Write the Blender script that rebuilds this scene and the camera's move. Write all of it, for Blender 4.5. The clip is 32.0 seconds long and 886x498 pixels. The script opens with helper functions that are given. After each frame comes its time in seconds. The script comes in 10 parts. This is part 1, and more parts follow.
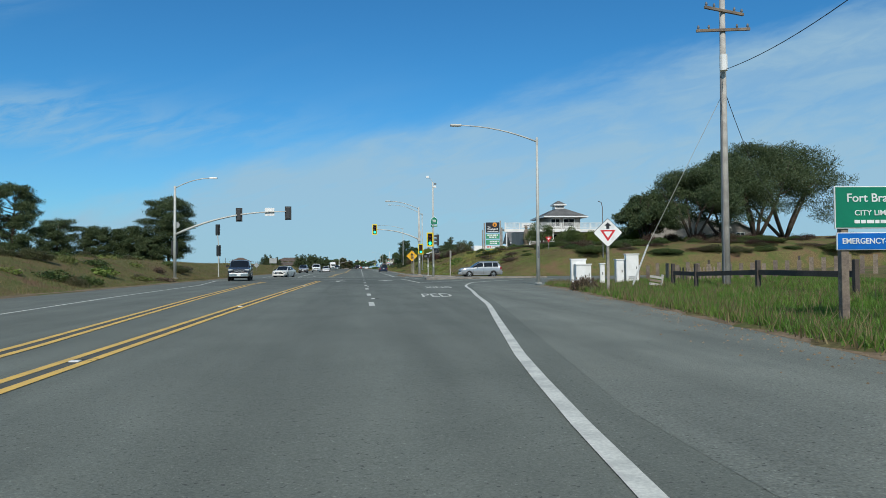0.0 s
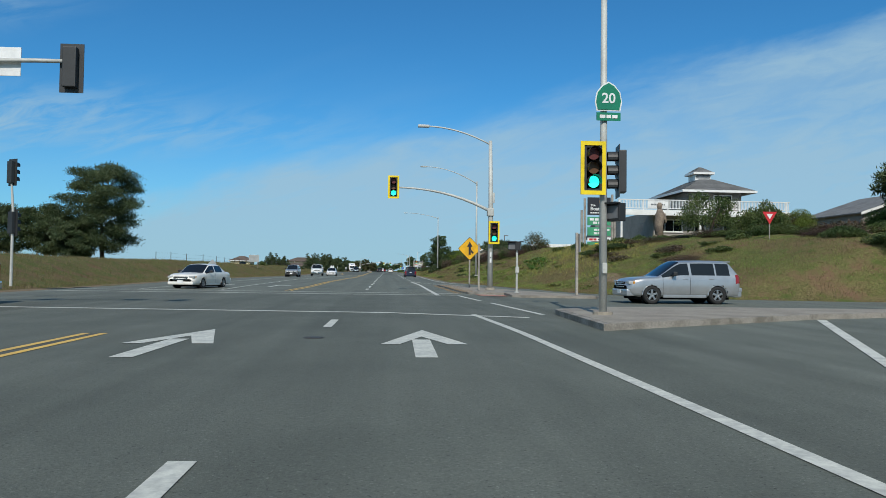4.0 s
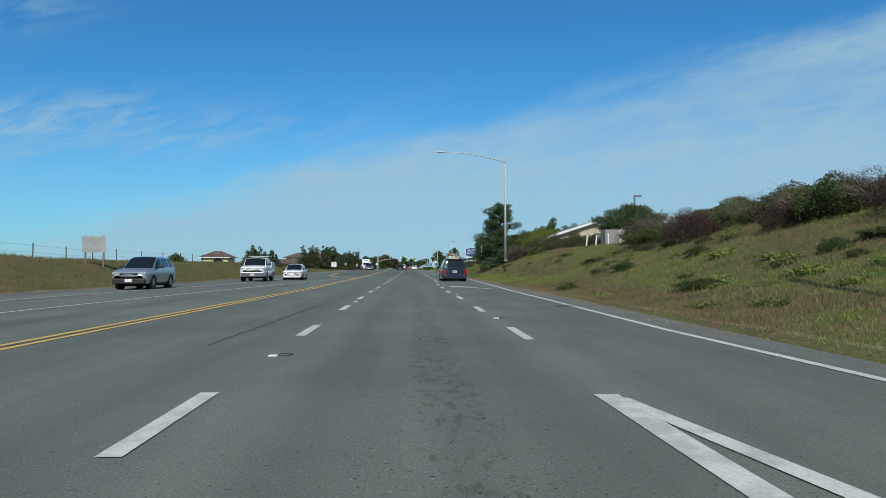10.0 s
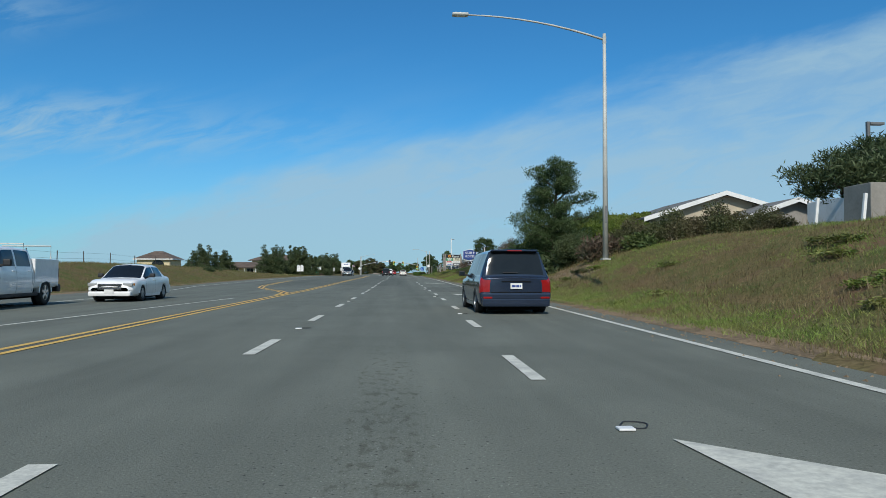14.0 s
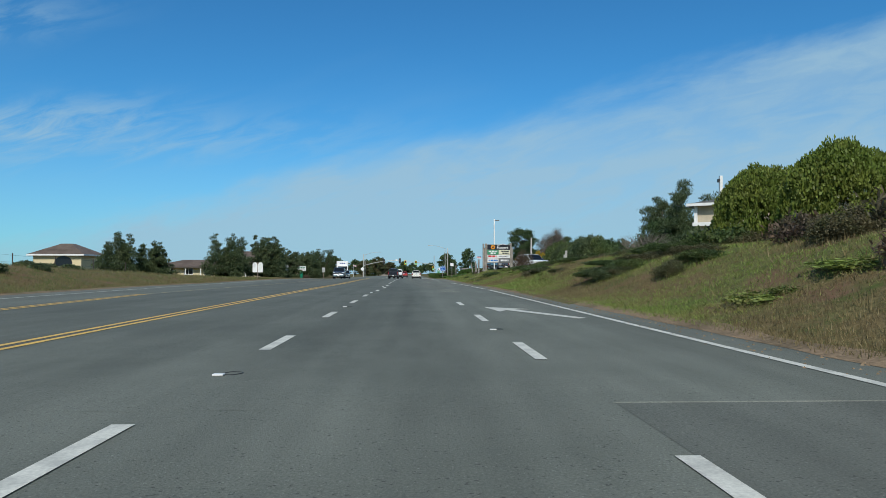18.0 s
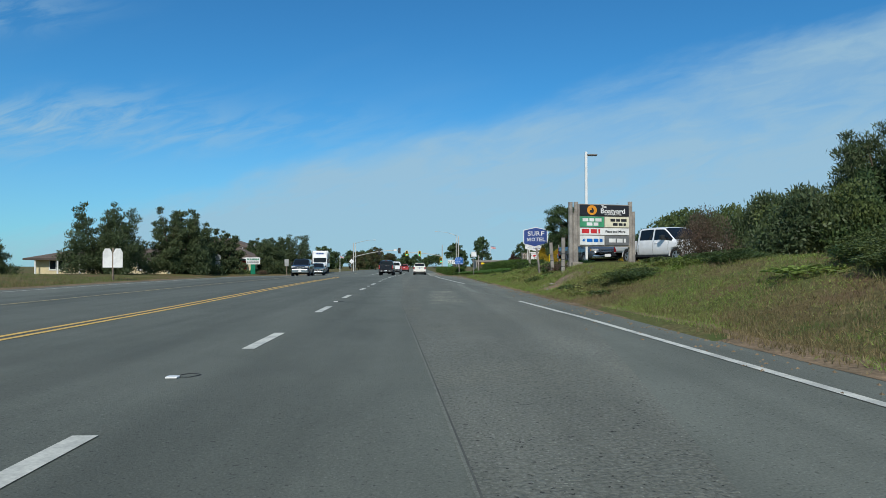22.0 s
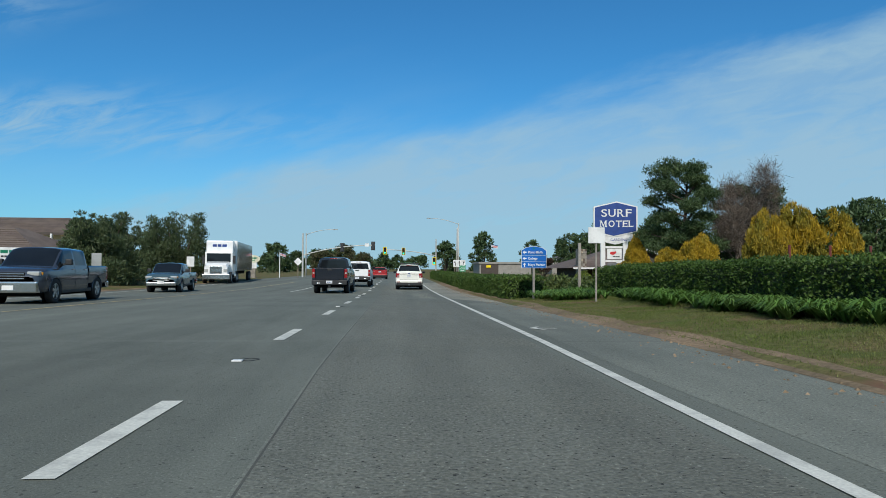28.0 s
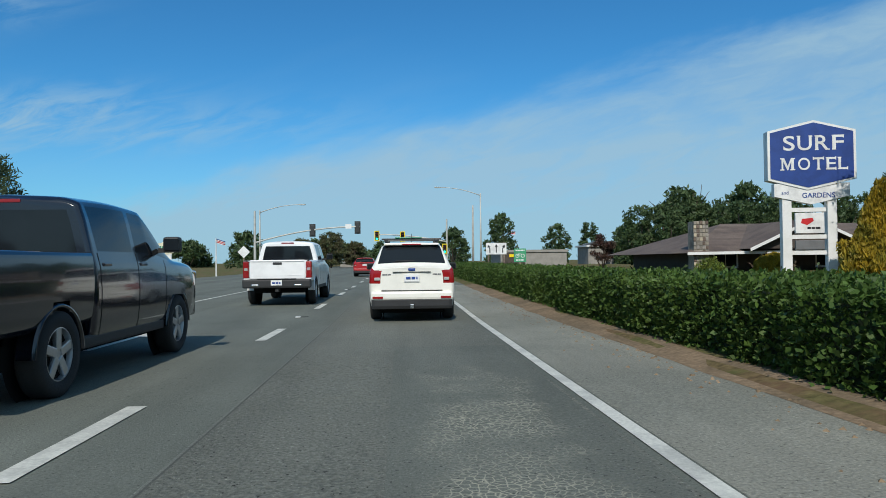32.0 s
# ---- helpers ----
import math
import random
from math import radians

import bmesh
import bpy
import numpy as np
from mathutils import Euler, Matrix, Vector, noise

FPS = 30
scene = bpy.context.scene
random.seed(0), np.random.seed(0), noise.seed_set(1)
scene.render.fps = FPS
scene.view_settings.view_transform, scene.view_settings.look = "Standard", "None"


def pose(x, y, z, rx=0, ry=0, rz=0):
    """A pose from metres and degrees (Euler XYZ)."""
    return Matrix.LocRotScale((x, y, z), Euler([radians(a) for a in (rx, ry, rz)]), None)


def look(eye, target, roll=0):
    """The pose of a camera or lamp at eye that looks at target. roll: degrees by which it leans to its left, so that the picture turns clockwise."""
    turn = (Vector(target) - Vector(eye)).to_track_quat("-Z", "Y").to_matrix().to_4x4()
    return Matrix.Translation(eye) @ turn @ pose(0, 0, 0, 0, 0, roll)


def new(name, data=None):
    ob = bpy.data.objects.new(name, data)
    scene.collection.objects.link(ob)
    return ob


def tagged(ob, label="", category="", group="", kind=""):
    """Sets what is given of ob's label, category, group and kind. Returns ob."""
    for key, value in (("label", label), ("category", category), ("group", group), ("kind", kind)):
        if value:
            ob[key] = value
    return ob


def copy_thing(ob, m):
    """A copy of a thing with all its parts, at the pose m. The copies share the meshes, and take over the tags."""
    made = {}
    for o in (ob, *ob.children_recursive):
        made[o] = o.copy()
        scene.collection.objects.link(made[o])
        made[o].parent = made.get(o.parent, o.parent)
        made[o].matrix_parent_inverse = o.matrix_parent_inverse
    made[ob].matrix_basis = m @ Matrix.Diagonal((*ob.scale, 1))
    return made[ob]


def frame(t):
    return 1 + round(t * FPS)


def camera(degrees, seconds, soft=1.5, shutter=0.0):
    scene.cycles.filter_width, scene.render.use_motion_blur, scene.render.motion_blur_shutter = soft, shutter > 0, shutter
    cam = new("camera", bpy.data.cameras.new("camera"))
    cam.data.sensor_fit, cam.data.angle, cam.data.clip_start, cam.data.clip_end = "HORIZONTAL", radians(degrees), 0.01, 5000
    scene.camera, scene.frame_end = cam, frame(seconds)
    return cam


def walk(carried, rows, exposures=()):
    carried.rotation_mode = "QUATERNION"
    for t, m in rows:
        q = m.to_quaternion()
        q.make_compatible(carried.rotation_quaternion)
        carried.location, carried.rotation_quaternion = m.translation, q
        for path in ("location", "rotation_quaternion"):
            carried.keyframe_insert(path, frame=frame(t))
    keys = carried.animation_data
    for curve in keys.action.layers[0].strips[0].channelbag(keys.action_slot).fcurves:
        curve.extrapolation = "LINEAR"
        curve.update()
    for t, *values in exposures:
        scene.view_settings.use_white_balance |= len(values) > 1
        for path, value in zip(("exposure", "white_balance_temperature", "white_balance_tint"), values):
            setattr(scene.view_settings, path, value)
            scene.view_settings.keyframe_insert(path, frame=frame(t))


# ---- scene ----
# ---- camera and its drive: seconds, then x, y, z, yaw to the left, pitch up, roll ----
def look_along(x, y, z, yaw, pitch, roll):
    a, p = radians(yaw), radians(pitch)
    return look((x, y, z), (x - math.sin(a) * math.cos(p), y + math.cos(a) * math.cos(p), z + math.sin(p)), roll)


cam = camera(64.50, 32.0, soft=0.7)
PATH = [
    (0.0, look_along(1.538, -5.144, 1.019, -6.753, 1.466, -0.478)),
    (0.5, look_along(1.939, 0.367, 1.025, -7.898, 1.639, -0.481)),
    (1.0, look_along(2.328, 6.270, 1.028, -8.023, 1.994, -0.801)),
    (1.5, look_along(2.704, 12.396, 1.038, -7.258, 1.986, -0.329)),
    (2.0, look_along(2.868, 18.658, 1.056, -6.582, 2.135, 0.216)),
    (2.5, look_along(2.996, 25.092, 1.044, -5.954, 2.057, 0.417)),
    (4.5, look_along(3.085, 49.123, 1.043, -4.168, 1.767, 0.709)),
    (5.0, look_along(3.082, 54.880, 1.027, -3.803, 1.720, 0.667)),
    (5.5, look_along(3.051, 60.420, 1.013, -3.626, 1.648, 0.537)),
    (6.0, look_along(3.066, 65.931, 1.032, -3.508, 1.642, 0.923)),
    (6.5, look_along(3.237, 71.576, 1.028, -3.542, 1.650, 0.520)),
    (7.0, look_along(3.518, 77.110, 1.028, -3.540, 1.703, -0.128)),
    (7.5, look_along(3.602, 82.307, 1.022, -3.553, 1.670, -0.226)),
    (8.0, look_along(3.680, 87.600, 1.039, -3.343, 1.592, -0.314)),
    (8.5, look_along(3.921, 93.143, 1.030, -2.950, 1.452, -0.522)),
    (9.0, look_along(3.926, 98.196, 1.061, -2.663, 1.383, -0.669)),
    (9.5, look_along(3.811, 102.787, 1.071, -2.535, 1.413, 0.010)),
    (10.0, look_along(3.767, 107.555, 1.078, -2.550, 1.506, -0.126)),
    (10.5, look_along(3.779, 112.408, 1.065, -2.699, 1.566, -0.357)),
    (11.0, look_along(3.763, 116.988, 1.087, -2.928, 1.619, -0.166)),
    (11.5, look_along(3.790, 120.746, 1.102, -3.177, 1.637, 0.307)),
    (12.0, look_along(3.846, 125.182, 1.115, -3.364, 1.717, 0.426)),
    (12.5, look_along(3.885, 129.549, 1.153, -3.577, 1.769, 0.315)),
    (13.0, look_along(3.901, 133.952, 1.123, -3.689, 1.850, 0.212)),
    (13.5, look_along(3.912, 138.566, 1.114, -3.677, 1.824, 0.178)),
    (15.5, look_along(4.361, 159.461, 1.136, -2.188, 2.482, 0.283)),
    (16.0, look_along(4.246, 166.024, 1.146, -2.090, 2.404, 0.462)),
    (16.5, look_along(4.162, 172.350, 1.158, -2.063, 2.310, 0.356)),
    (17.0, look_along(4.139, 178.279, 1.131, -2.104, 2.100, 0.193)),
    (17.5, look_along(4.145, 184.282, 1.131, -2.227, 2.026, -0.113)),
    (18.0, look_along(4.088, 190.226, 1.128, -2.398, 2.029, 0.069)),
    (18.5, look_along(4.013, 196.014, 1.157, -2.643, 2.011, 0.203)),
    (19.0, look_along(4.041, 201.543, 1.187, -2.733, 2.025, 0.216)),
    (19.5, look_along(3.981, 206.910, 1.240, -2.861, 1.908, 0.150)),
    (20.0, look_along(3.908, 212.112, 1.259, -2.973, 1.798, -0.116)),
    (20.5, look_along(4.013, 217.181, 1.287, -2.846, 1.634, -0.204)),
    (21.0, look_along(4.222, 222.115, 1.315, -2.615, 1.584, 0.110)),
    (21.5, look_along(4.414, 226.799, 1.320, -2.236, 1.444, 0.261)),
    (22.0, look_along(4.439, 231.350, 1.365, -2.019, 1.408, -0.019)),
    (22.5, look_along(4.347, 236.045, 1.414, -2.066, 1.389, 0.104)),
    (23.0, look_along(4.246, 240.520, 1.413, -2.112, 1.407, 0.353)),
    (23.5, look_along(4.155, 244.846, 1.412, -2.211, 1.426, 0.333)),
    (24.0, look_along(4.138, 249.216, 1.425, -2.263, 1.511, 0.377)),
    (24.5, look_along(4.087, 253.248, 1.445, -2.442, 1.610, 0.269)),
    (25.0, look_along(4.104, 257.470, 1.486, -2.453, 1.671, 0.107)),
    (25.5, look_along(4.082, 262.104, 1.497, -2.504, 1.726, 0.345)),
    (27.5, look_along(3.823, 280.946, 1.524, -3.449, 1.570, 0.998)),
    (28.0, look_along(3.877, 285.168, 1.516, -3.657, 1.645, 0.377)),
    (28.5, look_along(3.994, 289.438, 1.556, -3.680, 1.564, 0.151)),
    (29.0, look_along(4.020, 293.412, 1.555, -3.676, 1.481, 0.053)),
    (29.5, look_along(4.050, 297.540, 1.535, -3.636, 1.508, -0.051)),
    (30.0, look_along(4.128, 301.678, 1.509, -3.555, 1.399, 0.133)),
    (30.5, look_along(4.214, 305.780, 1.473, -3.491, 1.331, -0.038)),
    (31.0, look_along(4.248, 309.805, 1.468, -3.486, 1.170, 0.015)),
    (31.5, look_along(4.322, 313.757, 1.395, -3.498, 1.116, -0.082)),
    (32.0, look_along(4.370, 317.616, 1.399, -3.571, 0.978, -0.620)),
]
walk(cam, PATH, exposures=[(0.0, 0.0), (32.0, 0.0)])

# height of the road along its length
KNOTS = [(-24, -0.148), (-12, -0.134), (0, -0.119), (12, -0.104), (24, -0.092), (36, -0.092), (48, -0.102), (60, -0.114), (72, -0.120), (84, -0.121), (96, -0.106), (108, -0.085), (120, -0.045), (132, -0.013), (144, -0.000), (164.2, -0.002), (176.2, -0.015), (188.2, -0.013), (200.2, 0.043), (212.2, 0.115), (224.2, 0.181), (236.2, 0.245), (248.2, 0.285), (260.2, 0.356), (272.2, 0.406), (284.2, 0.429), (296.2, 0.408), (308.2, 0.308), (320.2, 0.181), (332.2, 0.111), (344.2, 0.145), (356.2, 0.180), (368.2, 0.215)]
# ---- world, sun, exposure ----
SUN_EL, SUN_AZ = radians(41), radians(186.3)      # azimuth clockwise from +y
world = bpy.data.worlds.new("sky_world")
scene.world = world
world.use_nodes = True
wn, wl = world.node_tree.nodes, world.node_tree.links
wn.clear()


def wnode(kind, **inputs):
    n = wn.new(kind)
    for k, v in inputs.items():
        n.inputs[k].default_value = v
    return n


sky = wn.new("ShaderNodeTexSky")
sky.sky_type = "NISHITA"
sky.sun_disc = False
sky.sun_elevation, sky.sun_rotation = SUN_EL, SUN_AZ
sky.air_density, sky.dust_density, sky.ozone_density = 1.0, 0.15, 3.0
wtex = wn.new("ShaderNodeTexCoord")
wsep = wn.new("ShaderNodeSeparateXYZ")
wl.new(wtex.outputs["Generated"], wsep.inputs[0])


def wmath(op, a, b=0.0, c=None):
    n = wn.new("ShaderNodeMath")
    n.operation = op
    for i, v in enumerate((a, b) if c is None else (a, b, c)):
        if isinstance(v, (int, float)):
            n.inputs[i].default_value = v
        else:
            wl.new(v, n.inputs[i])
    return n.outputs[0]


# thin high cloud: streaks on a plane far overhead, thickest over the right half of the sky
height = wmath("MAXIMUM", wsep.outputs["Z"], 0.02)
cu, cv = wmath("DIVIDE", wsep.outputs["X"], wsep.outputs["Y"]), wmath("DIVIDE", height, wsep.outputs["Y"])
along = wmath("ADD", cu, wmath("MULTIPLY", cv, 0.35))
across = wmath("SUBTRACT", cv, wmath("MULTIPLY", cu, 0.27))
wcomb = wn.new("ShaderNodeCombineXYZ")
wl.new(wmath("MULTIPLY", along, 1.6), wcomb.inputs[0])
wl.new(wmath("MULTIPLY", across, 6.5), wcomb.inputs[1])
wnoise = wnode("ShaderNodeTexNoise", Scale=1.6, Detail=7.0, Roughness=0.58, Distortion=0.25)
wl.new(wcomb.outputs[0], wnoise.inputs["Vector"])
wnoise2 = wnode("ShaderNodeTexNoise", Scale=0.9, Detail=3.0, Roughness=0.5)
wl.new(wcomb.outputs[0], wnoise2.inputs["Vector"])
bank = wmath("SUBTRACT", wmath("ADD", 0.140, wmath("MULTIPLY", wnoise.outputs[0], 0.13)), across)   # below the slanting upper edge
veil = wn.new("ShaderNodeMapRange")
veil.interpolation_type = "SMOOTHSTEP"
veil.inputs[1].default_value, veil.inputs[2].default_value = -0.005, 0.055
wl.new(bank, veil.inputs[0])
grain = wn.new("ShaderNodeMapRange")
grain.interpolation_type = "SMOOTHSTEP"
grain.inputs[1].default_value, grain.inputs[2].default_value = 0.28, 0.62
wl.new(wnoise.outputs[0], grain.inputs[0])
wisps = wn.new("ShaderNodeMapRange")
wisps.interpolation_type = "SMOOTHSTEP"
wisps.inputs[1].default_value, wisps.inputs[2].default_value = 0.50, 0.78
wl.new(wnoise2.outputs[0], wisps.inputs[0])
cover = wmath("MULTIPLY", veil.outputs[0], wmath("ADD", 0.40, wmath("MULTIPLY", grain.outputs[0], 0.22)))
cover = wmath("ADD", cover, wmath("MULTIPLY", wisps.outputs[0], 0.10))
wnoise3 = wnode("ShaderNodeTexNoise", Scale=5.0, Detail=8.0, Roughness=0.62, Distortion=0.6)
wl.new(wcomb.outputs[0], wnoise3.inputs["Vector"])
feather = wn.new("ShaderNodeMapRange")
feather.interpolation_type = "SMOOTHSTEP"
feather.inputs[1].default_value, feather.inputs[2].default_value = 0.36, 0.66
wl.new(wnoise3.outputs[0], feather.inputs[0])
for u0, v0, su, sv, amount in ((-0.60, 0.355, 0.13, 0.03, 0.42), (-0.52, 0.215, 0.17, 0.028, 0.62), (-0.66, 0.17, 0.22, 0.03, 0.35), (-0.30, 0.19, 0.25, 0.03, 0.35)):
    du = wmath("DIVIDE", wmath("SUBTRACT", cu, u0), su)
    dv = wmath("DIVIDE", wmath("SUBTRACT", wmath("SUBTRACT", cv, v0), wmath("MULTIPLY", du, 0.012)), sv)
    far = wmath("ADD", wmath("MULTIPLY", du, du), wmath("MULTIPLY", dv, dv))
    tuft = wmath("POWER", 2.718, wmath("MULTIPLY", far, -1.0))
    cover = wmath("ADD", cover, wmath("MULTIPLY", wmath("MULTIPLY", tuft, feather.outputs[0]), amount))
cover = wmath("MINIMUM", wmath("ADD", cover, wmath("MULTIPLY", wmath("MULTIPLY", veil.outputs[0], feather.outputs[0]), 0.20)), 0.85)
haze = wn.new("ShaderNodeMapRange")          # pale air towards the horizon
haze.interpolation_type = "SMOOTHSTEP"
haze.inputs[1].default_value, haze.inputs[2].default_value, haze.inputs[3].default_value, haze.inputs[4].default_value = 0.0, 0.25, 0.40, 0.0
wl.new(wsep.outputs["Z"], haze.inputs[0])
cover = wmath("MINIMUM", wmath("ADD", cover, haze.outputs[0]), 0.88)
wmix = wn.new("ShaderNodeMix")
wmix.data_type = "RGBA"
wl.new(cover, wmix.inputs[0])
wtint = wn.new("ShaderNodeMix")
wtint.data_type = "RGBA"
wtint.blend_type = "MULTIPLY"
wtint.inputs[0].default_value = 1.0
wtint.inputs[7].default_value = (0.325, 0.96, 1.31, 1)
wl.new(sky.outputs[0], wtint.inputs[6])
wl.new(wtint.outputs[2], wmix.inputs[6])
wmix.inputs[7].default_value = (3.95, 6.15, 7.75, 1)
wbg = wnode("ShaderNodeBackground", Strength=0.085)
wl.new(wmix.outputs[2], wbg.inputs[0])
wout = wn.new("ShaderNodeOutputWorld")
wl.new(wbg.outputs[0], wout.inputs[0])

sun = new("sun", bpy.data.lights.new("sun", "SUN"))
sun.data.energy, sun.data.angle, sun.data.color = 3.4, radians(0.55), (1.0, 0.95, 0.87)
sun.matrix_world = look((0, 0, 0), (-math.sin(SUN_AZ) * math.cos(SUN_EL), -math.cos(SUN_AZ) * math.cos(SUN_EL), -math.sin(SUN_EL)))
tagged(sun, "low midday sun behind thin cloud", "sun", kind="structure")


# ---- materials ----
def material(name, color, rough=0.8, metal=0.0, vary=0.25, grain=30.0, big=1.2, bump=0.2, second=None, patch=0.0, spec=0.5, island=0.0, coat=0.0, random_tint=0.0):
    """Two scales of variation on the object's own coordinates: fine grain and large stains towards the second colour."""
    m = bpy.data.materials.new(name)
    m.use_nodes = True
    n, l = m.node_tree.nodes, m.node_tree.links
    b = n["Principled BSDF"]
    b.inputs["Roughness"].default_value, b.inputs["Metallic"].default_value = rough, metal
    b.inputs["Specular IOR Level"].default_value = spec
    if coat:
        b.inputs["Coat Weight"].default_value, b.inputs["Coat Roughness"].default_value = coat, 0.05
    geo = n.new("ShaderNodeNewGeometry")
    fine, large = n.new("ShaderNodeTexNoise"), n.new("ShaderNodeTexNoise")
    for t, s, d in ((fine, grain, 5), (large, big, 4)):
        t.inputs["Scale"].default_value, t.inputs["Detail"].default_value = s, d
        t.inputs["Roughness"].default_value = 0.6
        l.new(geo.outputs["Position"], t.inputs["Vector"])
    ramp = n.new("ShaderNodeMapRange")
    ramp.inputs[1].default_value, ramp.inputs[2].default_value = 0.25, 0.75
    ramp.inputs[3].default_value, ramp.inputs[4].default_value = 1 - vary, 1 + vary
    l.new(fine.outputs[0], ramp.inputs[0])
    mix = n.new("ShaderNodeMix")
    mix.data_type = "RGBA"
    mix.inputs[6].default_value = (*color, 1)
    mix.inputs[7].default_value = (*(second or tuple(c * 0.8 for c in color)), 1)
    pr = n.new("ShaderNodeMapRange")
    pr.interpolation_type = "SMOOTHSTEP"
    pr.inputs[1].default_value, pr.inputs[2].default_value = 0.38 - patch, 0.66 - patch
    l.new(large.outputs[0], pr.inputs[0])
    l.new(pr.outputs[0], mix.inputs[0])
    mul = n.new("ShaderNodeMix")
    mul.data_type, mul.blend_type = "RGBA", "MULTIPLY"
    mul.inputs[0].default_value = 1.0
    l.new(mix.outputs[2], mul.inputs[6])
    comb = n.new("ShaderNodeCombineColor")
    last = ramp.outputs[0]
    if island or random_tint:
        if island:
            src = geo.outputs["Random Per Island"]
        else:
            src = n.new("ShaderNodeObjectInfo").outputs["Random"]
        r2 = n.new("ShaderNodeMapRange")
        a = island or random_tint
        r2.inputs[3].default_value, r2.inputs[4].default_value = 1 - a, 1 + a
        l.new(src, r2.inputs[0])
        mm = n.new("ShaderNodeMath")
        mm.operation = "MULTIPLY"
        l.new(ramp.outputs[0], mm.inputs[0])
        l.new(r2.outputs[0], mm.inputs[1])
        last = mm.outputs[0]
    for i in range(3):
        l.new(last, comb.inputs[i])
    l.new(comb.outputs[0], mul.inputs[7])
    l.new(mul.outputs[2], b.inputs["Base Color"])
    if bump:
        bp = n.new("ShaderNodeBump")
        bp.inputs["Strength"].default_value, bp.inputs["Distance"].default_value = bump, 0.02
        l.new(fine.outputs[0], bp.inputs["Height"])
        l.new(bp.outputs[0], b.inputs["Normal"])
    return m


def leafy(name, color, second, rough=0.55, island=0.35, trans=0.25):
    """Foliage: each leaf a shade of its own, some light let through."""
    m = material(name, color, rough, vary=0.15, grain=4.0, big=0.6, bump=0.0, second=second, island=island, spec=0.3)
    n, l = m.node_tree.nodes, m.node_tree.links
    b, out = n["Principled BSDF"], n["Material Output"]
    t = n.new("ShaderNodeBsdfTranslucent")
    l.new(b.inputs["Base Color"].links[0].from_socket, t.inputs[0])
    mx = n.new("ShaderNodeMixShader")
    mx.inputs[0].default_value = trans
    l.new(b.outputs[0], mx.inputs[1])
    l.new(t.outputs[0], mx.inputs[2])
    l.new(mx.outputs[0], out.inputs[0])
    return m


def glossy_paint(name, color, metal=0.0, rough=0.28):
    return material(name, color, rough, metal=metal, vary=0.03, grain=60, big=2.0, bump=0.0, second=tuple(c * 0.9 for c in color), coat=0.7 if max(color) < 0.03 else 0.5, spec=0.5)


def lit(name, color, strength):
    m = bpy.data.materials.new(name)
    m.use_nodes = True
    b = m.node_tree.nodes["Principled BSDF"]
    b.inputs["Base Color"].default_value = (*color, 1)
    b.inputs["Emission Color"].default_value, b.inputs["Emission Strength"].default_value = (*color, 1), strength
    return m


M = {}


def asphalt(name, color, second, vary, specks, grain=55.0, bump=0.5):
    """Rolled asphalt: bright and dark stones, long wear bands along the lanes, soft stains."""
    m = material(name, color, 0.88, vary=vary, grain=grain, big=0.35, bump=bump, second=second, spec=0.3)
    n, l = m.node_tree.nodes, m.node_tree.links
    b = n["Principled BSDF"]
    geo = next(x for x in n if x.bl_idname == "ShaderNodeNewGeometry")
    last = b.inputs["Base Color"].links[0].from_socket

    def layer(scale, stretch, lo, hi, dark, light, detail=3):
        nonlocal last
        mp, t, r = n.new("ShaderNodeMapping"), n.new("ShaderNodeTexNoise"), n.new("ShaderNodeMapRange")
        mp.inputs["Scale"].default_value = stretch
        t.inputs["Scale"].default_value, t.inputs["Detail"].default_value = scale, detail
        l.new(geo.outputs["Position"], mp.inputs[0])
        l.new(mp.outputs[0], t.inputs["Vector"])
        r.inputs[1].default_value, r.inputs[2].default_value, r.inputs[3].default_value, r.inputs[4].default_value = lo, hi, dark, light
        l.new(t.outputs[0], r.inputs[0])
        c, mul = n.new("ShaderNodeCombineColor"), n.new("ShaderNodeMix")
        for i in range(3):
            l.new(r.outputs[0], c.inputs[i])
        mul.data_type, mul.blend_type = "RGBA", "MULTIPLY"
        mul.inputs[0].default_value = 1.0
        l.new(last, mul.inputs[6])
        l.new(c.outputs[0], mul.inputs[7])
        last = mul.outputs[2]

    layer(1.0, (0.95, 0.012, 1), 0.3, 0.7, 0.86, 1.12, 2)      # bands along the lanes
    layer(3.0, (1.0, 0.10, 1), 0.3, 0.7, 0.93, 1.06, 4)        # thin streaks
    layer(30.0, (1, 1, 1), 0.655, 0.70, 1.0, 1.0 - specks * 1.25, 2)   # dark pits
    layer(46.0, (1, 1, 1), 0.65, 0.71, 1.0, 1.0 + specks * 1.2, 2)
    layer(0.6, (1.0, 0.35, 1), 0.35, 0.70, 0.93, 1.07, 5)      # broad mottling   # pale stones
    l.new(last, b.inputs["Base Color"])
    return m


M["asphalt"] = asphalt("asphalt", (0.152, 0.162, 0.134), (0.134, 0.144, 0.119), 0.3, 0.4)
M["asphalt_old"] = asphalt("asphalt_old", (0.19, 0.20, 0.165), (0.16, 0.17, 0.142), 0.4, 0.45, 45, 0.7)
M["asphalt_pale"] = asphalt("asphalt_pale", (0.27, 0.265, 0.215), (0.22, 0.22, 0.178), 0.4, 0.4, 40, 0.7)
M["asphalt_worn"] = asphalt("asphalt_worn", (0.162, 0.166, 0.136), (0.142, 0.147, 0.121), 0.5, 0.65, 36, 1.0)


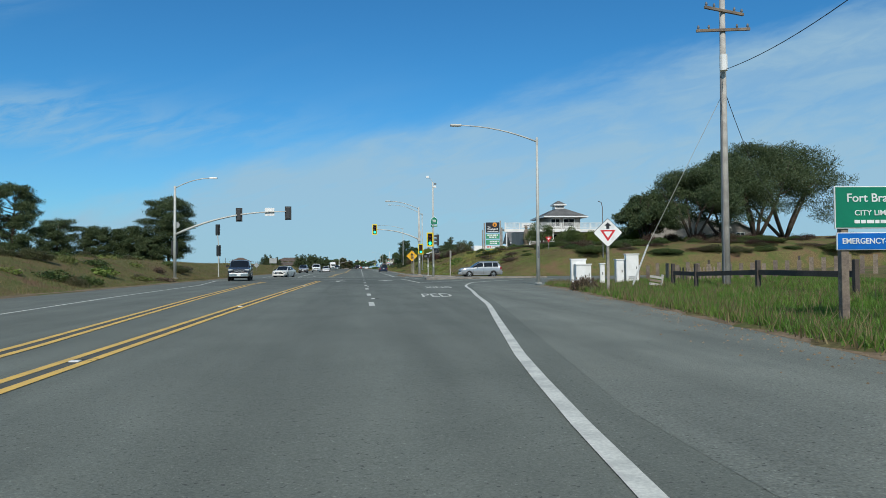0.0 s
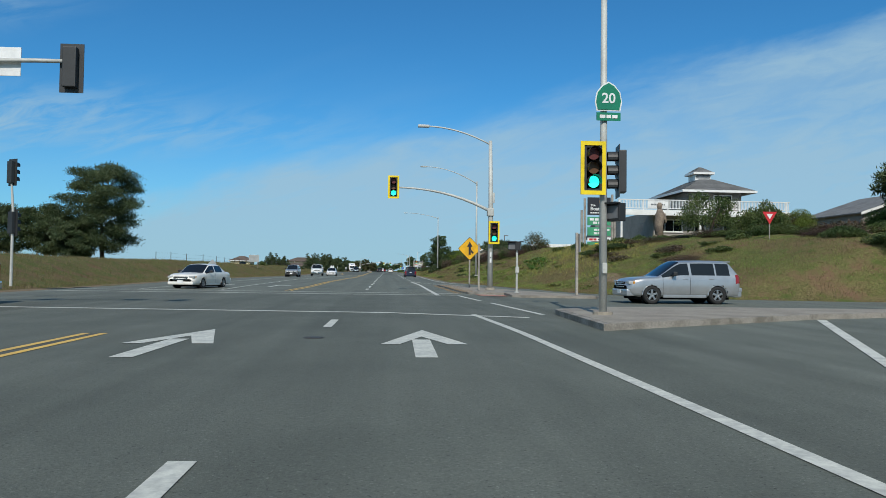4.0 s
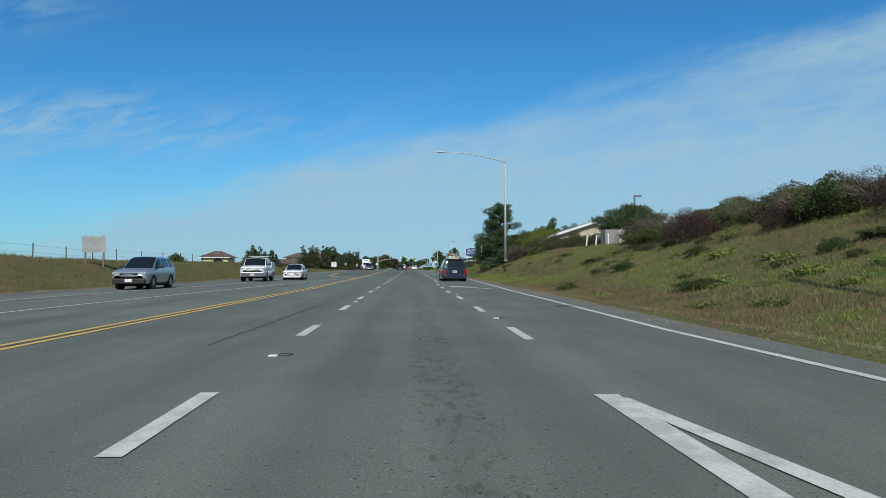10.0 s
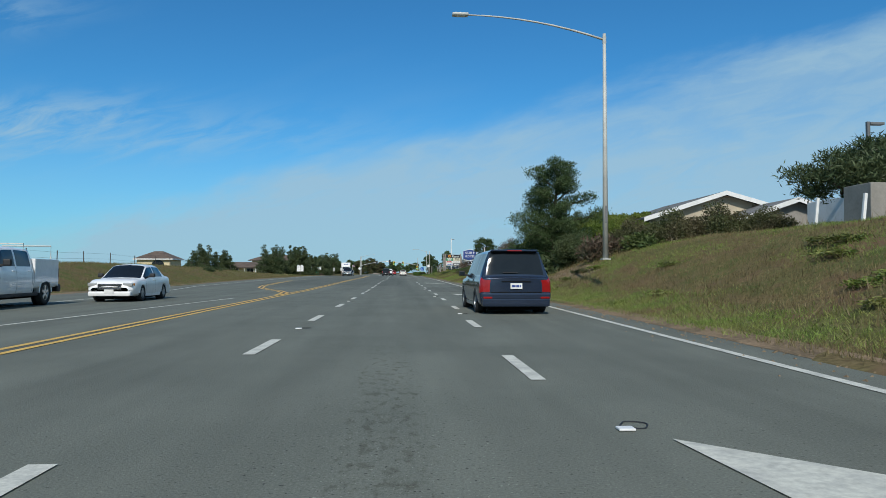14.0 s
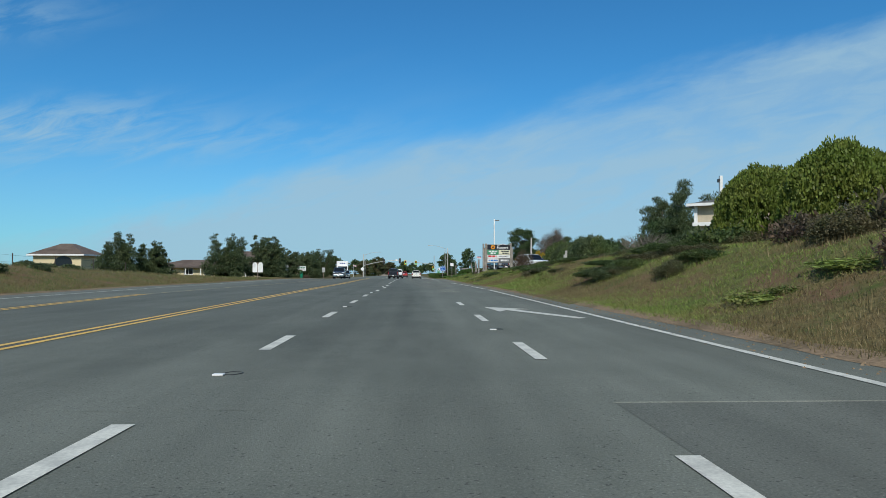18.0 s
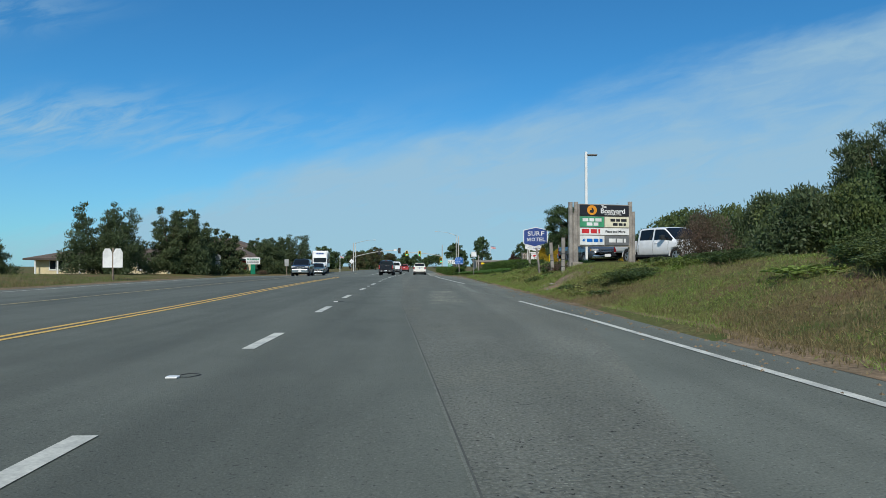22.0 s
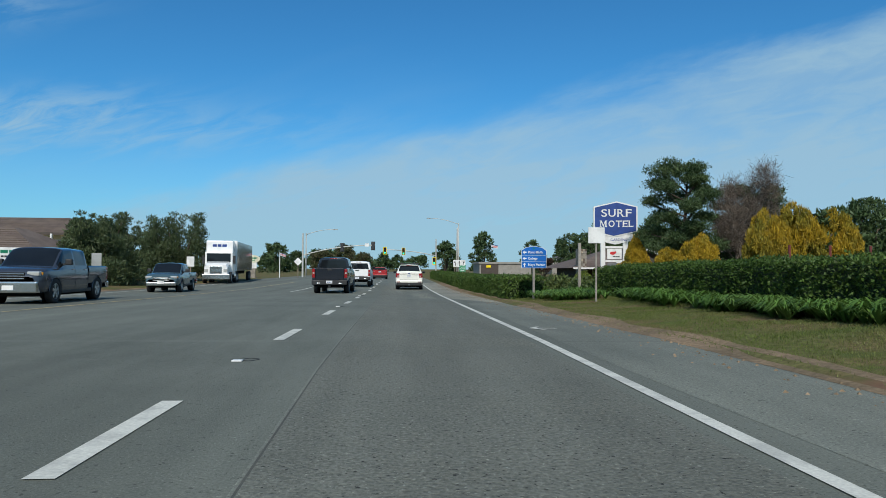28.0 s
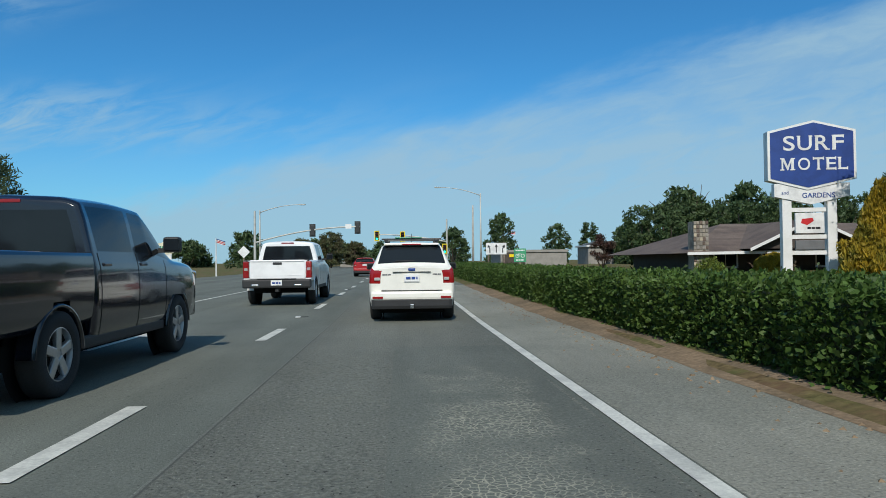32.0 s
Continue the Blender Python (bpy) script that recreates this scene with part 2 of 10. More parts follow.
def faded(m, socket, depth=0.55):
    """Lowers a value towards the rim of a patch, by the mesh's own fade values."""
    n, l = m.node_tree.nodes, m.node_tree.links
    at, f1, f2 = n.new("ShaderNodeAttribute"), n.new("ShaderNodeMath"), n.new("ShaderNodeMath")
    at.attribute_name = "fade"
    f1.operation, f2.operation = "MULTIPLY_ADD", "ADD"
    f1.inputs[1].default_value, f1.inputs[2].default_value = depth, -depth
    l.new(at.outputs["Fac"], f1.inputs[0])
    l.new(f1.outputs[0], f2.inputs[0])
    l.new(socket, f2.inputs[1])
    return f2.outputs[0]


def stained(m, tint, lo, hi, scale=1.3):
    """Oil and rubber that darken the surface in ragged spots and thin out at the rim."""
    n, l = m.node_tree.nodes, m.node_tree.links
    b = n["Principled BSDF"]
    geo = next(x for x in n if x.bl_idname == "ShaderNodeNewGeometry")
    mp, t, r, mx = n.new("ShaderNodeMapping"), n.new("ShaderNodeTexNoise"), n.new("ShaderNodeMapRange"), n.new("ShaderNodeMix")
    mp.inputs["Scale"].default_value = (1.0, 0.45, 1.0)
    t.inputs["Scale"].default_value, t.inputs["Detail"].default_value, t.inputs["Roughness"].default_value = scale, 6, 0.65
    l.new(geo.outputs["Position"], mp.inputs[0])
    l.new(mp.outputs[0], t.inputs["Vector"])
    r.inputs[1].default_value, r.inputs[2].default_value = lo, hi
    l.new(faded(m, t.outputs[0]), r.inputs[0])
    mx.data_type, mx.blend_type = "RGBA", "MULTIPLY"
    mx.inputs[7].default_value = (*tint, 1)
    l.new(r.outputs[0], mx.inputs[0])
    l.new(b.inputs["Base Color"].links[0].from_socket, mx.inputs[6])
    l.new(mx.outputs[2], b.inputs["Base Color"])


def crackle(m, scale, strength, lo=0.53, hi=0.68, drift=0.35, edged=False):
    """A net of pale filled cracks that comes and goes over the surface; edged: it thins out with the mesh's fade values."""
    n, l = m.node_tree.nodes, m.node_tree.links
    b = n["Principled BSDF"]
    geo = next(x for x in n if x.bl_idname == "ShaderNodeNewGeometry")
    v, t, r, r2, mm, mx = n.new("ShaderNodeTexVoronoi"), n.new("ShaderNodeTexNoise"), n.new("ShaderNodeMapRange"), n.new("ShaderNodeMapRange"), n.new("ShaderNodeMath"), n.new("ShaderNodeMix")
    v.feature = "DISTANCE_TO_EDGE"
    v.inputs["Scale"].default_value, t.inputs["Scale"].default_value = scale, drift
    l.new(geo.outputs["Position"], v.inputs["Vector"])
    l.new(geo.outputs["Position"], t.inputs["Vector"])
    r.inputs[1].default_value, r.inputs[2].default_value, r.inputs[3].default_value, r.inputs[4].default_value = 0.0, 0.10 if edged else 0.09, 1.0, 0.0
    l.new(v.outputs["Distance"], r.inputs[0])
    r2.inputs[1].default_value, r2.inputs[2].default_value = lo, hi
    l.new(faded(m, t.outputs[0]) if edged else t.outputs[0], r2.inputs[0])
    mm.operation = "MULTIPLY"
    l.new(r.outputs[0], mm.inputs[0])
    l.new(r2.outputs[0], mm.inputs[1])
    mx.data_type = "RGBA"
    mx.inputs[7].default_value = strength
    l.new(mm.outputs[0], mx.inputs[0])
    l.new(b.inputs["Base Color"].links[0].from_socket, mx.inputs[6])
    l.new(mx.outputs[2], b.inputs["Base Color"])


crackle(M["asphalt_worn"], 13.0, (0.235, 0.23, 0.175, 1))
M["asphalt_crackle"] = asphalt("asphalt_crackle", (0.154, 0.162, 0.134), (0.136, 0.144, 0.119), 0.35, 0.5, 45, 0.8)
crackle(M["asphalt_crackle"], 19.0, (0.42, 0.40, 0.30, 1), 0.24, 0.60, 1.6, True)
M["asphalt_used"] = asphalt("asphalt_used", (0.152, 0.162, 0.134), (0.134, 0.144, 0.119), 0.3, 0.4)
stained(M["asphalt_used"], (0.80, 0.80, 0.80), 0.05, 0.45)
M["asphalt_oily"] = asphalt("asphalt_oily", (0.152, 0.162, 0.134), (0.134, 0.144, 0.119), 0.3, 0.6)
stained(M["asphalt_oily"], (0.66, 0.64, 0.60), 0.50, 0.62, 11.0)
M["asphalt_dark"] = asphalt("asphalt_dark", (0.125, 0.132, 0.111), (0.113, 0.12, 0.101), 0.35, 0.4)
M["white_line"] = material("white_line", (0.63, 0.62, 0.54), 0.7, vary=0.2, grain=35, big=3.0, bump=0.2, second=(0.46, 0.455, 0.40))
M["worn_white"] = material("worn_white", (0.59, 0.58, 0.50), 0.7, vary=0.22, grain=18, big=5.0, bump=0.2, second=(0.47, 0.465, 0.41), patch=0.0)
M["yellow_line"] = material("yellow_line", (0.74, 0.46, 0.10), 0.7, vary=0.15, grain=30, big=2.0, bump=0.2, second=(0.60, 0.38, 0.10))
M["faded_yellow"] = material("faded_yellow", (0.5, 0.4, 0.2), 0.7, vary=0.3, grain=30, big=2.0, bump=0.2, second=(0.25, 0.22, 0.15))
M["concrete"] = material("concrete", (0.31, 0.275, 0.22), 0.9, vary=0.3, grain=40, big=0.9, bump=0.3, second=(0.24, 0.205, 0.165))
M["kerb"] = material("kerb", (0.30, 0.27, 0.23), 0.9, vary=0.3, grain=25, big=1.5, bump=0.4, second=(0.17, 0.15, 0.12))
M["red_pad"] = material("red_pad", (0.40, 0.16, 0.11), 0.9, vary=0.25, grain=20, big=1.2, bump=0.3, second=(0.36, 0.24, 0.19))
M["steel"] = material("steel", (0.52, 0.52, 0.48), 0.62, metal=0.15, vary=0.12, grain=25, big=1.5, bump=0.05, second=(0.43, 0.43, 0.40))
M["dark_metal"] = material("dark_metal", (0.03, 0.032, 0.033), 0.5, vary=0.2, grain=25, bump=0.05)
M["black_plastic"] = material("black_plastic", (0.022, 0.023, 0.024), 0.6, vary=0.15, grain=40, bump=0.1)
M["rubber"] = material("rubber", (0.02, 0.02, 0.02), 0.85, vary=0.2, grain=60, bump=0.2)
M["wood_post"] = material("wood_post", (0.24, 0.19, 0.14), 0.9, vary=0.35, grain=18, big=2.0, bump=0.5, second=(0.14, 0.11, 0.09))
M["grey_wood"] = material("grey_wood", (0.34, 0.31, 0.27), 0.9, vary=0.3, grain=16, big=2.0, bump=0.5, second=(0.22, 0.20, 0.18))
M["pale_wood"] = material("pale_wood", (0.46, 0.44, 0.40), 0.9, vary=0.2, grain=16, big=2.0, bump=0.4, second=(0.34, 0.32, 0.29))
M["dark_wood"] = material("dark_wood", (0.075, 0.06, 0.05), 0.85, vary=0.3, grain=18, big=2.0, bump=0.4)
M["white_paint"] = material("white_paint", (0.78, 0.78, 0.76), 0.5, vary=0.06, grain=20, big=1.5, bump=0.05, second=(0.70, 0.70, 0.67))
M["grey_siding"] = material("grey_siding", (0.30, 0.28, 0.25), 0.85, vary=0.12, grain=12, big=1.0, bump=0.2, second=(0.25, 0.235, 0.21))
M["tan_wall"] = material("tan_wall", (0.50, 0.43, 0.31), 0.85, vary=0.1, grain=14, big=0.7, bump=0.2, second=(0.43, 0.37, 0.28))
M["cream_wall"] = material("cream_wall", (0.66, 0.56, 0.34), 0.8, vary=0.08, grain=14, big=0.7, bump=0.1, second=(0.58, 0.50, 0.32))
M["shingle"] = material("shingle", (0.17, 0.17, 0.165), 0.9, vary=0.3, grain=14, big=0.8, bump=0.5, second=(0.13, 0.13, 0.125), random_tint=0.12)
M["brown_shingle"] = material("brown_shingle", (0.16, 0.12, 0.095), 0.9, vary=0.3, grain=14, big=0.8, bump=0.5, second=(0.115, 0.085, 0.07), random_tint=0.12)
M["glass_dark"] = material("glass_dark", (0.012, 0.015, 0.018), 0.06, vary=0.05, grain=3, bump=0.0, spec=0.42)
M["chrome"] = material("chrome", (0.7, 0.7, 0.7), 0.18, metal=1.0, vary=0.05, grain=10, bump=0.0)
M["iron"] = material("iron", (0.075, 0.07, 0.065), 0.7, metal=0.5, vary=0.3, grain=30, bump=0.4)
M["alloy"] = material("alloy", (0.52, 0.53, 0.54), 0.3, metal=0.8, vary=0.06, grain=20, bump=0.0)
M["sign_green"] = material("sign_green", (0.0, 0.19, 0.10), 0.4, vary=0.05, grain=30, big=2, bump=0.0, second=(0.0, 0.165, 0.09))
M["sign_mint"] = material("sign_mint", (0.06, 0.32, 0.16), 0.4, vary=0.05, grain=30, big=2, bump=0.0)
M["sign_blue"] = material("sign_blue", (0.0, 0.13, 0.50), 0.4, vary=0.05, grain=30, big=2, bump=0.0)
M["deep_blue"] = material("deep_blue", (0.022, 0.062, 0.26), 0.45, vary=0.05, grain=30, big=2, bump=0.0)
M["sign_yellow"] = material("sign_yellow", (0.80, 0.42, 0.01), 0.4, vary=0.05, grain=30, big=2, bump=0.0)
M["bright_yellow"] = material("bright_yellow", (0.90, 0.66, 0.01), 0.4, vary=0.05, grain=30, big=2, bump=0.0)
M["sign_red"] = material("sign_red", (0.60, 0.03, 0.035), 0.4, vary=0.05, grain=30, big=2, bump=0.0)
M["sign_black"] = material("sign_black", (0.02, 0.02, 0.025), 0.4, vary=0.05, grain=30, big=2, bump=0.0)
M["sign_white"] = material("sign_white", (0.80, 0.80, 0.78), 0.4, vary=0.04, grain=30, big=2, bump=0.0)
M["sign_cream"] = material("sign_cream", (0.74, 0.70, 0.52), 0.5, vary=0.04, grain=30, big=2, bump=0.0)
M["sign_grey"] = material("sign_grey", (0.16, 0.165, 0.17), 0.5, vary=0.05, grain=30, big=2, bump=0.0)
M["sign_back"] = material("sign_back", (0.5, 0.5, 0.48), 0.4, metal=0.5, vary=0.1, grain=20, bump=0.0)
M["orange"] = material("orange", (0.85, 0.32, 0.02), 0.5, vary=0.05, grain=30, bump=0.0)
M["bark"] = material("bark", (0.10, 0.075, 0.055), 0.95, vary=0.4, grain=9, big=1.5, bump=0.9, second=(0.06, 0.045, 0.035))
M["grey_bark"] = material("grey_bark", (0.20, 0.17, 0.14), 0.95, vary=0.4, grain=9, big=1.5, bump=0.8, second=(0.12, 0.10, 0.085))
M["cypress_leaf"] = leafy("cypress_leaf", (0.062, 0.092, 0.040), (0.088, 0.115, 0.048))
M["pine_leaf"] = leafy("pine_leaf", (0.055, 0.095, 0.036), (0.082, 0.122, 0.046))
M["bush_leaf"] = leafy("bush_leaf", (0.066, 0.105, 0.033), (0.11, 0.14, 0.042))
M["bright_leaf"] = leafy("bright_leaf", (0.115, 0.165, 0.026), (0.155, 0.19, 0.036))
M["olive_leaf"] = leafy("olive_leaf", (0.085, 0.10, 0.038), (0.12, 0.105, 0.055))
M["hedge_leaf"] = leafy("hedge_leaf", (0.055, 0.105, 0.02), (0.085, 0.14, 0.028))
# hedge filling, darker than the leaves to stand in for shade among them
M["hedge_shade_core"] = material("hedge_shade_core", (0.022, 0.04, 0.012), 0.95, vary=0.5, grain=12, big=2.0, bump=0.8)
M["gold_leaf"] = leafy("gold_leaf", (0.40, 0.27, 0.02), (0.24, 0.21, 0.03))
M["brown_leaf"] = leafy("brown_leaf", (0.13, 0.085, 0.06), (0.085, 0.08, 0.045))
M["red_leaf"] = leafy("red_leaf", (0.085, 0.042, 0.034), (0.06, 0.05, 0.03))
M["strap_leaf"] = leafy("strap_leaf", (0.10, 0.20, 0.035), (0.13, 0.22, 0.05))
M["grass_green"] = leafy("grass_green", (0.115, 0.15, 0.034), (0.16, 0.165, 0.055))
M["grass_lush"] = leafy("grass_lush", (0.095, 0.19, 0.028), (0.14, 0.22, 0.04))
M["verge_leaf"] = leafy("verge_leaf", (0.185, 0.255, 0.055), (0.235, 0.24, 0.075))
M["fence_brown"] = material("fence_brown", (0.115, 0.08, 0.058), 0.9, vary=0.35, grain=14, big=1.2, bump=0.5, second=(0.085, 0.062, 0.048), island=0.3)
M["fence_red"] = material("fence_red", (0.16, 0.035, 0.03), 0.85, vary=0.25, grain=12, big=1.2, bump=0.3, second=(0.11, 0.03, 0.028))
M["twig"] = material("twig", (0.15, 0.12, 0.095), 0.95, vary=0.3, grain=6, bump=0.2, island=0.3)
M["grass_dry"] = leafy("grass_dry", (0.225, 0.175, 0.085), (0.15, 0.125, 0.058))
M["flower"] = leafy("flower", (0.30, 0.30, 0.07), (0.42, 0.36, 0.10))


def ground_material():
    m = material("ground_cover", (0.118, 0.116, 0.043), 1.0, vary=0.55, grain=9.0, big=0.3, bump=0.9, second=(0.15, 0.11, 0.055), spec=0.1)
    n, l = m.node_tree.nodes, m.node_tree.links
    mul = n["Principled BSDF"].inputs["Base Color"].links[0].from_node
    geo = next(x for x in n if x.bl_idname == "ShaderNodeNewGeometry")
    t = n.new("ShaderNodeTexNoise")
    t.inputs["Scale"].default_value, t.inputs["Detail"].default_value = 0.9, 6
    l.new(geo.outputs["Position"], t.inputs["Vector"])
    r = n.new("ShaderNodeMapRange")
    r.inputs[1].default_value, r.inputs[2].default_value = 0.5, 0.68
    l.new(t.outputs[0], r.inputs[0])
    mx = n.new("ShaderNodeMix")
    mx.data_type = "RGBA"
    l.new(r.outputs[0], mx.inputs[0])
    l.new(mul.outputs[2], mx.inputs[6])
    mx.inputs[7].default_value = (0.082, 0.105, 0.030, 1)
    t2, r2, mx2 = n.new("ShaderNodeTexNoise"), n.new("ShaderNodeMapRange"), n.new("ShaderNodeMix")
    t2.inputs["Scale"].default_value, t2.inputs["Detail"].default_value, t2.inputs["Roughness"].default_value = 0.42, 8, 0.68
    l.new(geo.outputs["Position"], t2.inputs["Vector"])
    r2.inputs[1].default_value, r2.inputs[2].default_value = 0.52, 0.66
    l.new(t2.outputs[0], r2.inputs[0])
    mx2.data_type = "RGBA"
    l.new(r2.outputs[0], mx2.inputs[0])
    l.new(mx.outputs[2], mx2.inputs[6])
    mx2.inputs[7].default_value = (0.165, 0.098, 0.062, 1)
    l.new(mx2.outputs[2], n["Principled BSDF"].inputs["Base Color"])
    return m


M["crack"] = material("crack", (0.085, 0.088, 0.075), 0.95, vary=0.3, grain=30, bump=0.2)
M["ground"] = ground_material()
M["dirt"] = material("dirt", (0.25, 0.18, 0.115), 1.0, vary=0.4, grain=14, big=0.8, bump=0.9, second=(0.165, 0.125, 0.08), spec=0.1)


# ---- building helpers ----
def link_mesh(name, bm_, mat, smooth=False):
    me = bpy.data.meshes.new(name)
    bm_.to_mesh(me)
    bm_.free()
    for x in mat if isinstance(mat, (list, tuple)) else [mat]:
        me.materials.append(x)
    if smooth:
        for p in me.polygons:
            p.use_smooth = True
    return new(name, me)


def part(name, bm_, mat, parent=None, label="", smooth=False):
    ob = link_mesh(name, bm_, mat, smooth)
    if parent is not None:
        ob.parent = parent
    if label:
        tagged(ob, label)
    return ob


def thing(name, label, category, m=None, group="", kind=""):
    ob = new(name)
    ob.empty_display_size = 0.1
    if m is not None:
        ob.matrix_world = m
    return tagged(ob, label, category, group, kind)


def raw_mesh(name, verts, faces, mat, parent=None, smooth=False, label=""):
    me = bpy.data.meshes.new(name)
    me.from_pydata([tuple(map(float, v)) for v in verts], [], faces)
    for x in mat if isinstance(mat, (list, tuple)) else [mat]:
        me.materials.append(x)
    if smooth:
        for p in me.polygons:
            p.use_smooth = True
    me.update()
    ob = new(name, me)
    if parent is not None:
        ob.parent = parent
    if label:
        tagged(ob, label)
    return ob


def box(bm_, x0, y0, z0, x1, y1, z1, bevel=0.0, m=None):
    r = bmesh.ops.create_cube(bm_, size=1.0, matrix=Matrix.LocRotScale(((x0 + x1) / 2, (y0 + y1) / 2, (z0 + z1) / 2), None, (abs(x1 - x0), abs(y1 - y0), abs(z1 - z0))))
    vs = r["verts"]
    if bevel:
        es = list({e for v in vs for e in v.link_edges})
        r2 = bmesh.ops.bevel(bm_, geom=es, offset=bevel, segments=2, affect="EDGES", profile=0.6)
        vs = list({v for f_ in r2["faces"] for v in f_.verts} | {v for v in vs if v.is_valid})
    if m is not None:
        bmesh.ops.transform(bm_, matrix=m, verts=vs)
    return bm_


def bm_box(*a, bevel=0.0, m=None):
    return box(bmesh.new(), *a, bevel=bevel, m=m)


def tube(bm_, points, radii, n=8, cap=True):
    """A round tube along points with a radius at each."""
    pts = [Vector(p) for p in points]
    if isinstance(radii, (int, float)):
        radii = [radii] * len(pts)
    rings = []
    for i, p in enumerate(pts):
        d = (pts[min(i + 1, len(pts) - 1)] - pts[max(i - 1, 0)]).normalized()
        a = d.orthogonal().normalized() if abs(d.z) > 0.99 else d.cross(Vector((0, 0, 1))).normalized()
        b = d.cross(a)
        rings.append([bm_.verts.new(p + (a * math.cos(t) + b * math.sin(t)) * radii[i]) for t in (2 * math.pi * k / n for k in range(n))])
    for r0, r1 in zip(rings, rings[1:]):
        for k in range(n):
            bm_.faces.new((r0[k], r0[(k + 1) % n], r1[(k + 1) % n], r1[k]))
    if cap:
        bm_.faces.new(rings[0][::-1])
        bm_.faces.new(rings[-1])
    return bm_


def bm_tube(points, radii, n=8):
    return tube(bmesh.new(), points, radii, n)


def prism(bm_, outline, thick, m=None):
    """A flat outline in x, z made thick along y (front face at y = 0, back at y = thick)."""
    a = [bm_.verts.new((x, 0, z)) for x, z in outline]
    b = [bm_.verts.new((x, thick, z)) for x, z in outline]
    bm_.faces.new(a)
    bm_.faces.new(b[::-1])
    for i in range(len(a)):
        j = (i + 1) % len(a)
        bm_.faces.new((a[j], a[i], b[i], b[j]))
    bmesh.ops.recalc_face_normals(bm_, faces=bm_.faces)
    if m is not None:
        bmesh.ops.transform(bm_, matrix=m, verts=a + b)
    return bm_


def bm_prism(outline, thick, m=None):
    return prism(bmesh.new(), outline, thick, m)


def text_part(name, words, size, mat, parent, m, depth=0.004, bold=0.0, stretch=1.0, align="CENTER"):
    """Words in the built-in font, as a mesh, standing in x, z and facing -y."""
    cu_ = bpy.data.curves.new(name, "FONT")
    cu_.body, cu_.size, cu_.align_x, cu_.align_y = words, size, align, "CENTER"
    cu_.extrude, cu_.offset = depth, bold
    tmp = new("lettering_tmp", cu_)
    me = bpy.data.meshes.new_from_object(tmp)
    bpy.data.objects.remove(tmp)
    me.materials.clear()
    me.materials.append(mat)
    me.transform(m @ pose(0, 0, 0, 90) @ Matrix.Diagonal((stretch, 1, 1, 1)))
    ob = new(name, me)
    if parent is not None:
        ob.parent = parent
    return ob


def bars(name, x0, x1, z, h, mat, parent, y=-0.004, rng=None, gap=0.35):
    """Writing too small to read, as plain bars."""
    x, rr = x0, rng or random.Random(7)
    while x < x1 - 0.01:
        w = min(h * rr.uniform(1.2, 2.8), x1 - x)
        part(name.replace("bars", "bar"), bm_box(x, y - 0.003, z - h / 2, x + w, y, z + h / 2), mat, parent)
        x += w + h * gap


# ---- the lie of the land ----
def interp(v, table):
    if v <= table[0][0]:
        return table[0][1]
    for (a, p), (b, q) in zip(table, table[1:]):
        if v <= b:
            return p + (q - p) * (v - a) / (b - a)
    return table[-1][1]


def soft(t):
    t = min(max(t, 0.0), 1.0)
    return t * t * (3 - 2 * t)


def road_z(y):
    return interp(y, KNOTS)


RIGHT_EDGE = [(-60, 6.0), (-5, 6.6), (0, 7.3), (6, 8.3), (13, 9.4), (20, 10.3), (28, 11.6), (35, 12.2), (39, 14.0), (42, 18.0), (44, 26), (46, 60), (47, 90),
              (70, 90), (71.5, 60), (73, 26), (76, 16.2), (84, 13.8), (95, 12.0), (105, 10.6), (112, 9.5), (140, 9.25), (173.2, 9.9), (208.2, 9.6), (241.2, 9.0), (258.2, 8.6), (293.2, 8.3), (313.2, 7.9), (338.2, 7.7), (428.2, 7.6), (608.2, 7.6)]
LEFT_EDGE = [(-60, -10), (0, -11.5), (25, -12.6), (60, -13.4), (110, -15.0), (131, -14.0), (150, -12.5), (198.2, -13.5), (238.2, -14.0), (270.2, -13.0), (308.2, -12.5), (428.2, -12.5)]
BANK_R = [(-30, 0.5), (30, 0.6), (46, 0.9), (70, 0.9), (73, 2.2), (78, 3.3), (90, 3.9), (125, 3.9), (140, 3.3), (160, 2.8), (193.2, 2.8), (213.2, 2.15), (232.0, 1.9), (243.2, 1.5), (256.2, 1.1), (270.2, 1.0), (283.2, 0.5), (298.2, 0.2), (428.2, 0.2)]
WIDE_R = [(-30, 16), (46, 20), (73, 14), (90, 15), (125, 14), (140, 12), (173.2, 9), (208.2, 8), (248.2, 6), (258.2, 3.6), (278.2, 4), (298.2, 5), (428.2, 5)]
BANK_L = [(-30, 1.6), (20, 1.9), (60, 2.1), (85, 2.0), (110, 1.8), (140, 1.9), (165, 1.6), (208.2, 1.7), (236.2, 1.35), (254.2, 0.8), (270.2, 0.35), (293.2, 0.15), (428.2, 0.15)]


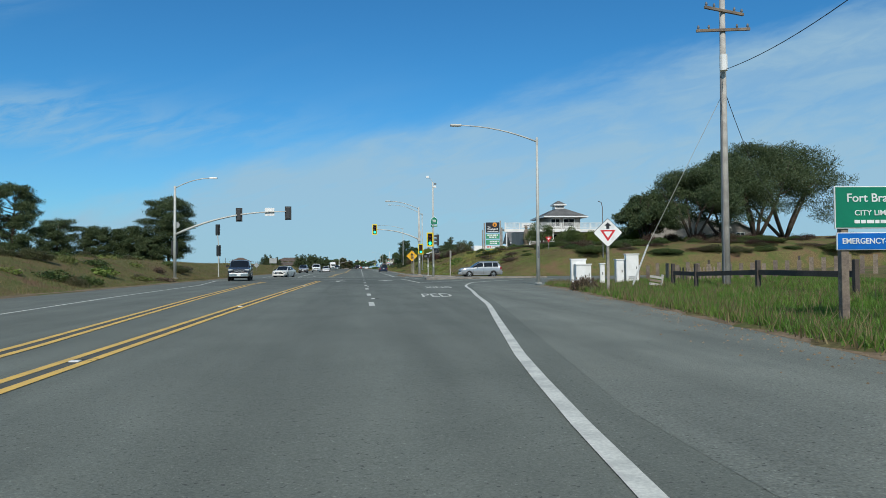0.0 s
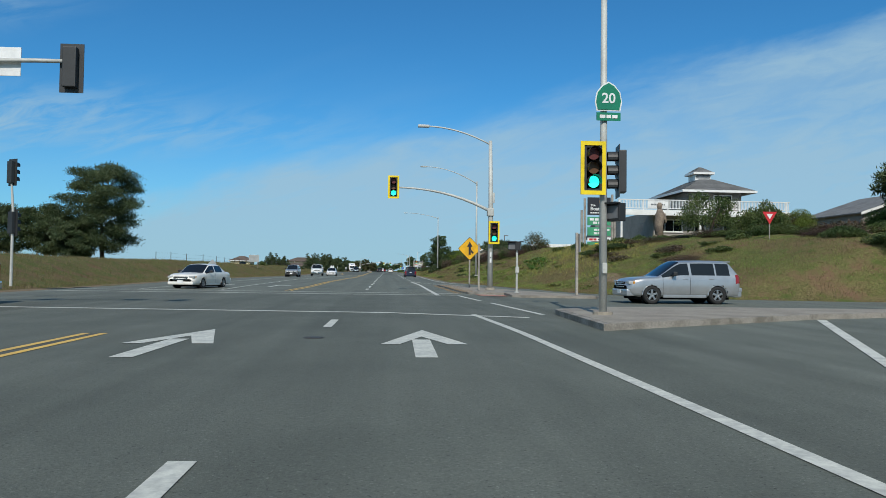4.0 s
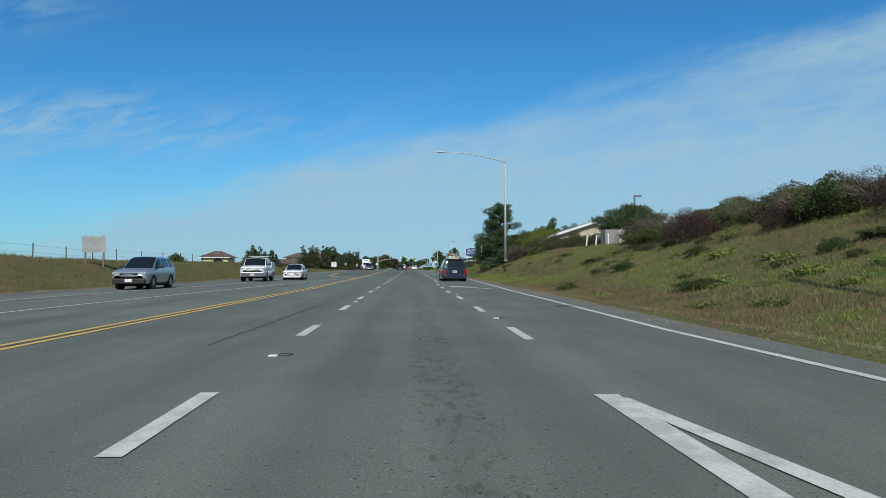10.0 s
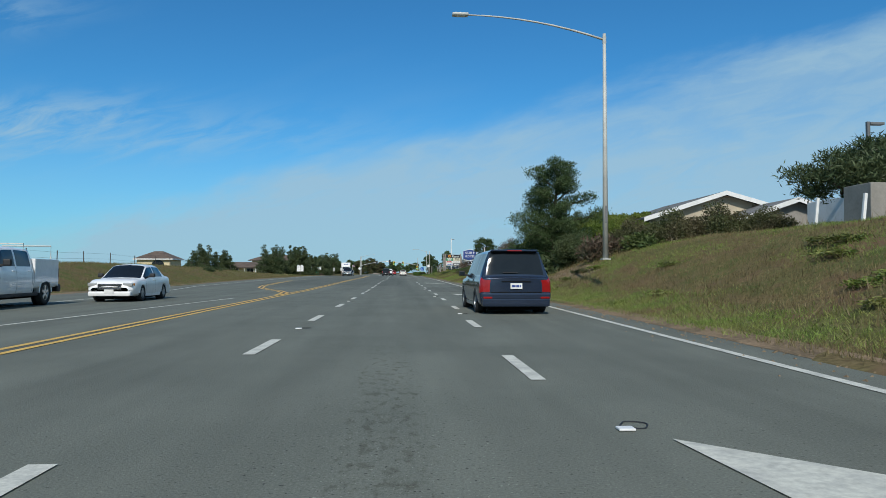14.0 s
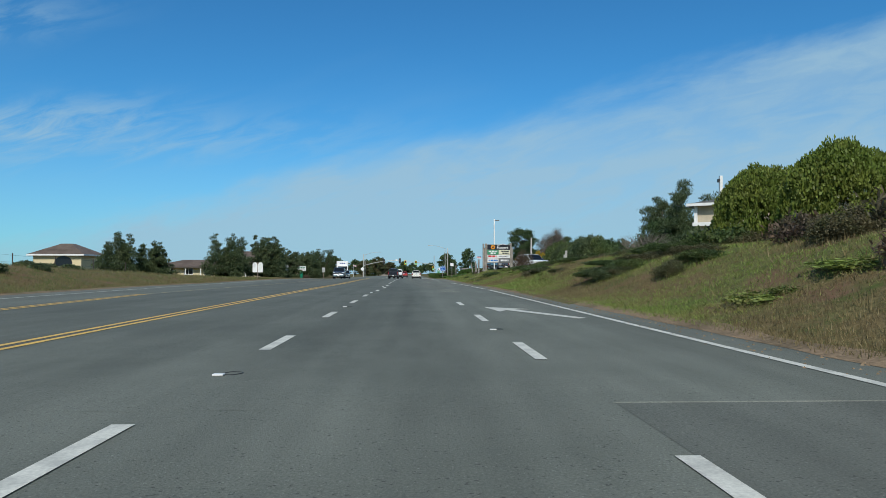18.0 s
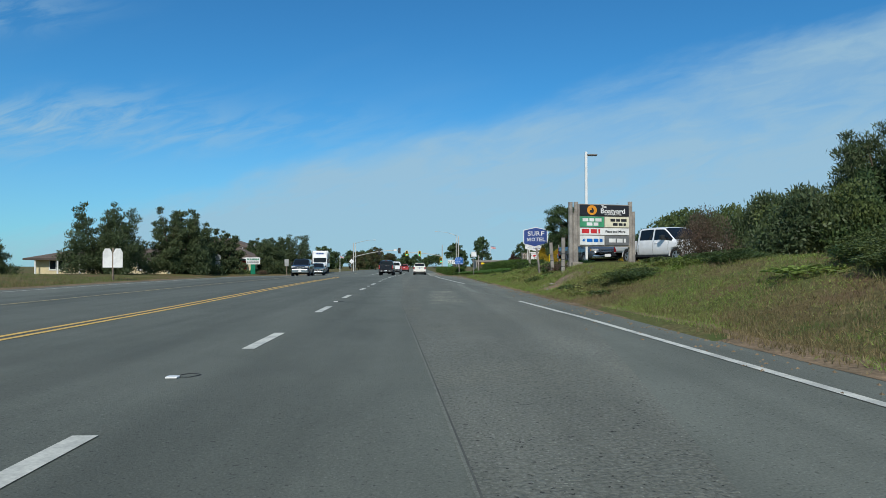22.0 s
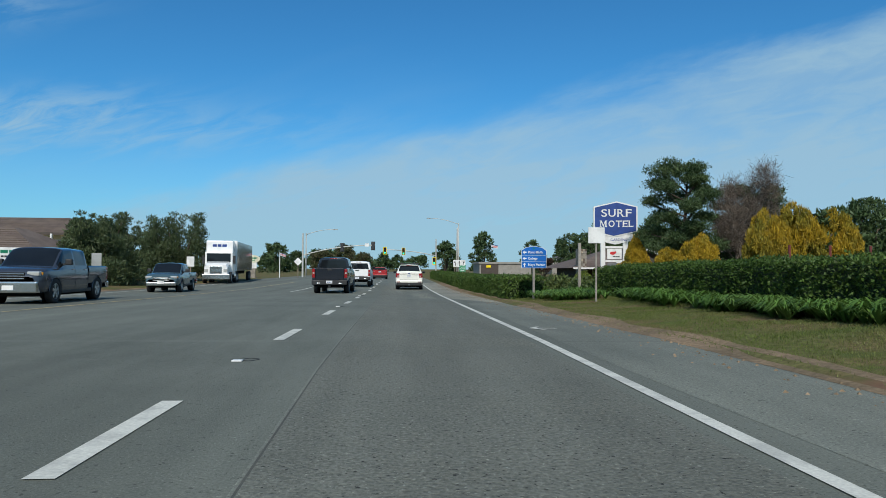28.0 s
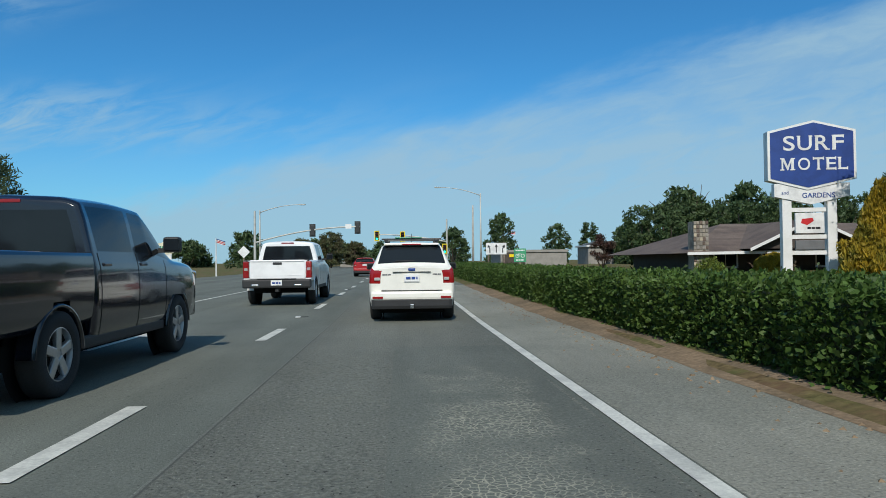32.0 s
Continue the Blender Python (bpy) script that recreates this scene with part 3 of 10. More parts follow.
def land(x, y):
    """Height of the ground beside the road."""
    z0 = road_z(y)
    r, l_ = interp(y, RIGHT_EDGE), interp(y, LEFT_EDGE)
    if x > r:
        d = x - r
        z = z0 + 0.05 + interp(y, BANK_R) * soft(d / interp(y, WIDE_R)) * 1.0
        z += 0.03 * max(0.0, min(d - interp(y, WIDE_R), 60)) * (1.0 if y < 200 else soft((250 - y) / 50))
    elif x < l_:
        d = l_ - x
        z = z0 + 0.03 + interp(y, BANK_L) * soft((d - 0.8) / 7.0)
        z += 0.012 * max(0.0, min(d - 10, 60)) * soft((260 - y) / 60)
    else:
        return z0 - 0.06
    w = min(1.0, (x - r if x > r else l_ - x) / 3.0)
    return z + w * (0.16 * noise.noise((x * 0.25, y * 0.25, 0)) + 0.07 * noise.noise((x * 0.9, y * 0.9, 4)))


def build_ground():
    xs = [-2600, -1200, -600, -300, -180, -120, -90, -70, -55, -45, -38, -32]
    xs += [v * 0.8 for v in range(-36, -12)] + [-9.2, -8, -6, -4, -2, 0, 2, 4, 6] + [7 + 0.5 * v for v in range(0, 40)] + [27 + v for v in range(0, 20)]
    xs += [50, 55, 62, 70, 80, 95, 120, 180, 300, 600, 1200, 2600]
    ys = [-1500, -600, -250, -120, -80, -60, -45] + [-34 + 1.0 * v for v in range(0, 384)] + [352, 360, 370, 385, 400, 430, 470, 520, 600, 800, 1200, 2000, 3600]
    verts = [(x, y, land(x, y)) for y in ys for x in xs]
    n = len(xs)
    faces = [(j * n + i, j * n + i + 1, (j + 1) * n + i + 1, (j + 1) * n + i) for j in range(len(ys) - 1) for i in range(n - 1)]
    ob = raw_mesh("ground", verts, faces, M["ground"], smooth=True)
    return tagged(ob, "rough grassy verge and banks with dry patches", "ground", kind="structure")


def strip(name, left, right, y0, y1, step, lift, mat, label, category, kind="structure", parent=None):
    """A ribbon along the road between two edges given as functions of y."""
    n = max(1, int(round((y1 - y0) / step)))
    verts, faces = [], []
    for i in range(n + 1):
        y = y0 + (y1 - y0) * i / n
        for x in (left(y), right(y)):
            verts.append((x, y, road_z(y) + lift))
    faces = [(2 * i, 2 * i + 1, 2 * i + 3, 2 * i + 2) for i in range(n)]
    ob = raw_mesh(name, verts, faces, mat, parent)
    return tagged(ob, label, category, kind=kind) if label else ob


build_ground()
road = strip("road", lambda y: interp(y, LEFT_EDGE), lambda y: interp(y, RIGHT_EDGE), -60, 600, 1.0, 0.0, M["asphalt"], "grey asphalt highway, lightly worn", "road")
strip("side_road", lambda y: 88, lambda y: 400, 46.6, 70.4, 4.0, 0.0, M["asphalt"], "asphalt side road leading away", "road")


# ---- road markings, markers, kerbs ----
def poly_x(table):
    return lambda y: interp(y, table)


def stripe(name, table, width, mat, label, lift=0.008, step=2.0):
    f_ = poly_x(table)
    return strip(name, lambda y: f_(y) - width / 2, lambda y: f_(y) + width / 2, table[0][0], table[-1][0], step, lift, mat, label, "road marking")


def flat(name, outline, mat, label, lift=0.009, category="road marking", kind="structure"):
    ob = raw_mesh(name, [(x, y, road_z(y) + lift) for x, y in outline], [tuple(range(len(outline)))], mat)
    return tagged(ob, label, category, kind=kind)


DOUBLE = [[(-40, -1.95), (56, -1.95)], [(82.4, -2.3), (92, -2.1), (109, -2.3), (125, -1.9), (144, -1.45), (176.2, -1.85), (212.2, -1.95), (251.2, -1.92), (268.2, -2.12), (288.2, -2.3), (294.2, -2.75)],
          [(-20, -2.6), (5, -3.3), (25, -4.8), (44, -6.0), (54, -6.3)], [(178.2, -2.0), (182.2, -2.3), (186.2, -3.3), (190.2, -4.8), (194.2, -6.0), (200.2, -6.9), (223.2, -8.3)]]
for table in DOUBLE:
    for dx in (-0.15, 0.15):
        stripe("yellow_line", [(a, b + dx) for a, b in table], 0.13, M["yellow_line"], "solid yellow centre line, one of a pair")
    stripe("dark_seal", table, 0.17, M["crack"], "dark sealed strip between yellow lines", lift=0.004)
stripe("faded_yellow_line", [(223.2, -8.3), (242.2, -7.3), (259.2, -6.8), (276.2, -6.5), (308.2, -6.2), (353.2, -6.0)], 0.12, M["faded_yellow"], "faded yellow line beside the turning lane")
for k, table in enumerate(([(-20, 2.5), (-1.8, 2.93), (3.1, 3.48), (9.5, 4.42), (15.3, 5.3), (22, 6.05), (27, 6.7), (34.4, 7.5), (38, 8.1), (41.3, 8.85)],
                           [(76.8, 5.55), (82, 5.6), (100, 5.75), (113.8, 5.5)], [(-20, -6.6), (14, -7.6), (24, -8.3), (44, -9.3), (62.5, -11.8)],
                           [(83, -6.0), (95, -6.5), (118, -6.9), (140, -5.6), (152, -4.7), (174.2, -3.2)], [(83, -10.4), (110, -10.8), (128, -10.5), (156, -8.3), (180.2, -9.2), (198.2, -11.6), (250.2, -12.0), (313.2, -11.3), (353.2, -11.0)],
                           [(105.9, 9.26), (112, 8.6), (119.9, 8.3), (140, 8.35), (173.2, 9.05), (208.2, 8.62), (230.2, 8.38)], [(231.7, 8.33), (245.9, 7.93), (252.5, 7.48)],
                           [(270.2, 7.0), (273.9, 6.74), (288.2, 6.15), (308.2, 6.05), (353.2, 6.05)], [(326.2, -2.3), (338.2, -2.4), (380.2, -2.2)])):
    stripe("edge_line", table, 0.22 if k == 1 else (0.15 if k in (0, 5) else 0.13), M["white_line"], "solid white painted edge line")
# the edge line bends into the side road
flat("edge_line", [(8.75, 41.3), (9.6, 44.0), (11.7, 48.4), (15.0, 53.0), (19.2, 56.9), (19.2, 57.1), (14.9, 53.2), (11.55, 48.6), (9.45, 44.2), (8.6, 41.4)], M["white_line"], "curved white edge line into the side road", lift=0.0085)
flat("edge_line", [(5.45, 113.8), (6.3, 108.6), (7.5, 103.6), (9.0, 98.2), (9.2, 98.2), (7.68, 103.6), (6.48, 108.6), (5.65, 113.6)], M["white_line"], "white line closing the gore", lift=0.0095)
for table in ([(44.9, 5.77), (57, 5.65), (62.1, 5.42)], [(69.2, 6.95), (62.2, 7.34)][::-1], [(71.0, 6.8), (76.6, 6.5)]):
    stripe("edge_line", table, 0.16, M["worn_white"], "worn white guide line through the junction")
flat("edge_line", [(5.8, 44.8), (5.8, 45.1), (14.2, 60.7), (14.4, 60.6)], M["white_line"], "white line at the island's nose", lift=0.0095)
flat("crossing_line", [(-13.0, 64.75), (3.1, 62.45), (6.7, 60.75), (6.7, 61.05), (3.1, 62.77), (-13.0, 65.07)], M["worn_white"], "white crossing line over the highway", lift=0.0105)
for a, b, x0, x1 in ((78.8, 76.9, -13.5, 6.6), (82.2, 79.4, -13.5, 6.8)):
    flat("crossing_line", [(x0, a), (x1, b), (x1, b + 0.32), (x0, a + 0.32)], M["worn_white"], "white crossing line over the highway", lift=0.0105)
for x, y in ((-4.6, 91.2), (-8.8, 92.2)):
    flat("turn_arrow", [(x - 0.15, y - 1), (x + 0.15, y - 1), (x + 0.15, y + 2.2), (x + 0.9, y + 2.6), (x + 0.9, y + 3.4), (x + 0.15, y + 3.0), (x - 0.15, y + 3.2)], M["worn_white"], "white turn arrow in the far lane")
for x, y in ((-0.3, 328.2),):
    flat("lane_arrow", [(x - 0.14, y), (x + 0.14, y), (x + 0.14, y + 2.0), (x + 0.62, y + 1.9), (x, y + 3.7), (x - 0.62, y + 1.9), (x - 0.14, y + 2.0)], M["white_line"], "white straight-ahead arrow on the lane")
for x, y in ((5.82, 147.9), (6.67, 180.5), (6.22, 211.7)):
    flat("merge_arrow", [(x, y), (x + 0.22, y - 2.45), (x + 0.48, y - 1.75), (x + 1.72, y - 5.15), (x + 1.98, y - 4.95), (x + 0.78, y - 1.45), (x + 1.25, y - 1.3)], M["worn_white"], "worn white lane-ends arrow")
for x, y in ((-0.2, 54.3), (3.72, 54.3)):
    flat("lane_arrow", [(x - 0.72, y), (x - 0.42, y), (x - 0.02, y + 1.3), (x + 0.34, y), (x + 0.66, y), (x + 0.06, y + 2.65)], M["worn_white"], "white straight-ahead arrow head on the lane")
    flat("lane_arrow", [(x - 0.24, y - 1.7), (x + 0.06, y - 1.7), (x + 0.1, y + 0.75), (x - 0.2, y + 0.75)], M["worn_white"], "white arrow shaft on the lane")
DASH_L = [16.5, 23.8, 31.6, 39.0, 46.5, 58.7, 86.6, 93.5, 100.4, 107.0, 113.0, 120.3, 127.0, 132.9, 139.3, 146.4, 154.0, 160.6, 167.3, 174, 181.6, 188.2, 194.4, 201.4, 208.2, 215.3, 221.4, 228.9, 235.0, 241.9, 249,
          255.5, 262.3, 269.5, 276.3, 283.1, 290, 297.2, 304, 310.9, 316.9, 322.8, 330.3, 338.1, 345.4, 352.7, 360, 367.3]
DASH_R = [119.5, 126.1, 132.7, 138.8, 144.8, 151.6, 158.6, 165.7, 172.8, 179.9, 186.6, 193.4, 200.2, 206.9, 213.8]
DASH_XL = [(0, 1.88), (100, 1.92), (200, 1.98), (222, 1.97), (235, 2.25), (243, 2.16), (256, 2.0), (330, 2.1)]
DASH_XR = [(119, 5.6), (132, 5.5), (140, 5.36), (150, 5.4), (166, 5.75), (178, 5.85), (200, 5.72), (215, 5.65)]
for group, xs_, centres in (("dashes between the lanes", DASH_XL, DASH_L), ("dashes beside the merging lane", DASH_XR, DASH_R)):
    for y in centres:
        x = interp(y, xs_)
        w = 0.085 if x < 3 else 0.08
        flat("lane_dash", [(x - w, y - 1.08), (x + w, y - 1.08), (x + w, y + 1.08), (x - w, y + 1.08)], M["white_line"] if y > 60 else M["worn_white"], "short white lane dash", lift=0.0085)["group"] = group
marker_bm = bmesh.new()
box(marker_bm, -0.06, -0.05, 0, 0.06, 0.05, 0.018, bevel=0.007)
marker_ob = link_mesh("road_marker", marker_bm, M["sign_white"])
tagged(marker_ob, "small white raised reflector on the asphalt", "road marker", "raised markers between the lanes")
loop_bm = bmesh.new()
lp = [[loop_bm.verts.new((0.11 + q * 0.11 * math.cos(a) + 0.015 * math.sin(3 * a), 0.15 + q * 0.13 * math.sin(a), z_)) for q, z_ in ((0.86, 0.0), (0.93, 0.006), (1.0, 0.0))] for a in (2 * math.pi * k / 22 for k in range(22))]
for a_, b_ in zip(lp, lp[1:] + lp[:1]):
    for k in range(2):
        loop_bm.faces.new((a_[k], a_[k + 1], b_[k + 1], b_[k]))
part("tar_loop", loop_bm, M["black_plastic"], marker_ob, "dark loop of old tar")
spots = [(2.0, (a + b) / 2) for a, b in list(zip(DASH_L, DASH_L[1:]))[::2] if b - a < 9] + [(5.6, (a + b) / 2) for a, b in list(zip(DASH_R, DASH_R[1:]))[::2]]
spots += [(-6.7 + 0.1, y) for y in range(86, 130, 11)] + [(-1.95, y) for y in range(4, 50, 12)]
for i, (x, y) in enumerate(spots):
    m = pose(x, y, road_z(y) + 0.004)
    if i:
        copy_thing(marker_ob, m)
    else:
        marker_ob.matrix_world = m

# lettering on the lane: a slow-down warning read from the car
for words, x0, x1, y0, y1 in (("PED", 3.85, 5.02, 20.9, 23.95), ("XING", 4.95, 6.38, 31.6, 34.4)):
    ob = text_part("lane_lettering", words, 1.0, M["white_line"], None, Matrix.Identity(4), depth=0.0, bold=0.012)
    co = [v.co.copy() for v in ob.data.vertices]
    ax0, ax1 = min(c.x for c in co), max(c.x for c in co)
    az0, az1 = min(c.z for c in co), max(c.z for c in co)
    for v, c in zip(ob.data.vertices, co):
        y = y0 + (y1 - y0) * (c.z - az0) / (az1 - az0)
        x = x0 + (x1 - x0) * (c.x - ax0) / (ax1 - ax0) + (y - y0) * 0.06
        v.co = (x, y, road_z(y) + 0.009)
    tagged(ob, "white painted lane lettering " + words, "road marking", kind="structure")

# worn and patched asphalt
SEAM = [(221, 5.06), (226, 4.98), (233.5, 4.79), (244, 4.3), (252, 3.9), (261, 3.8), (270, 3.5), (282, 3.2), (293, 3.0), (353, 2.9)]
stripe("seam", SEAM, 0.02, M["asphalt_old"], "pale ragged seam between two layers of asphalt", lift=0.0046, step=0.7)
stripe("seam", [(a, b + 0.02) for a, b in SEAM], 0.014, M["crack"], "dark joint beside the asphalt seam", lift=0.0043, step=0.7)
strip("asphalt_patch", lambda y: interp(y, SEAM), lambda y: interp(y, [(234, 5.9), (244, 7.6), (252, 7.9), (262, 7.2), (275, 6.2), (290, 5.92), (353, 5.92)]), 234, 353, 1.0, 0.003, M["asphalt_worn"], "coarse cracked asphalt in the lane", "asphalt patch")
def faded_patch(label, mat, middle, half, y0, y1, lift, columns=8, rim=0.3):
    """A sheet on the road whose fade values fall from one inside to nought at the rim."""
    n = max(6, int((y1 - y0) / 1.5))
    verts, fade = [], []
    for j in range(n + 1):
        y = y0 + (y1 - y0) * j / n
        for i in range(columns + 1):
            u = 2 * i / columns - 1
            verts.append((middle(y) + half * u, y, road_z(y) + lift))
            fade.append(min(1.0, (1 - abs(u)) / rim, (1 - abs(2 * j / n - 1)) / rim))
    c = columns + 1
    ob = raw_mesh("asphalt_patch", verts, [(j * c + i, j * c + i + 1, (j + 1) * c + i + 1, (j + 1) * c + i) for j in range(n) for i in range(columns)], mat)
    ob.data.attributes.new("fade", "FLOAT", "POINT").data.foreach_set("value", fade)
    return tagged(ob, label, "asphalt patch", kind="structure")


stripe("seam", [(254.5, 7.5), (256.2, 7.26), (257.6, 6.95), (259.1, 6.66), (263, 6.64), (267.5, 6.6), (271, 6.85)], 0.24, M["asphalt_old"], "pale worn band where the edge line is gone", lift=0.0048, step=0.7)
# darker, oiled asphalt at the junction and down the middle of the lane
faded_patch("darkened asphalt through the junction", M["asphalt_used"], lambda y: -1.0, 10.5, 40.0, 79.0, 0.0012, 14, 0.2)
faded_patch("dark smooth asphalt in the inner lanes", M["asphalt_used"], lambda y: interp(y, SEAM) - 7.0, 6.9, 196.0, 300.0, 0.0014, 12, 0.14)
faded_patch("oil-spotted middle of the lane", M["asphalt_oily"], lambda y: interp(y, [(86, 3.7), (103, 4.1), (130, 4.05), (180, 3.6)]), 0.75, 86.0, 178.0, 0.0020, 6, 0.6)


def rough_patch(label, mat, cx, cy, rx, ry, seed, lift, n=26):
    pts = []
    for k in range(n):
        a = 2 * math.pi * k / n
        q = 1 + 0.22 * noise.noise((math.cos(a) * 1.7, math.sin(a) * 1.7, seed)) + 0.08 * noise.noise((math.cos(a) * 6, math.sin(a) * 6, seed))
        pts.append((cx + rx * q * math.cos(a), cy + ry * q * math.sin(a)))
    return flat("asphalt_patch", pts, mat, label, lift=lift, category="asphalt patch")


faded_patch("alligator-cracked asphalt with pale joints", M["asphalt_crackle"], lambda y: 5.35, 0.85, 248.5, 263.0, 0.0042, 8, 0.6)
faded_patch("alligator-cracked asphalt with pale joints", M["asphalt_crackle"], lambda y: 6.0, 1.0, 224.5, 233.0, 0.0034, 8, 0.6)
rough_patch("round pale asphalt plug", M["asphalt_pale"], 5.35, 259.0, 0.42, 0.42, 2.2, 0.0052)
strip("asphalt_patch", lambda y: 5.82, lambda y: 8.5, 184.6, 196.2, 0.8, 0.0028, M["asphalt_dark"], "darker rectangular asphalt repair", "asphalt patch")
flat("seam", [(5.8, 196.2), (8.5, 196.2), (8.5, 196.25), (5.8, 196.25)], M["asphalt_pale"], "pale end joint of the asphalt repair", lift=0.004, category="seam")
faded_patch("pale crackled asphalt in the wheel track", M["asphalt_crackle"], lambda y: 5.08, 0.8, 313.0, 328.0, 0.0042, 8, 0.6)
manhole = thing("manhole_cover", "round iron manhole cover in the lane", "manhole", pose(1.87, 55.35, road_z(55.35)))
part("ring", bm_tube([(0, 0, -0.02), (0, 0, 0.006)], 0.18, 24), M["iron"], manhole)
part("lid", bm_tube([(0, 0, 0.0), (0, 0, 0.011)], 0.15, 24), M["iron"], manhole, "ribbed iron lid")
strip("asphalt_shoulder", lambda y: interp(y, [(260.2, 7.6), (278.2, 6.9), (293.2, 6.4), (353.2, 6.35)]), lambda y: interp(y, RIGHT_EDGE) - 0.02, 260.2, 311.0, 2.0, 0.0022, M["asphalt_old"], "pale worn asphalt shoulder", "shoulder")
strip("asphalt_shoulder", lambda y: interp(y, [(311, 7.82), (313, 7.0), (316, 6.14), (354, 6.14)]) + 0.05 * noise.noise((y * 0.8, 3, 1)) * soft((317 - y) / 2), lambda y: interp(y, RIGHT_EDGE) - 0.02, 311.0, 353.2, 0.5, 0.0022, M["asphalt_pale"], "pale dusty asphalt shoulder beside the hedge", "shoulder")
strip("asphalt_shoulder", lambda y: interp(y, [(-40, 2.9), (0, 3.6), (15, 5.6), (30, 7.2), (40, 9.0)]), lambda y: interp(y, RIGHT_EDGE) - 0.02, -40, 39, 1.5, 0.0022, M["asphalt_old"], "pale worn asphalt shoulder", "shoulder")
crack_rng = random.Random(11)
for x0, y0, x1, y1 in ((5.55, 191.5, 5.7, 185.6), (5.7, 185.6, 5.84, 184.7), (5.84, 184.7, 7.1, 184.6), (3.35, 182.4, 4.05, 183.3), (0.8, 118, 1.1, 130), (3.9, 224.5, 3.95, 234), (3.9, 226.8, 3.6, 228.4), (3.0, 103.0, 3.25, 106.0)):
    n = int(abs(y1 - y0) / 0.6) + 6
    pts = [(x0 + (x1 - x0) * i / n + crack_rng.uniform(-0.02, 0.02), y0 + (y1 - y0) * i / n) for i in range(n + 1)]
    flat("crack", [(x - 0.012, y - 0.012) for x, y in pts] + [(x + 0.012, y + 0.012) for x, y in pts[::-1]], M["crack"], "thin dark crack in the asphalt", lift=0.0062, category="crack")
def dirt_edge(label, table, side, y0, y1, step, seed):
    """Loose dirt that feathers from the asphalt out onto the verge."""
    n = int((y1 - y0) / step)
    verts = []
    for i in range(n + 1):
        y = y0 + (y1 - y0) * i / n
        e, w = interp(y, table), 0.6 + 0.35 * noise.noise((y * 0.4, seed, 0))
        verts += [(e - side * (0.12 + 0.1 * noise.noise((y * 0.7, seed, 3))), y, road_z(y) + 0.005), (e + side * 0.06, y, road_z(y) + 0.02), (e + side * w * 0.6, y, land(e + side * w * 0.6, y) + 0.02), (e + side * w, y, land(e + side * w, y) - 0.01)]
    faces = [(4 * i + k, 4 * i + k + 1, 4 * i + k + 5, 4 * i + k + 4) for i in range(n) for k in range(3)]
    return tagged(raw_mesh("dirt_edge", verts, faces, M["dirt"]), label, "dirt", kind="structure")


dirt_edge("bare brown dirt along the asphalt", RIGHT_EDGE, 1, 104, 353, 0.5, 2)
dirt_edge("bare brown dirt along the asphalt", RIGHT_EDGE, 1, -40, 37, 0.5, 7)
dirt_edge("bare dirt along the far shoulder", LEFT_EDGE, -1, -40, 353, 0.8, 4)


def dirt_patch(cx, cy, rx, ry, seed):
    """A bare worn spot on the bank that follows the ground."""
    verts, faces, n, m_ = [(cx, cy, land(cx, cy) + 0.05)], [], 24, 5
    for j in range(1, m_ + 1):
        for k in range(n):
            a = 2 * math.pi * k / n
            q = (1 + 0.3 * noise.noise((math.cos(a) * 1.6, math.sin(a) * 1.6, seed))) * j / m_
            x, y = cx + rx * q * math.cos(a), cy + ry * q * math.sin(a)
            verts.append((x, y, land(x, y) + (0.05 if j < m_ else -0.02)))
    faces = [(0, 1 + k, 1 + (k + 1) % n) for k in range(n)] + [(1 + (j - 1) * n + k, 1 + j * n + k, 1 + j * n + (k + 1) % n, 1 + (j - 1) * n + (k + 1) % n) for j in range(1, m_) for k in range(n)]
    return tagged(raw_mesh("dirt_patch", verts, faces, M["dirt"], smooth=True), "bare worn dirt on the bank", "dirt", kind="structure")


dirt_patch(10.35, 258.6, 0.62, 1.25, 1.0)
dirt_patch(9.3, 257.9, 0.62, 0.5, 5.0)
srng = random.Random(64)
for k in range(16):      # stones washed out of the slope
    x, y, r = 9.0 + 2.4 * srng.random(), 257.2 + 2.4 * srng.random(), srng.uniform(0.04, 0.12)
    bm = bmesh.new()
    bmesh.ops.create_icosphere(bm, subdivisions=1, radius=r)
    for v in bm.verts:
        v.co = (v.co.x * (1 + 0.3 * noise.noise(v.co * 9)), v.co.y * (1 + 0.3 * noise.noise(v.co * 7)), v.co.z * 0.65)
    me = bpy.data.meshes.new("stone")
    bm.to_mesh(me)
    bm.free()
    me.materials.append(M["kerb"])
    ob = new("stone", me)
    ob.matrix_world = pose(x, y, land(x, y) + 0.02, 0, 0, srng.uniform(0, 360))
    tagged(ob, "small grey stone on the bare slope", "stone", "stones on the slope")
dirt_patch(17.5, 88.0, 0.7, 2.6, 2.0)
dirt_patch(13.5, 182.0, 1.0, 4.0, 3.0)


def slab(name, outline, z0, h, mat, label, category, parent=None):
    n = len(outline)
    verts = [(x, y, z0(y)) for x, y in outline] + [(x, y, z0(y) + h) for x, y in outline]
    faces = [tuple(range(n, 2 * n)), tuple(range(n))[::-1]] + [(i, (i + 1) % n, n + (i + 1) % n, n + i) for i in range(n)]
    ob = raw_mesh(name, verts, faces, mat, parent)
    bm_ = bmesh.new()
    bm_.from_mesh(ob.data)
    bmesh.ops.recalc_face_normals(bm_, faces=bm_.faces)
    bm_.to_mesh(ob.data)
    bm_.free()
    return tagged(ob, label, category, kind="structure") if label else ob


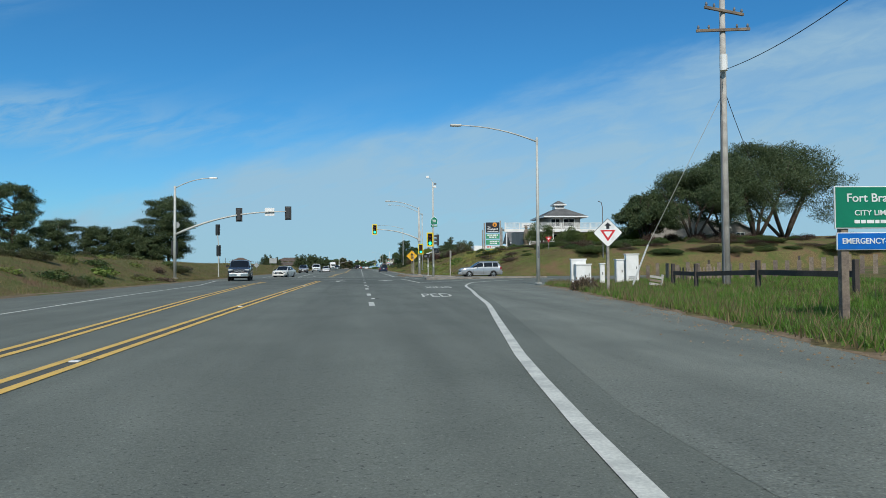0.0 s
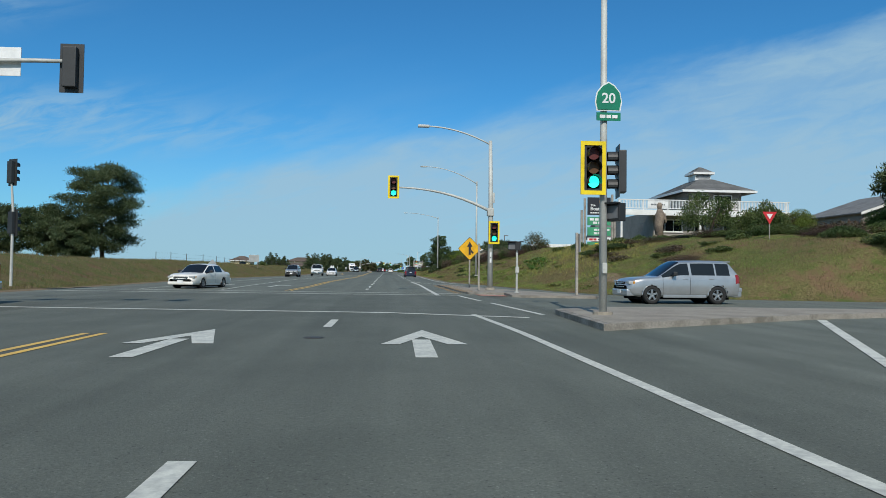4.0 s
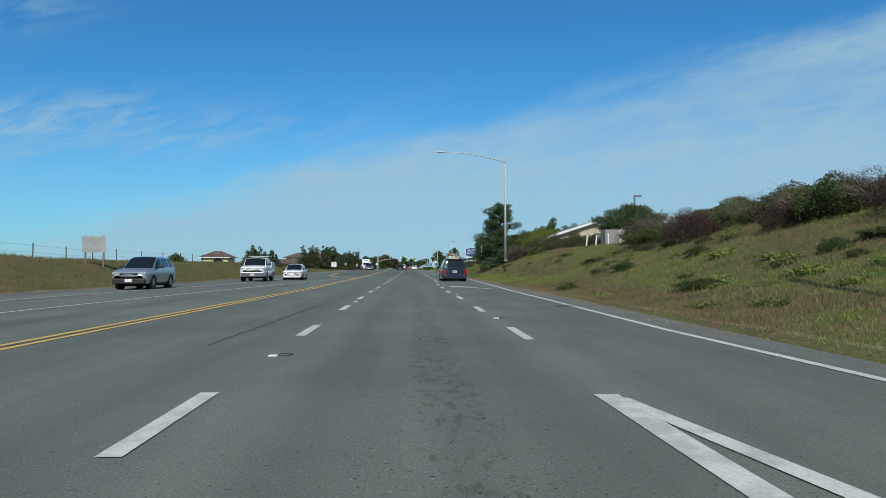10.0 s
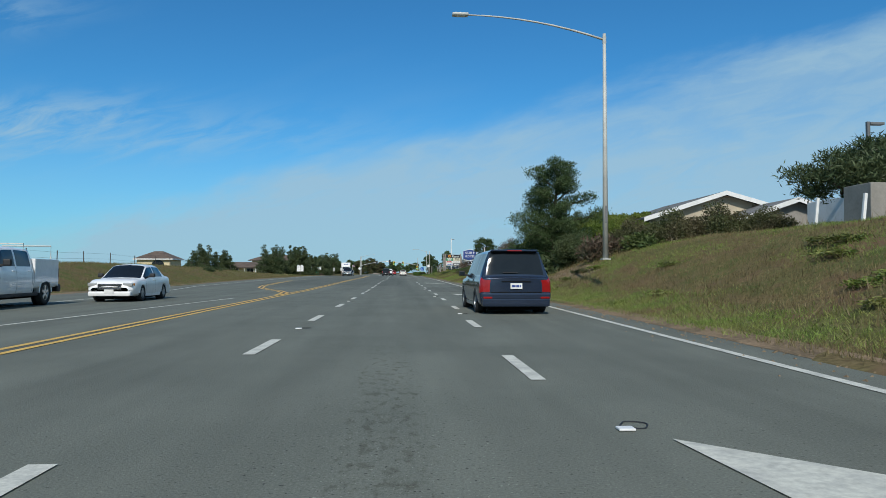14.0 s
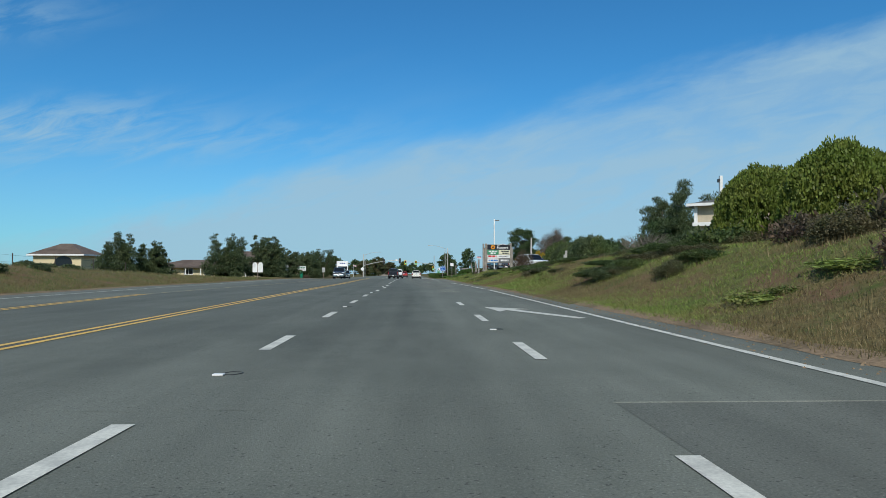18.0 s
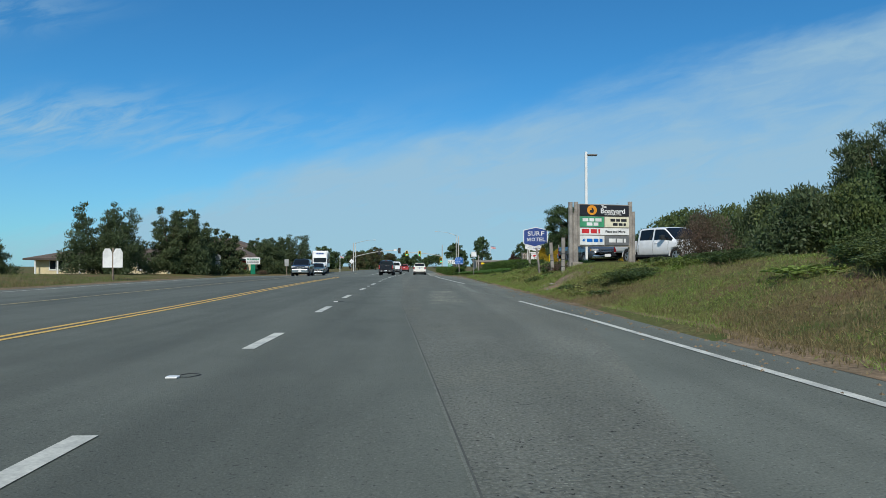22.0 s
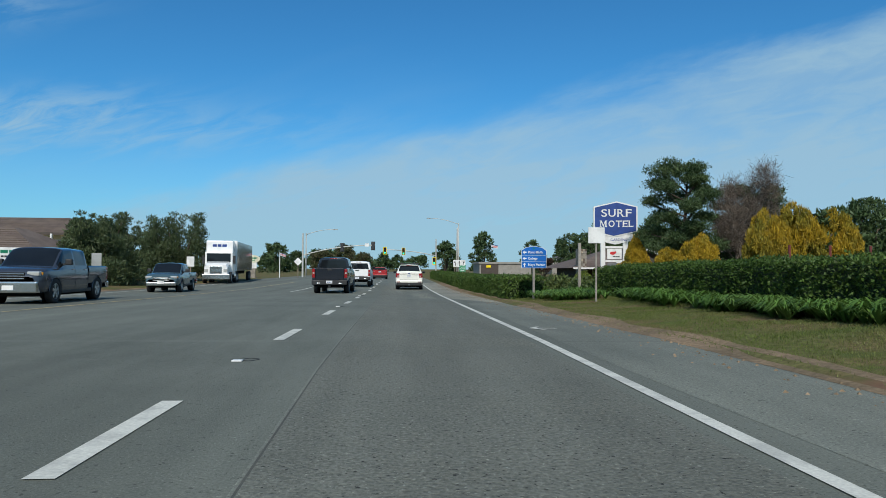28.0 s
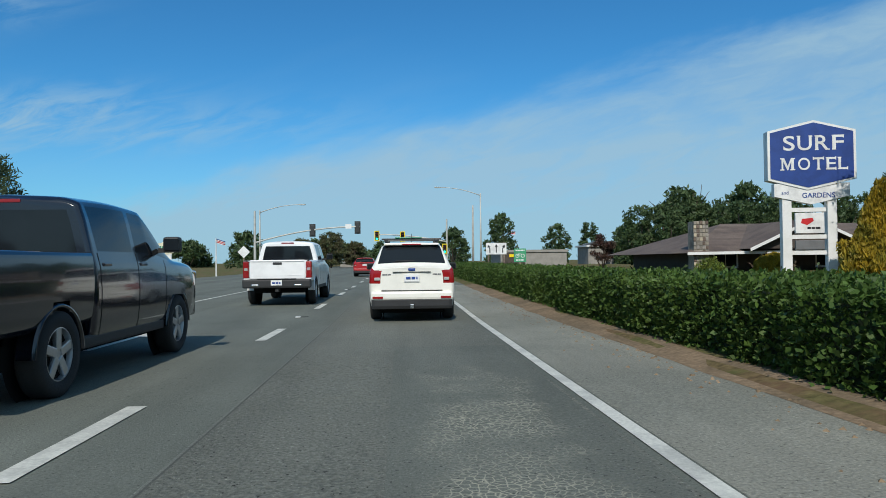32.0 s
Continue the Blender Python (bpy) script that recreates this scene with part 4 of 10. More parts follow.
def inset(outline, d):
    cx, cy = sum(p[0] for p in outline) / len(outline), sum(p[1] for p in outline) / len(outline)
    return [(x + (cx - x) * d / max(math.hypot(cx - x, cy - y), 0.1), y + (cy - y) * d / max(math.hypot(cx - x, cy - y), 0.1)) for x, y in outline]


ISLAND_A = [(6.95, 97.0), (7.05, 92), (7.12, 88.5), (7.2, 82), (7.25, 79.3), (7.8, 78.7), (9.0, 78.3), (8.85, 75.4), (9.4, 74.9), (12.5, 74.4), (12.9, 75.2), (11.6, 80), (10.0, 87), (8.4, 93.5), (7.4, 97.0)]
slab("kerb", ISLAND_A, lambda y: road_z(y) - 0.05, 0.155, M["kerb"], "weathered concrete kerb round the traffic island", "kerb")
slab("pavement", inset(ISLAND_A, 0.22), lambda y: road_z(y), 0.11, M["concrete"], "pale concrete surface of the traffic island", "pavement")
flat("ramp_pad", [(7.5, 78.2), (8.9, 77.9), (8.75, 75.9), (7.6, 76.3)], M["red_pad"], "worn red crossing ramp pad", lift=0.02, category="ramp")
ISLAND_B = [(7.4, 57.0), (9.8, 58.4), (14.2, 60.9), (20, 63.0), (20, 63.8), (13, 64.6), (8.6, 64.0), (7.7, 62.3)]
slab("kerb", ISLAND_B, lambda y: road_z(y) - 0.05, 0.19, M["kerb"], "weathered concrete kerb round the corner island", "kerb")
slab("pavement", inset(ISLAND_B, 0.22), lambda y: road_z(y), 0.145, M["concrete"], "pale concrete surface of the corner island", "pavement")


def litter(label, spots, seed, size=0.05):
    """Crumbled dirt, dry leaves and pebbles, too small to tell apart."""
    r = np.random.default_rng(seed)
    verts, faces = [], []
    for x, y, z in spots(r):
        k = size * r.uniform(0.4, 1.3)
        a = r.uniform(0, 6.28)
        b0 = len(verts)
        verts += [(x + k * math.cos(a + q), y + k * math.sin(a + q), z - 0.004) for q in (0, 2.1, 4.2)] + [(x, y, z + k * 0.6)]
        faces += [(b0, b0 + 1, b0 + 3), (b0 + 1, b0 + 2, b0 + 3), (b0 + 2, b0, b0 + 3)]
    return tagged(raw_mesh("litter", verts, faces, M["dirt"]), label, "litter", kind="stuff")


litter("crumbled dirt and dry leaves along the kerb", lambda r: [(7.0 - abs(r.normal(0, 0.16)) + 0.03 * (88 - y) * 0.1, y, road_z(y) + 0.004) for y in r.uniform(80, 98.5, 700)], 3, 0.028)
litter("dirt and leaves on the island's nose", lambda r: [(7.05 + r.random() ** 2 * 0.9, y, road_z(y) + 0.111) for y in r.uniform(80, 96, 1400)], 4, 0.024)
litter("pebbles and crumbs on the shoulder", lambda r: [(interp(y, RIGHT_EDGE) - abs(r.normal(0, 0.45)), y, road_z(y) + 0.004) for y in r.uniform(110, 345, 3000)], 5, 0.03)
litter("pebbles and crumbs on the wide shoulder", lambda r: [(interp(y, RIGHT_EDGE) - abs(r.normal(0, 0.6)), y, road_z(y) + 0.005) for y in r.uniform(-3, 34, 900)], 6, 0.028)
flat("shoulder_arrow", [(6.38, 298.5), (6.6, 298.1), (6.66, 298.16), (6.53, 298.42), (6.92, 298.42), (6.92, 298.54), (6.53, 298.56), (6.66, 298.86), (6.6, 298.9)], M["worn_white"], "small white arrow mark on the shoulder", lift=0.012)


# ---- poles, signals, signs ----
def curve_pts(p0, p1, n=8):
    """A mast arm that leaves p0 rising and comes in level at p1."""
    p0, p1 = Vector(p0), Vector(p1)
    out = []
    for i in range(n + 1):
        t = i / n
        p = p0.lerp(p1, t)
        p.z = p0.z + (p1.z - p0.z) * (1 - (1 - t) ** 2)
        out.append(p)
    return out


def street_lamp(x, y, z, top, reach, drop=0.9, label="tall galvanised street lamp with a curved arm", lumin=True, slip=0.0):
    s = thing("street_lamp", label, "street lamp", pose(x, y, z), "highway lamps")
    part("base_plate", bm_box(-0.17, -0.17, 0, 0.17, 0.17, 0.05, bevel=0.012), M["steel"], s)
    part("pole", bm_tube([(0, 0, 0.03), (0, 0, top * 0.5), (0, 0, top)], [0.115, 0.09, 0.065], 12), M["steel"], s, smooth=True)
    arm = curve_pts((0, 0, top - 0.25), (reach, slip, top - 0.25 + drop))
    part("arm", bm_tube(arm, [0.05 - 0.02 * i / 8 for i in range(9)], 8), M["steel"], s, smooth=True)
    part("bracket", bm_tube([(0, 0, top - 0.4), (0, 0, top - 0.1)], 0.08, 10), M["steel"], s)
    h = part("lamp_head", bm_box(-0.16, -0.33, -0.05, 0.16, 0.33, 0.06, bevel=0.045, m=Matrix.Translation(arm[-1]) @ pose(0, 0, 0, 0, 0, 90) @ Matrix.Translation((0, 0.25 if reach < 0 else -0.25, 0))), M["steel"], s)
    part("lens", bm_box(-0.1, -0.2, -0.066, 0.1, 0.2, -0.05, m=Matrix.Translation(arm[-1]) @ pose(0, 0, 0, 0, 0, 90) @ Matrix.Translation((0, 0.25 if reach < 0 else -0.25, 0))), M["sign_white"], h)
    part("number_strip", bm_box(-0.04, -0.122, 1.5, 0.04, -0.105, 2.2), M["sign_grey"], s)
    return s


street_lamp(12.0, 35.4, 0.0, 8.65, -4.6)
street_lamp(12.11, 114.1, 0.62, 9.6, -5.2, drop=1.65)
street_lamp(12.33, 171.4, 1.65, 9.3, -5.7, drop=0.9)
street_lamp(13.2, 393.2, 0.1, 8.6, -4.4)
street_lamp(-9.6, 389.2, 0.1, 6.6, 4.0, drop=0.8)

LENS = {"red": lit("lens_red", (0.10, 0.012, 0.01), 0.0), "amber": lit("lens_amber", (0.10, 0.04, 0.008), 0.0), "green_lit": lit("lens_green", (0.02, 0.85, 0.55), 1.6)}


def signal_head(parent, m, yellow=True, lit_green=True, name="signal_head"):
    """Three lenses with visors on a backplate; the face looks to -y."""
    head = part(name, bm_box(-0.17, 0.0, -0.52, 0.17, 0.2, 0.52, bevel=0.02, m=m), M["dark_metal"], parent, "three-lens signal head")
    if yellow:
        b = bmesh.new()
        for a in ((-0.31, -0.03, 0.55, 0.31, 0.0, 0.65), (-0.31, -0.03, -0.65, 0.31, 0.0, -0.55), (-0.31, -0.03, -0.55, -0.22, 0.0, 0.55), (0.22, -0.03, -0.55, 0.31, 0.0, 0.55)):
            box(b, *a, m=m)
        part("yellow_border", b, M["bright_yellow"], head, "bright yellow reflective border")
    part("backplate", bm_box(-0.30, 0.0, -0.64, 0.30, 0.02, 0.64, m=m), M["dark_metal"], head)
    for z, key in ((0.34, "red"), (0.0, "amber"), (-0.34, "green_lit")):
        b = bmesh.new()
        bmesh.ops.create_circle(b, cap_ends=True, segments=20, radius=0.145, matrix=m @ Matrix.Translation((0, -0.045, z)) @ pose(0, 0, 0, 90))
        mat = LENS[key] if (lit_green or key != "green_lit") else M["dark_metal"]
        part("lens", b, mat, head, {"red": "unlit red lens", "amber": "unlit amber lens", "green_lit": "lit green lens" if lit_green else "dark lens"}[key])
        v = bmesh.new()
        n = 10
        ring = [[v.verts.new(m @ Vector((0.16 * math.cos(a), yy, z + 0.16 * math.sin(a)))) for a in (math.pi * (-0.12 + 1.24 * k / n) for k in range(n + 1))] for yy in (0.0, -0.24)]
        for k in range(n):
            v.faces.new((ring[0][k], ring[0][k + 1], ring[1][k + 1], ring[1][k]))
        part("visor", v, M["dark_metal"], head)
    return head


def pedestrian_head(parent, m):
    h = part("pedestrian_head", bm_box(-0.22, -0.1, -0.22, 0.22, 0.14, 0.22, bevel=0.02, m=m), M["black_plastic"], parent, "black pedestrian signal box")
    part("hood", bm_box(-0.24, -0.26, 0.19, 0.24, -0.08, 0.23, m=m), M["black_plastic"], h)
    part("screen", bm_box(-0.17, -0.112, -0.16, 0.17, -0.1, 0.15, m=m), M["sign_grey"], h)
    return h


# far-side signal on the island, with mast arm and lamp
zz = road_z(83) + 0.12
s = thing("traffic_signal", "galvanised signal pole with curved arm and yellow-edged heads", "traffic signal", pose(9.0, 83.3, zz))
part("base", bm_tube([(0, 0, 0), (0, 0, 0.14)], [0.3, 0.26], 14), M["concrete"], s)
part("pole", bm_tube([(0, 0, 0.1), (0, 0, 5), (-0.05, 0, 8.6)], [0.155, 0.135, 0.10], 14), M["steel"], s, smooth=True)
arm = [Vector((-5.45 * t, -0.1, 4.5 + 1.28 * (1 - (1 - t) ** 2.2))) for t in (i / 10 for i in range(11))]
part("mast_arm", bm_tube(arm, [0.095 - 0.005 * i for i in range(11)], 10), M["steel"], s, smooth=True)
part("arm_clamp", bm_box(-0.2, -0.2, 4.25, 0.16, 0.2, 4.7, bevel=0.03), M["steel"], s)
lamp_arm = [Vector((-3.75 * t, 0, 8.35 + 1.0 * (1 - (1 - t) ** 2))) for t in (i / 8 for i in range(9))]
part("lamp_arm", bm_tube(lamp_arm, 0.045, 8), M["steel"], s, smooth=True)
part("lamp_head", bm_box(-4.25, -0.15, 9.28, -3.6, 0.15, 9.42, bevel=0.04), M["steel"], s)
signal_head(s, pose(-5.6, -0.25, 5.78))
signal_head(s, pose(0.15, -0.38, 3.28))
part("camera_box", bm_box(0.08, -0.06, 5.0, 0.22, 0.1, 5.6, bevel=0.02), M["steel"], s)
part("number_strip", bm_box(-0.05, -0.16, 1.55, 0.05, -0.14, 2.15), M["sign_white"], s)
bars("number_bars", -0.03, 0.03, 1.85, 0.05, M["sign_black"], s, y=-0.163)

# near-side signal on the corner island with the route marker
zz = road_z(60) + 0.1
s = thing("traffic_signal", "slim signal pole with green route marker and side-on heads", "traffic signal", pose(8.35, 60.1, zz))
part("base", bm_tube([(0, 0, 0), (0, 0, 0.12)], 0.24, 12), M["concrete"], s)
part("pole", bm_tube([(0, 0, 0.08), (0, 0, 9.0)], [0.10, 0.07], 12), M["steel"], s, smooth=True)
signal_head(s, pose(-0.32, -0.2, 3.6))
signal_head(s, pose(0.35, 0.0, 3.55, 0, 0, -100), yellow=False, lit_green=False)
pedestrian_head(s, pose(0.28, -0.05, 2.55, 0, 0, -60))
b = bmesh.new()
shield = [(-0.27, -0.3), (0.27, -0.3), (0.31, -0.1), (0.27, 0.12), (0.14, 0.28), (0.0, 0.36), (-0.14, 0.28), (-0.27, 0.12), (-0.31, -0.1)]
marker = part("route_marker", bm_prism(shield, 0.02, pose(0.08, -0.14, 5.35)), M["sign_green"], s, "green route shield with white border")
part("border", bm_prism([(x * 1.1, z * 1.1) for x, z in shield], 0.012, pose(0.08, -0.126, 5.35)), M["sign_white"], marker)
text_part("numerals", "20", 0.34, M["sign_white"], marker, pose(0.08, -0.145, 5.32), bold=0.006)
part("plaque", bm_prism([(-0.3, -0.1), (0.3, -0.1), (0.3, 0.1), (-0.3, 0.1)], 0.02, pose(0.08, -0.14, 4.88)), M["sign_green"], s, "small green plaque")
bars("plaque_bars", -0.14, 0.3, 4.88, 0.08, M["sign_white"], s, y=-0.145)
part("camera_arm", bm_tube([(0, 0, 8.9), (-0.15, 0, 9.25), (-0.45, 0, 9.45)], 0.025, 6), M["steel"], s)
part("camera", bm_box(-0.65, -0.12, 9.36, -0.35, 0.12, 9.56, bevel=0.03), M["white_paint"], s, "white traffic camera")
part("detector", bm_box(0.05, -0.1, 8.45, 0.3, 0.1, 8.65, bevel=0.03), M["white_paint"], s)
part("detector", bm_box(0.12, -0.08, 8.75, 0.34, 0.08, 8.9, bevel=0.02), M["sign_grey"], s)
part("call_button", bm_box(-0.06, -0.16, 1.05, 0.06, -0.09, 1.3, bevel=0.01), M["steel"], s, "steel crossing button box")

# signal across the road, seen from behind
zz = 0.1
s = thing("traffic_signal", "galvanised mast-arm signal seen from behind with lamp", "traffic signal", pose(-15.4, 62.0, zz))
part("base", bm_tube([(0, 0, 0), (0, 0, 0.15)], 0.3, 12), M["concrete"], s)
part("pole", bm_tube([(0, 0, 0.1), (0, 0, 8.6)], [0.15, 0.1], 14), M["steel"], s, smooth=True)
arm = [Vector((10.2 * t, 0, 4.1 + 2.15 * (1 - (1 - t) ** 2.3))) for t in (i / 12 for i in range(13))]
part("mast_arm", bm_tube(arm, [0.11 - 0.005 * i for i in range(13)], 10), M["steel"], s, smooth=True)
lamp_arm = [Vector((3.3 * t, 0, 8.4 + 0.95 * (1 - (1 - t) ** 2))) for t in (i / 8 for i in range(9))]
part("lamp_arm", bm_tube(lamp_arm, 0.045, 8), M["steel"], s, smooth=True)
part("lamp_head", bm_box(3.1, -0.15, 9.28, 3.8, 0.15, 9.42, bevel=0.04), M["sign_white"], s)
for x, z in ((5.75, 5.95), (10.25, 6.1)):
    signal_head(s, pose(x, 0.12, z, 0, 0, 180), yellow=False, lit_green=False)
signal_head(s, pose(-0.1, 0.3, 2.9, 0, 0, 180), yellow=False, lit_green=False)
part("street_sign", bm_box(8.1, 0.1, 5.85, 8.98, 0.13, 6.6, bevel=0.01), M["sign_white"], s, "blank white back of a hanging sign")
part("round_sign", bm_tube([(0.1, 0.1, 5.0), (0.1, 0.12, 5.0)], 0.3, 16), M["sign_back"], s)
s = thing("traffic_signal", "short post with two signal heads on the bank", "traffic signal", pose(-14.6, 78.0, 0.5))
part("pole", bm_tube([(0, 0, -0.4), (0, 0, 3.2), (-0.1, 0, 4.5)], [0.07, 0.06, 0.05], 10), M["steel"], s)
signal_head(s, pose(0, 0.1, 2.6, 0, 0, 150), yellow=False, lit_green=False)
signal_head(s, pose(-0.1, 0.1, 5.0, 0, 0, 150), yellow=False, lit_green=False)

# pedestrian posts
for x, y, turn, hgt in ((9.6, 78.2, 70, 2.4), (11.9, 75.4, 10, 2.9)):
    s = thing("signal_post", "short steel post with pedestrian signal box" if hgt < 2.6 else "plain wooden sign post on the island", "signal post", pose(x, y, road_z(y) + 0.13))
    if hgt < 2.6:
        part("pole", bm_tube([(0, 0, 0), (0, 0, hgt - 0.2)], 0.055, 10), M["steel"], s)
        part("foot", bm_tube([(0, 0, 0), (0, 0, 0.05)], 0.13, 10), M["steel"], s)
        pedestrian_head(s, pose(0.08, 0, hgt - 0.05, 0, 0, turn))
        pedestrian_head(s, pose(-0.22, 0.1, hgt - 0.05, 0, 0, -20))
        part("call_button", bm_box(-0.09, -0.13, 1.0, 0.09, -0.05, 1.3, bevel=0.01), M["steel"], s)
    else:
        part("post", bm_box(-0.06, -0.05, 0, 0.06, 0.05, hgt, bevel=0.008), M["grey_wood"], s)
        part("sign_plate", bm_box(0.07, -0.3, 2.0, 0.09, 0.3, 2.85), M["sign_back"], s, "grey sign plate seen edge-on")
s = thing("sign_post", "bare wooden post beside the signal", "post", pose(8.2, 82.2, road_z(82) + 0.13))
part("post", bm_box(-0.05, -0.05, 0, 0.05, 0.05, 2.6, bevel=0.008), M["grey_wood"], s)


def sign_face(parent, outline, m, mat, border, name="face", inset_=0.93, back=True):
    part("backing", bm_prism(outline, 0.012, m), border, parent)
    part(name, bm_prism([(x * inset_, z * inset_) for x, z in outline], 0.006, m @ pose(0, -0.0062, 0)), mat, parent)


def diamond(r):
    k = 0.1 * r
    return [(0, -r), (k, -r + k * 0.7), (r - k * 0.7, -k), (r, 0), (r - k * 0.7, k), (k, r - k * 0.7), (0, r), (-k, r - k * 0.7), (-r + k * 0.7, k), (-r, 0), (-r + k * 0.7, -k), (-k, -r + k * 0.7)]


# merge warning
s = thing("warning_sign", "yellow diamond merging-traffic sign on a wooden post", "road sign", pose(8.46, 88.8, road_z(88) + 0.27, 0, 0, -4))
part("post", bm_box(-0.05, 0.01, -0.16, 0.05, 0.11, 3.0, bevel=0.008), M["grey_wood"], s)
sign_face(s, diamond(0.75), pose(0, 0, 2.38), M["sign_yellow"], M["sign_black"], inset_=0.965)
b = bmesh.new()
prism(b, [(-0.075, -0.4), (0.075, -0.4), (0.075, 0.12), (0.19, 0.12), (0.0, 0.47), (-0.19, 0.12), (-0.075, 0.12)], 0.004, pose(0, -0.011, 2.38))
prism(b, [(0.085, -0.06), (0.085, -0.24), (0.2, -0.34), (0.27, -0.26)], 0.004, pose(0, -0.011, 2.38))
part("arrow", b, M["sign_black"], s, "black arrow with a joining stub")
# yield ahead
s = thing("warning_sign", "white diamond sign with arrow and red-edged triangle", "road sign", pose(11.12, 21.2, land(11.4, 21.2) - 0.13, 0, 0, -8))
part("post", bm_box(-0.05, 0.01, 0, 0.05, 0.11, 2.9, bevel=0.008), M["grey_wood"], s)
sign_face(s, diamond(0.56), pose(0, 0, 2.45), M["sign_white"], M["sign_black"], inset_=0.965)
part("triangle", bm_prism([(0, -0.3), (0.3, 0.14), (-0.3, 0.14)], 0.004, pose(0, -0.011, 2.42)), M["sign_red"], s, "red triangle")
part("triangle_centre", bm_prism([(0, -0.17), (0.17, 0.08), (-0.17, 0.08)], 0.004, pose(0, -0.014, 2.42)), M["sign_white"], s)
part("arrow", bm_prism([(-0.06, 0.18), (0.06, 0.18), (0.06, 0.3), (0.14, 0.3), (0.0, 0.44), (-0.14, 0.3), (-0.06, 0.3)], 0.004, pose(0, -0.011, 2.42)), M["sign_black"], s)
# small yield sign at the side road
s = thing("yield_sign", "small red and white yield sign on a thin post", "road sign", pose(25.8, 83.4, land(25.8, 83.4) - 0.1))
part("post", bm_tube([(0, 0.03, 0), (0, 0.03, 1.9)], 0.03, 8), M["grey_wood"], s)
part("face", bm_prism([(0, -0.5), (0.45, 0.25), (-0.45, 0.25)], 0.012, pose(0, 0, 1.5)), M["sign_red"], s)
part("centre", bm_prism([(0, -0.2), (0.2, 0.12), (-0.2, 0.12)], 0.004, pose(0, -0.006, 1.5)), M["sign_white"], s)
# city limit sign
s = thing("city_limit_sign", "green city limit sign above a blue call-box sign on wooden posts", "road sign", pose(10.05, 6.6, 0, 0, 0, -4))
for x in (0.13, 1.12):
    part("post", bm_box(x, 0.02, -0.25, x + 0.14, 0.14, 2.42, bevel=0.01), M["wood_post"], s)
g = part("green_panel", bm_box(0, -0.012, 1.65, 1.4, 0.018, 2.42, bevel=0.01), M["sign_white"], s, "green panel with white border")
part("green_face", bm_box(0.02, -0.018, 1.67, 1.38, -0.0125, 2.40), M["sign_green"], g)
text_part("place_lettering", "Fort Bragg", 0.215, M["sign_white"], g, pose(0.7, -0.022, 2.2), bold=0.002, stretch=1.05)
text_part("limit_lettering", "CITY LIMIT", 0.135, M["sign_white"], g, pose(0.72, -0.022, 1.93), bold=0.001, stretch=1.1)
bars("small_bars", 0.36, 0.98, 1.775, 0.06, M["sign_white"], g, y=-0.019)
g = part("blue_panel", bm_box(0.03, -0.012, 1.26, 1.4, 0.018, 1.58, bevel=0.01), M["sign_white"], s, "blue emergency sign panel")
part("blue_face", bm_box(0.045, -0.018, 1.275, 1.385, -0.0125, 1.565), M["sign_blue"], g)
text_part("emergency_lettering", "EMERGENCY-CALL", 0.14, M["sign_white"], g, pose(0.71, -0.022, 1.42), bold=0.002)

# cabinets by the verge
for x, y, w, d, h, tone in ((13.80, 32.60, 0.82, 0.55, 1.22, 0), (13.72, 33.20, 0.82, 0.4, 1.48, 0), (15.12, 33.20, 0.25, 0.2, 1.2, 0), (15.82, 32.40, 0.42, 0.5, 1.35, 1), (16.44, 32.20, 0.68, 0.5, 1.58, 0)):
    s = thing("utility_cabinet", "pale grey steel roadside cabinet" if w > 0.5 else "narrow white roadside service pedestal", "cabinet", pose(x, y, land(x, y) - 0.06, 0, 0, -8), "roadside cabinets")
    part("plinth", bm_box(-w / 2 - 0.05, -d / 2 - 0.05, -0.05, w / 2 + 0.05, d / 2 + 0.05, 0.1), M["concrete"], s)
    part("body", bm_box(-w / 2, -d / 2, 0.08, w / 2, d / 2, h, bevel=0.02), M["white_paint"], s)
    part("roof", bm_box(-w / 2 - 0.04, -d / 2 - 0.05, h, w / 2 + 0.04, d / 2 + 0.04, h + 0.06, bevel=0.015), M["white_paint"], s)
    dr = part("door", bm_box(-w / 2 + 0.05, -d / 2 - 0.015, 0.16, w / 2 - 0.05, -d / 2 - 0.001, h - 0.07, bevel=0.006), M["white_paint"], s)
    part("handle", bm_box(w / 2 - 0.14, -d / 2 - 0.04, h * 0.5, w / 2 - 0.1, -d / 2 - 0.016, h * 0.5 + 0.14), M["dark_metal"], dr)
    if w > 0.5:
        for k in range(4):
            part("vent_slat", bm_box(-w / 2 + 0.12, -d / 2 - 0.024, 0.24 + 0.05 * k, w / 2 - 0.12, -d / 2 - 0.0155, 0.265 + 0.05 * k), M["sign_grey"], dr)

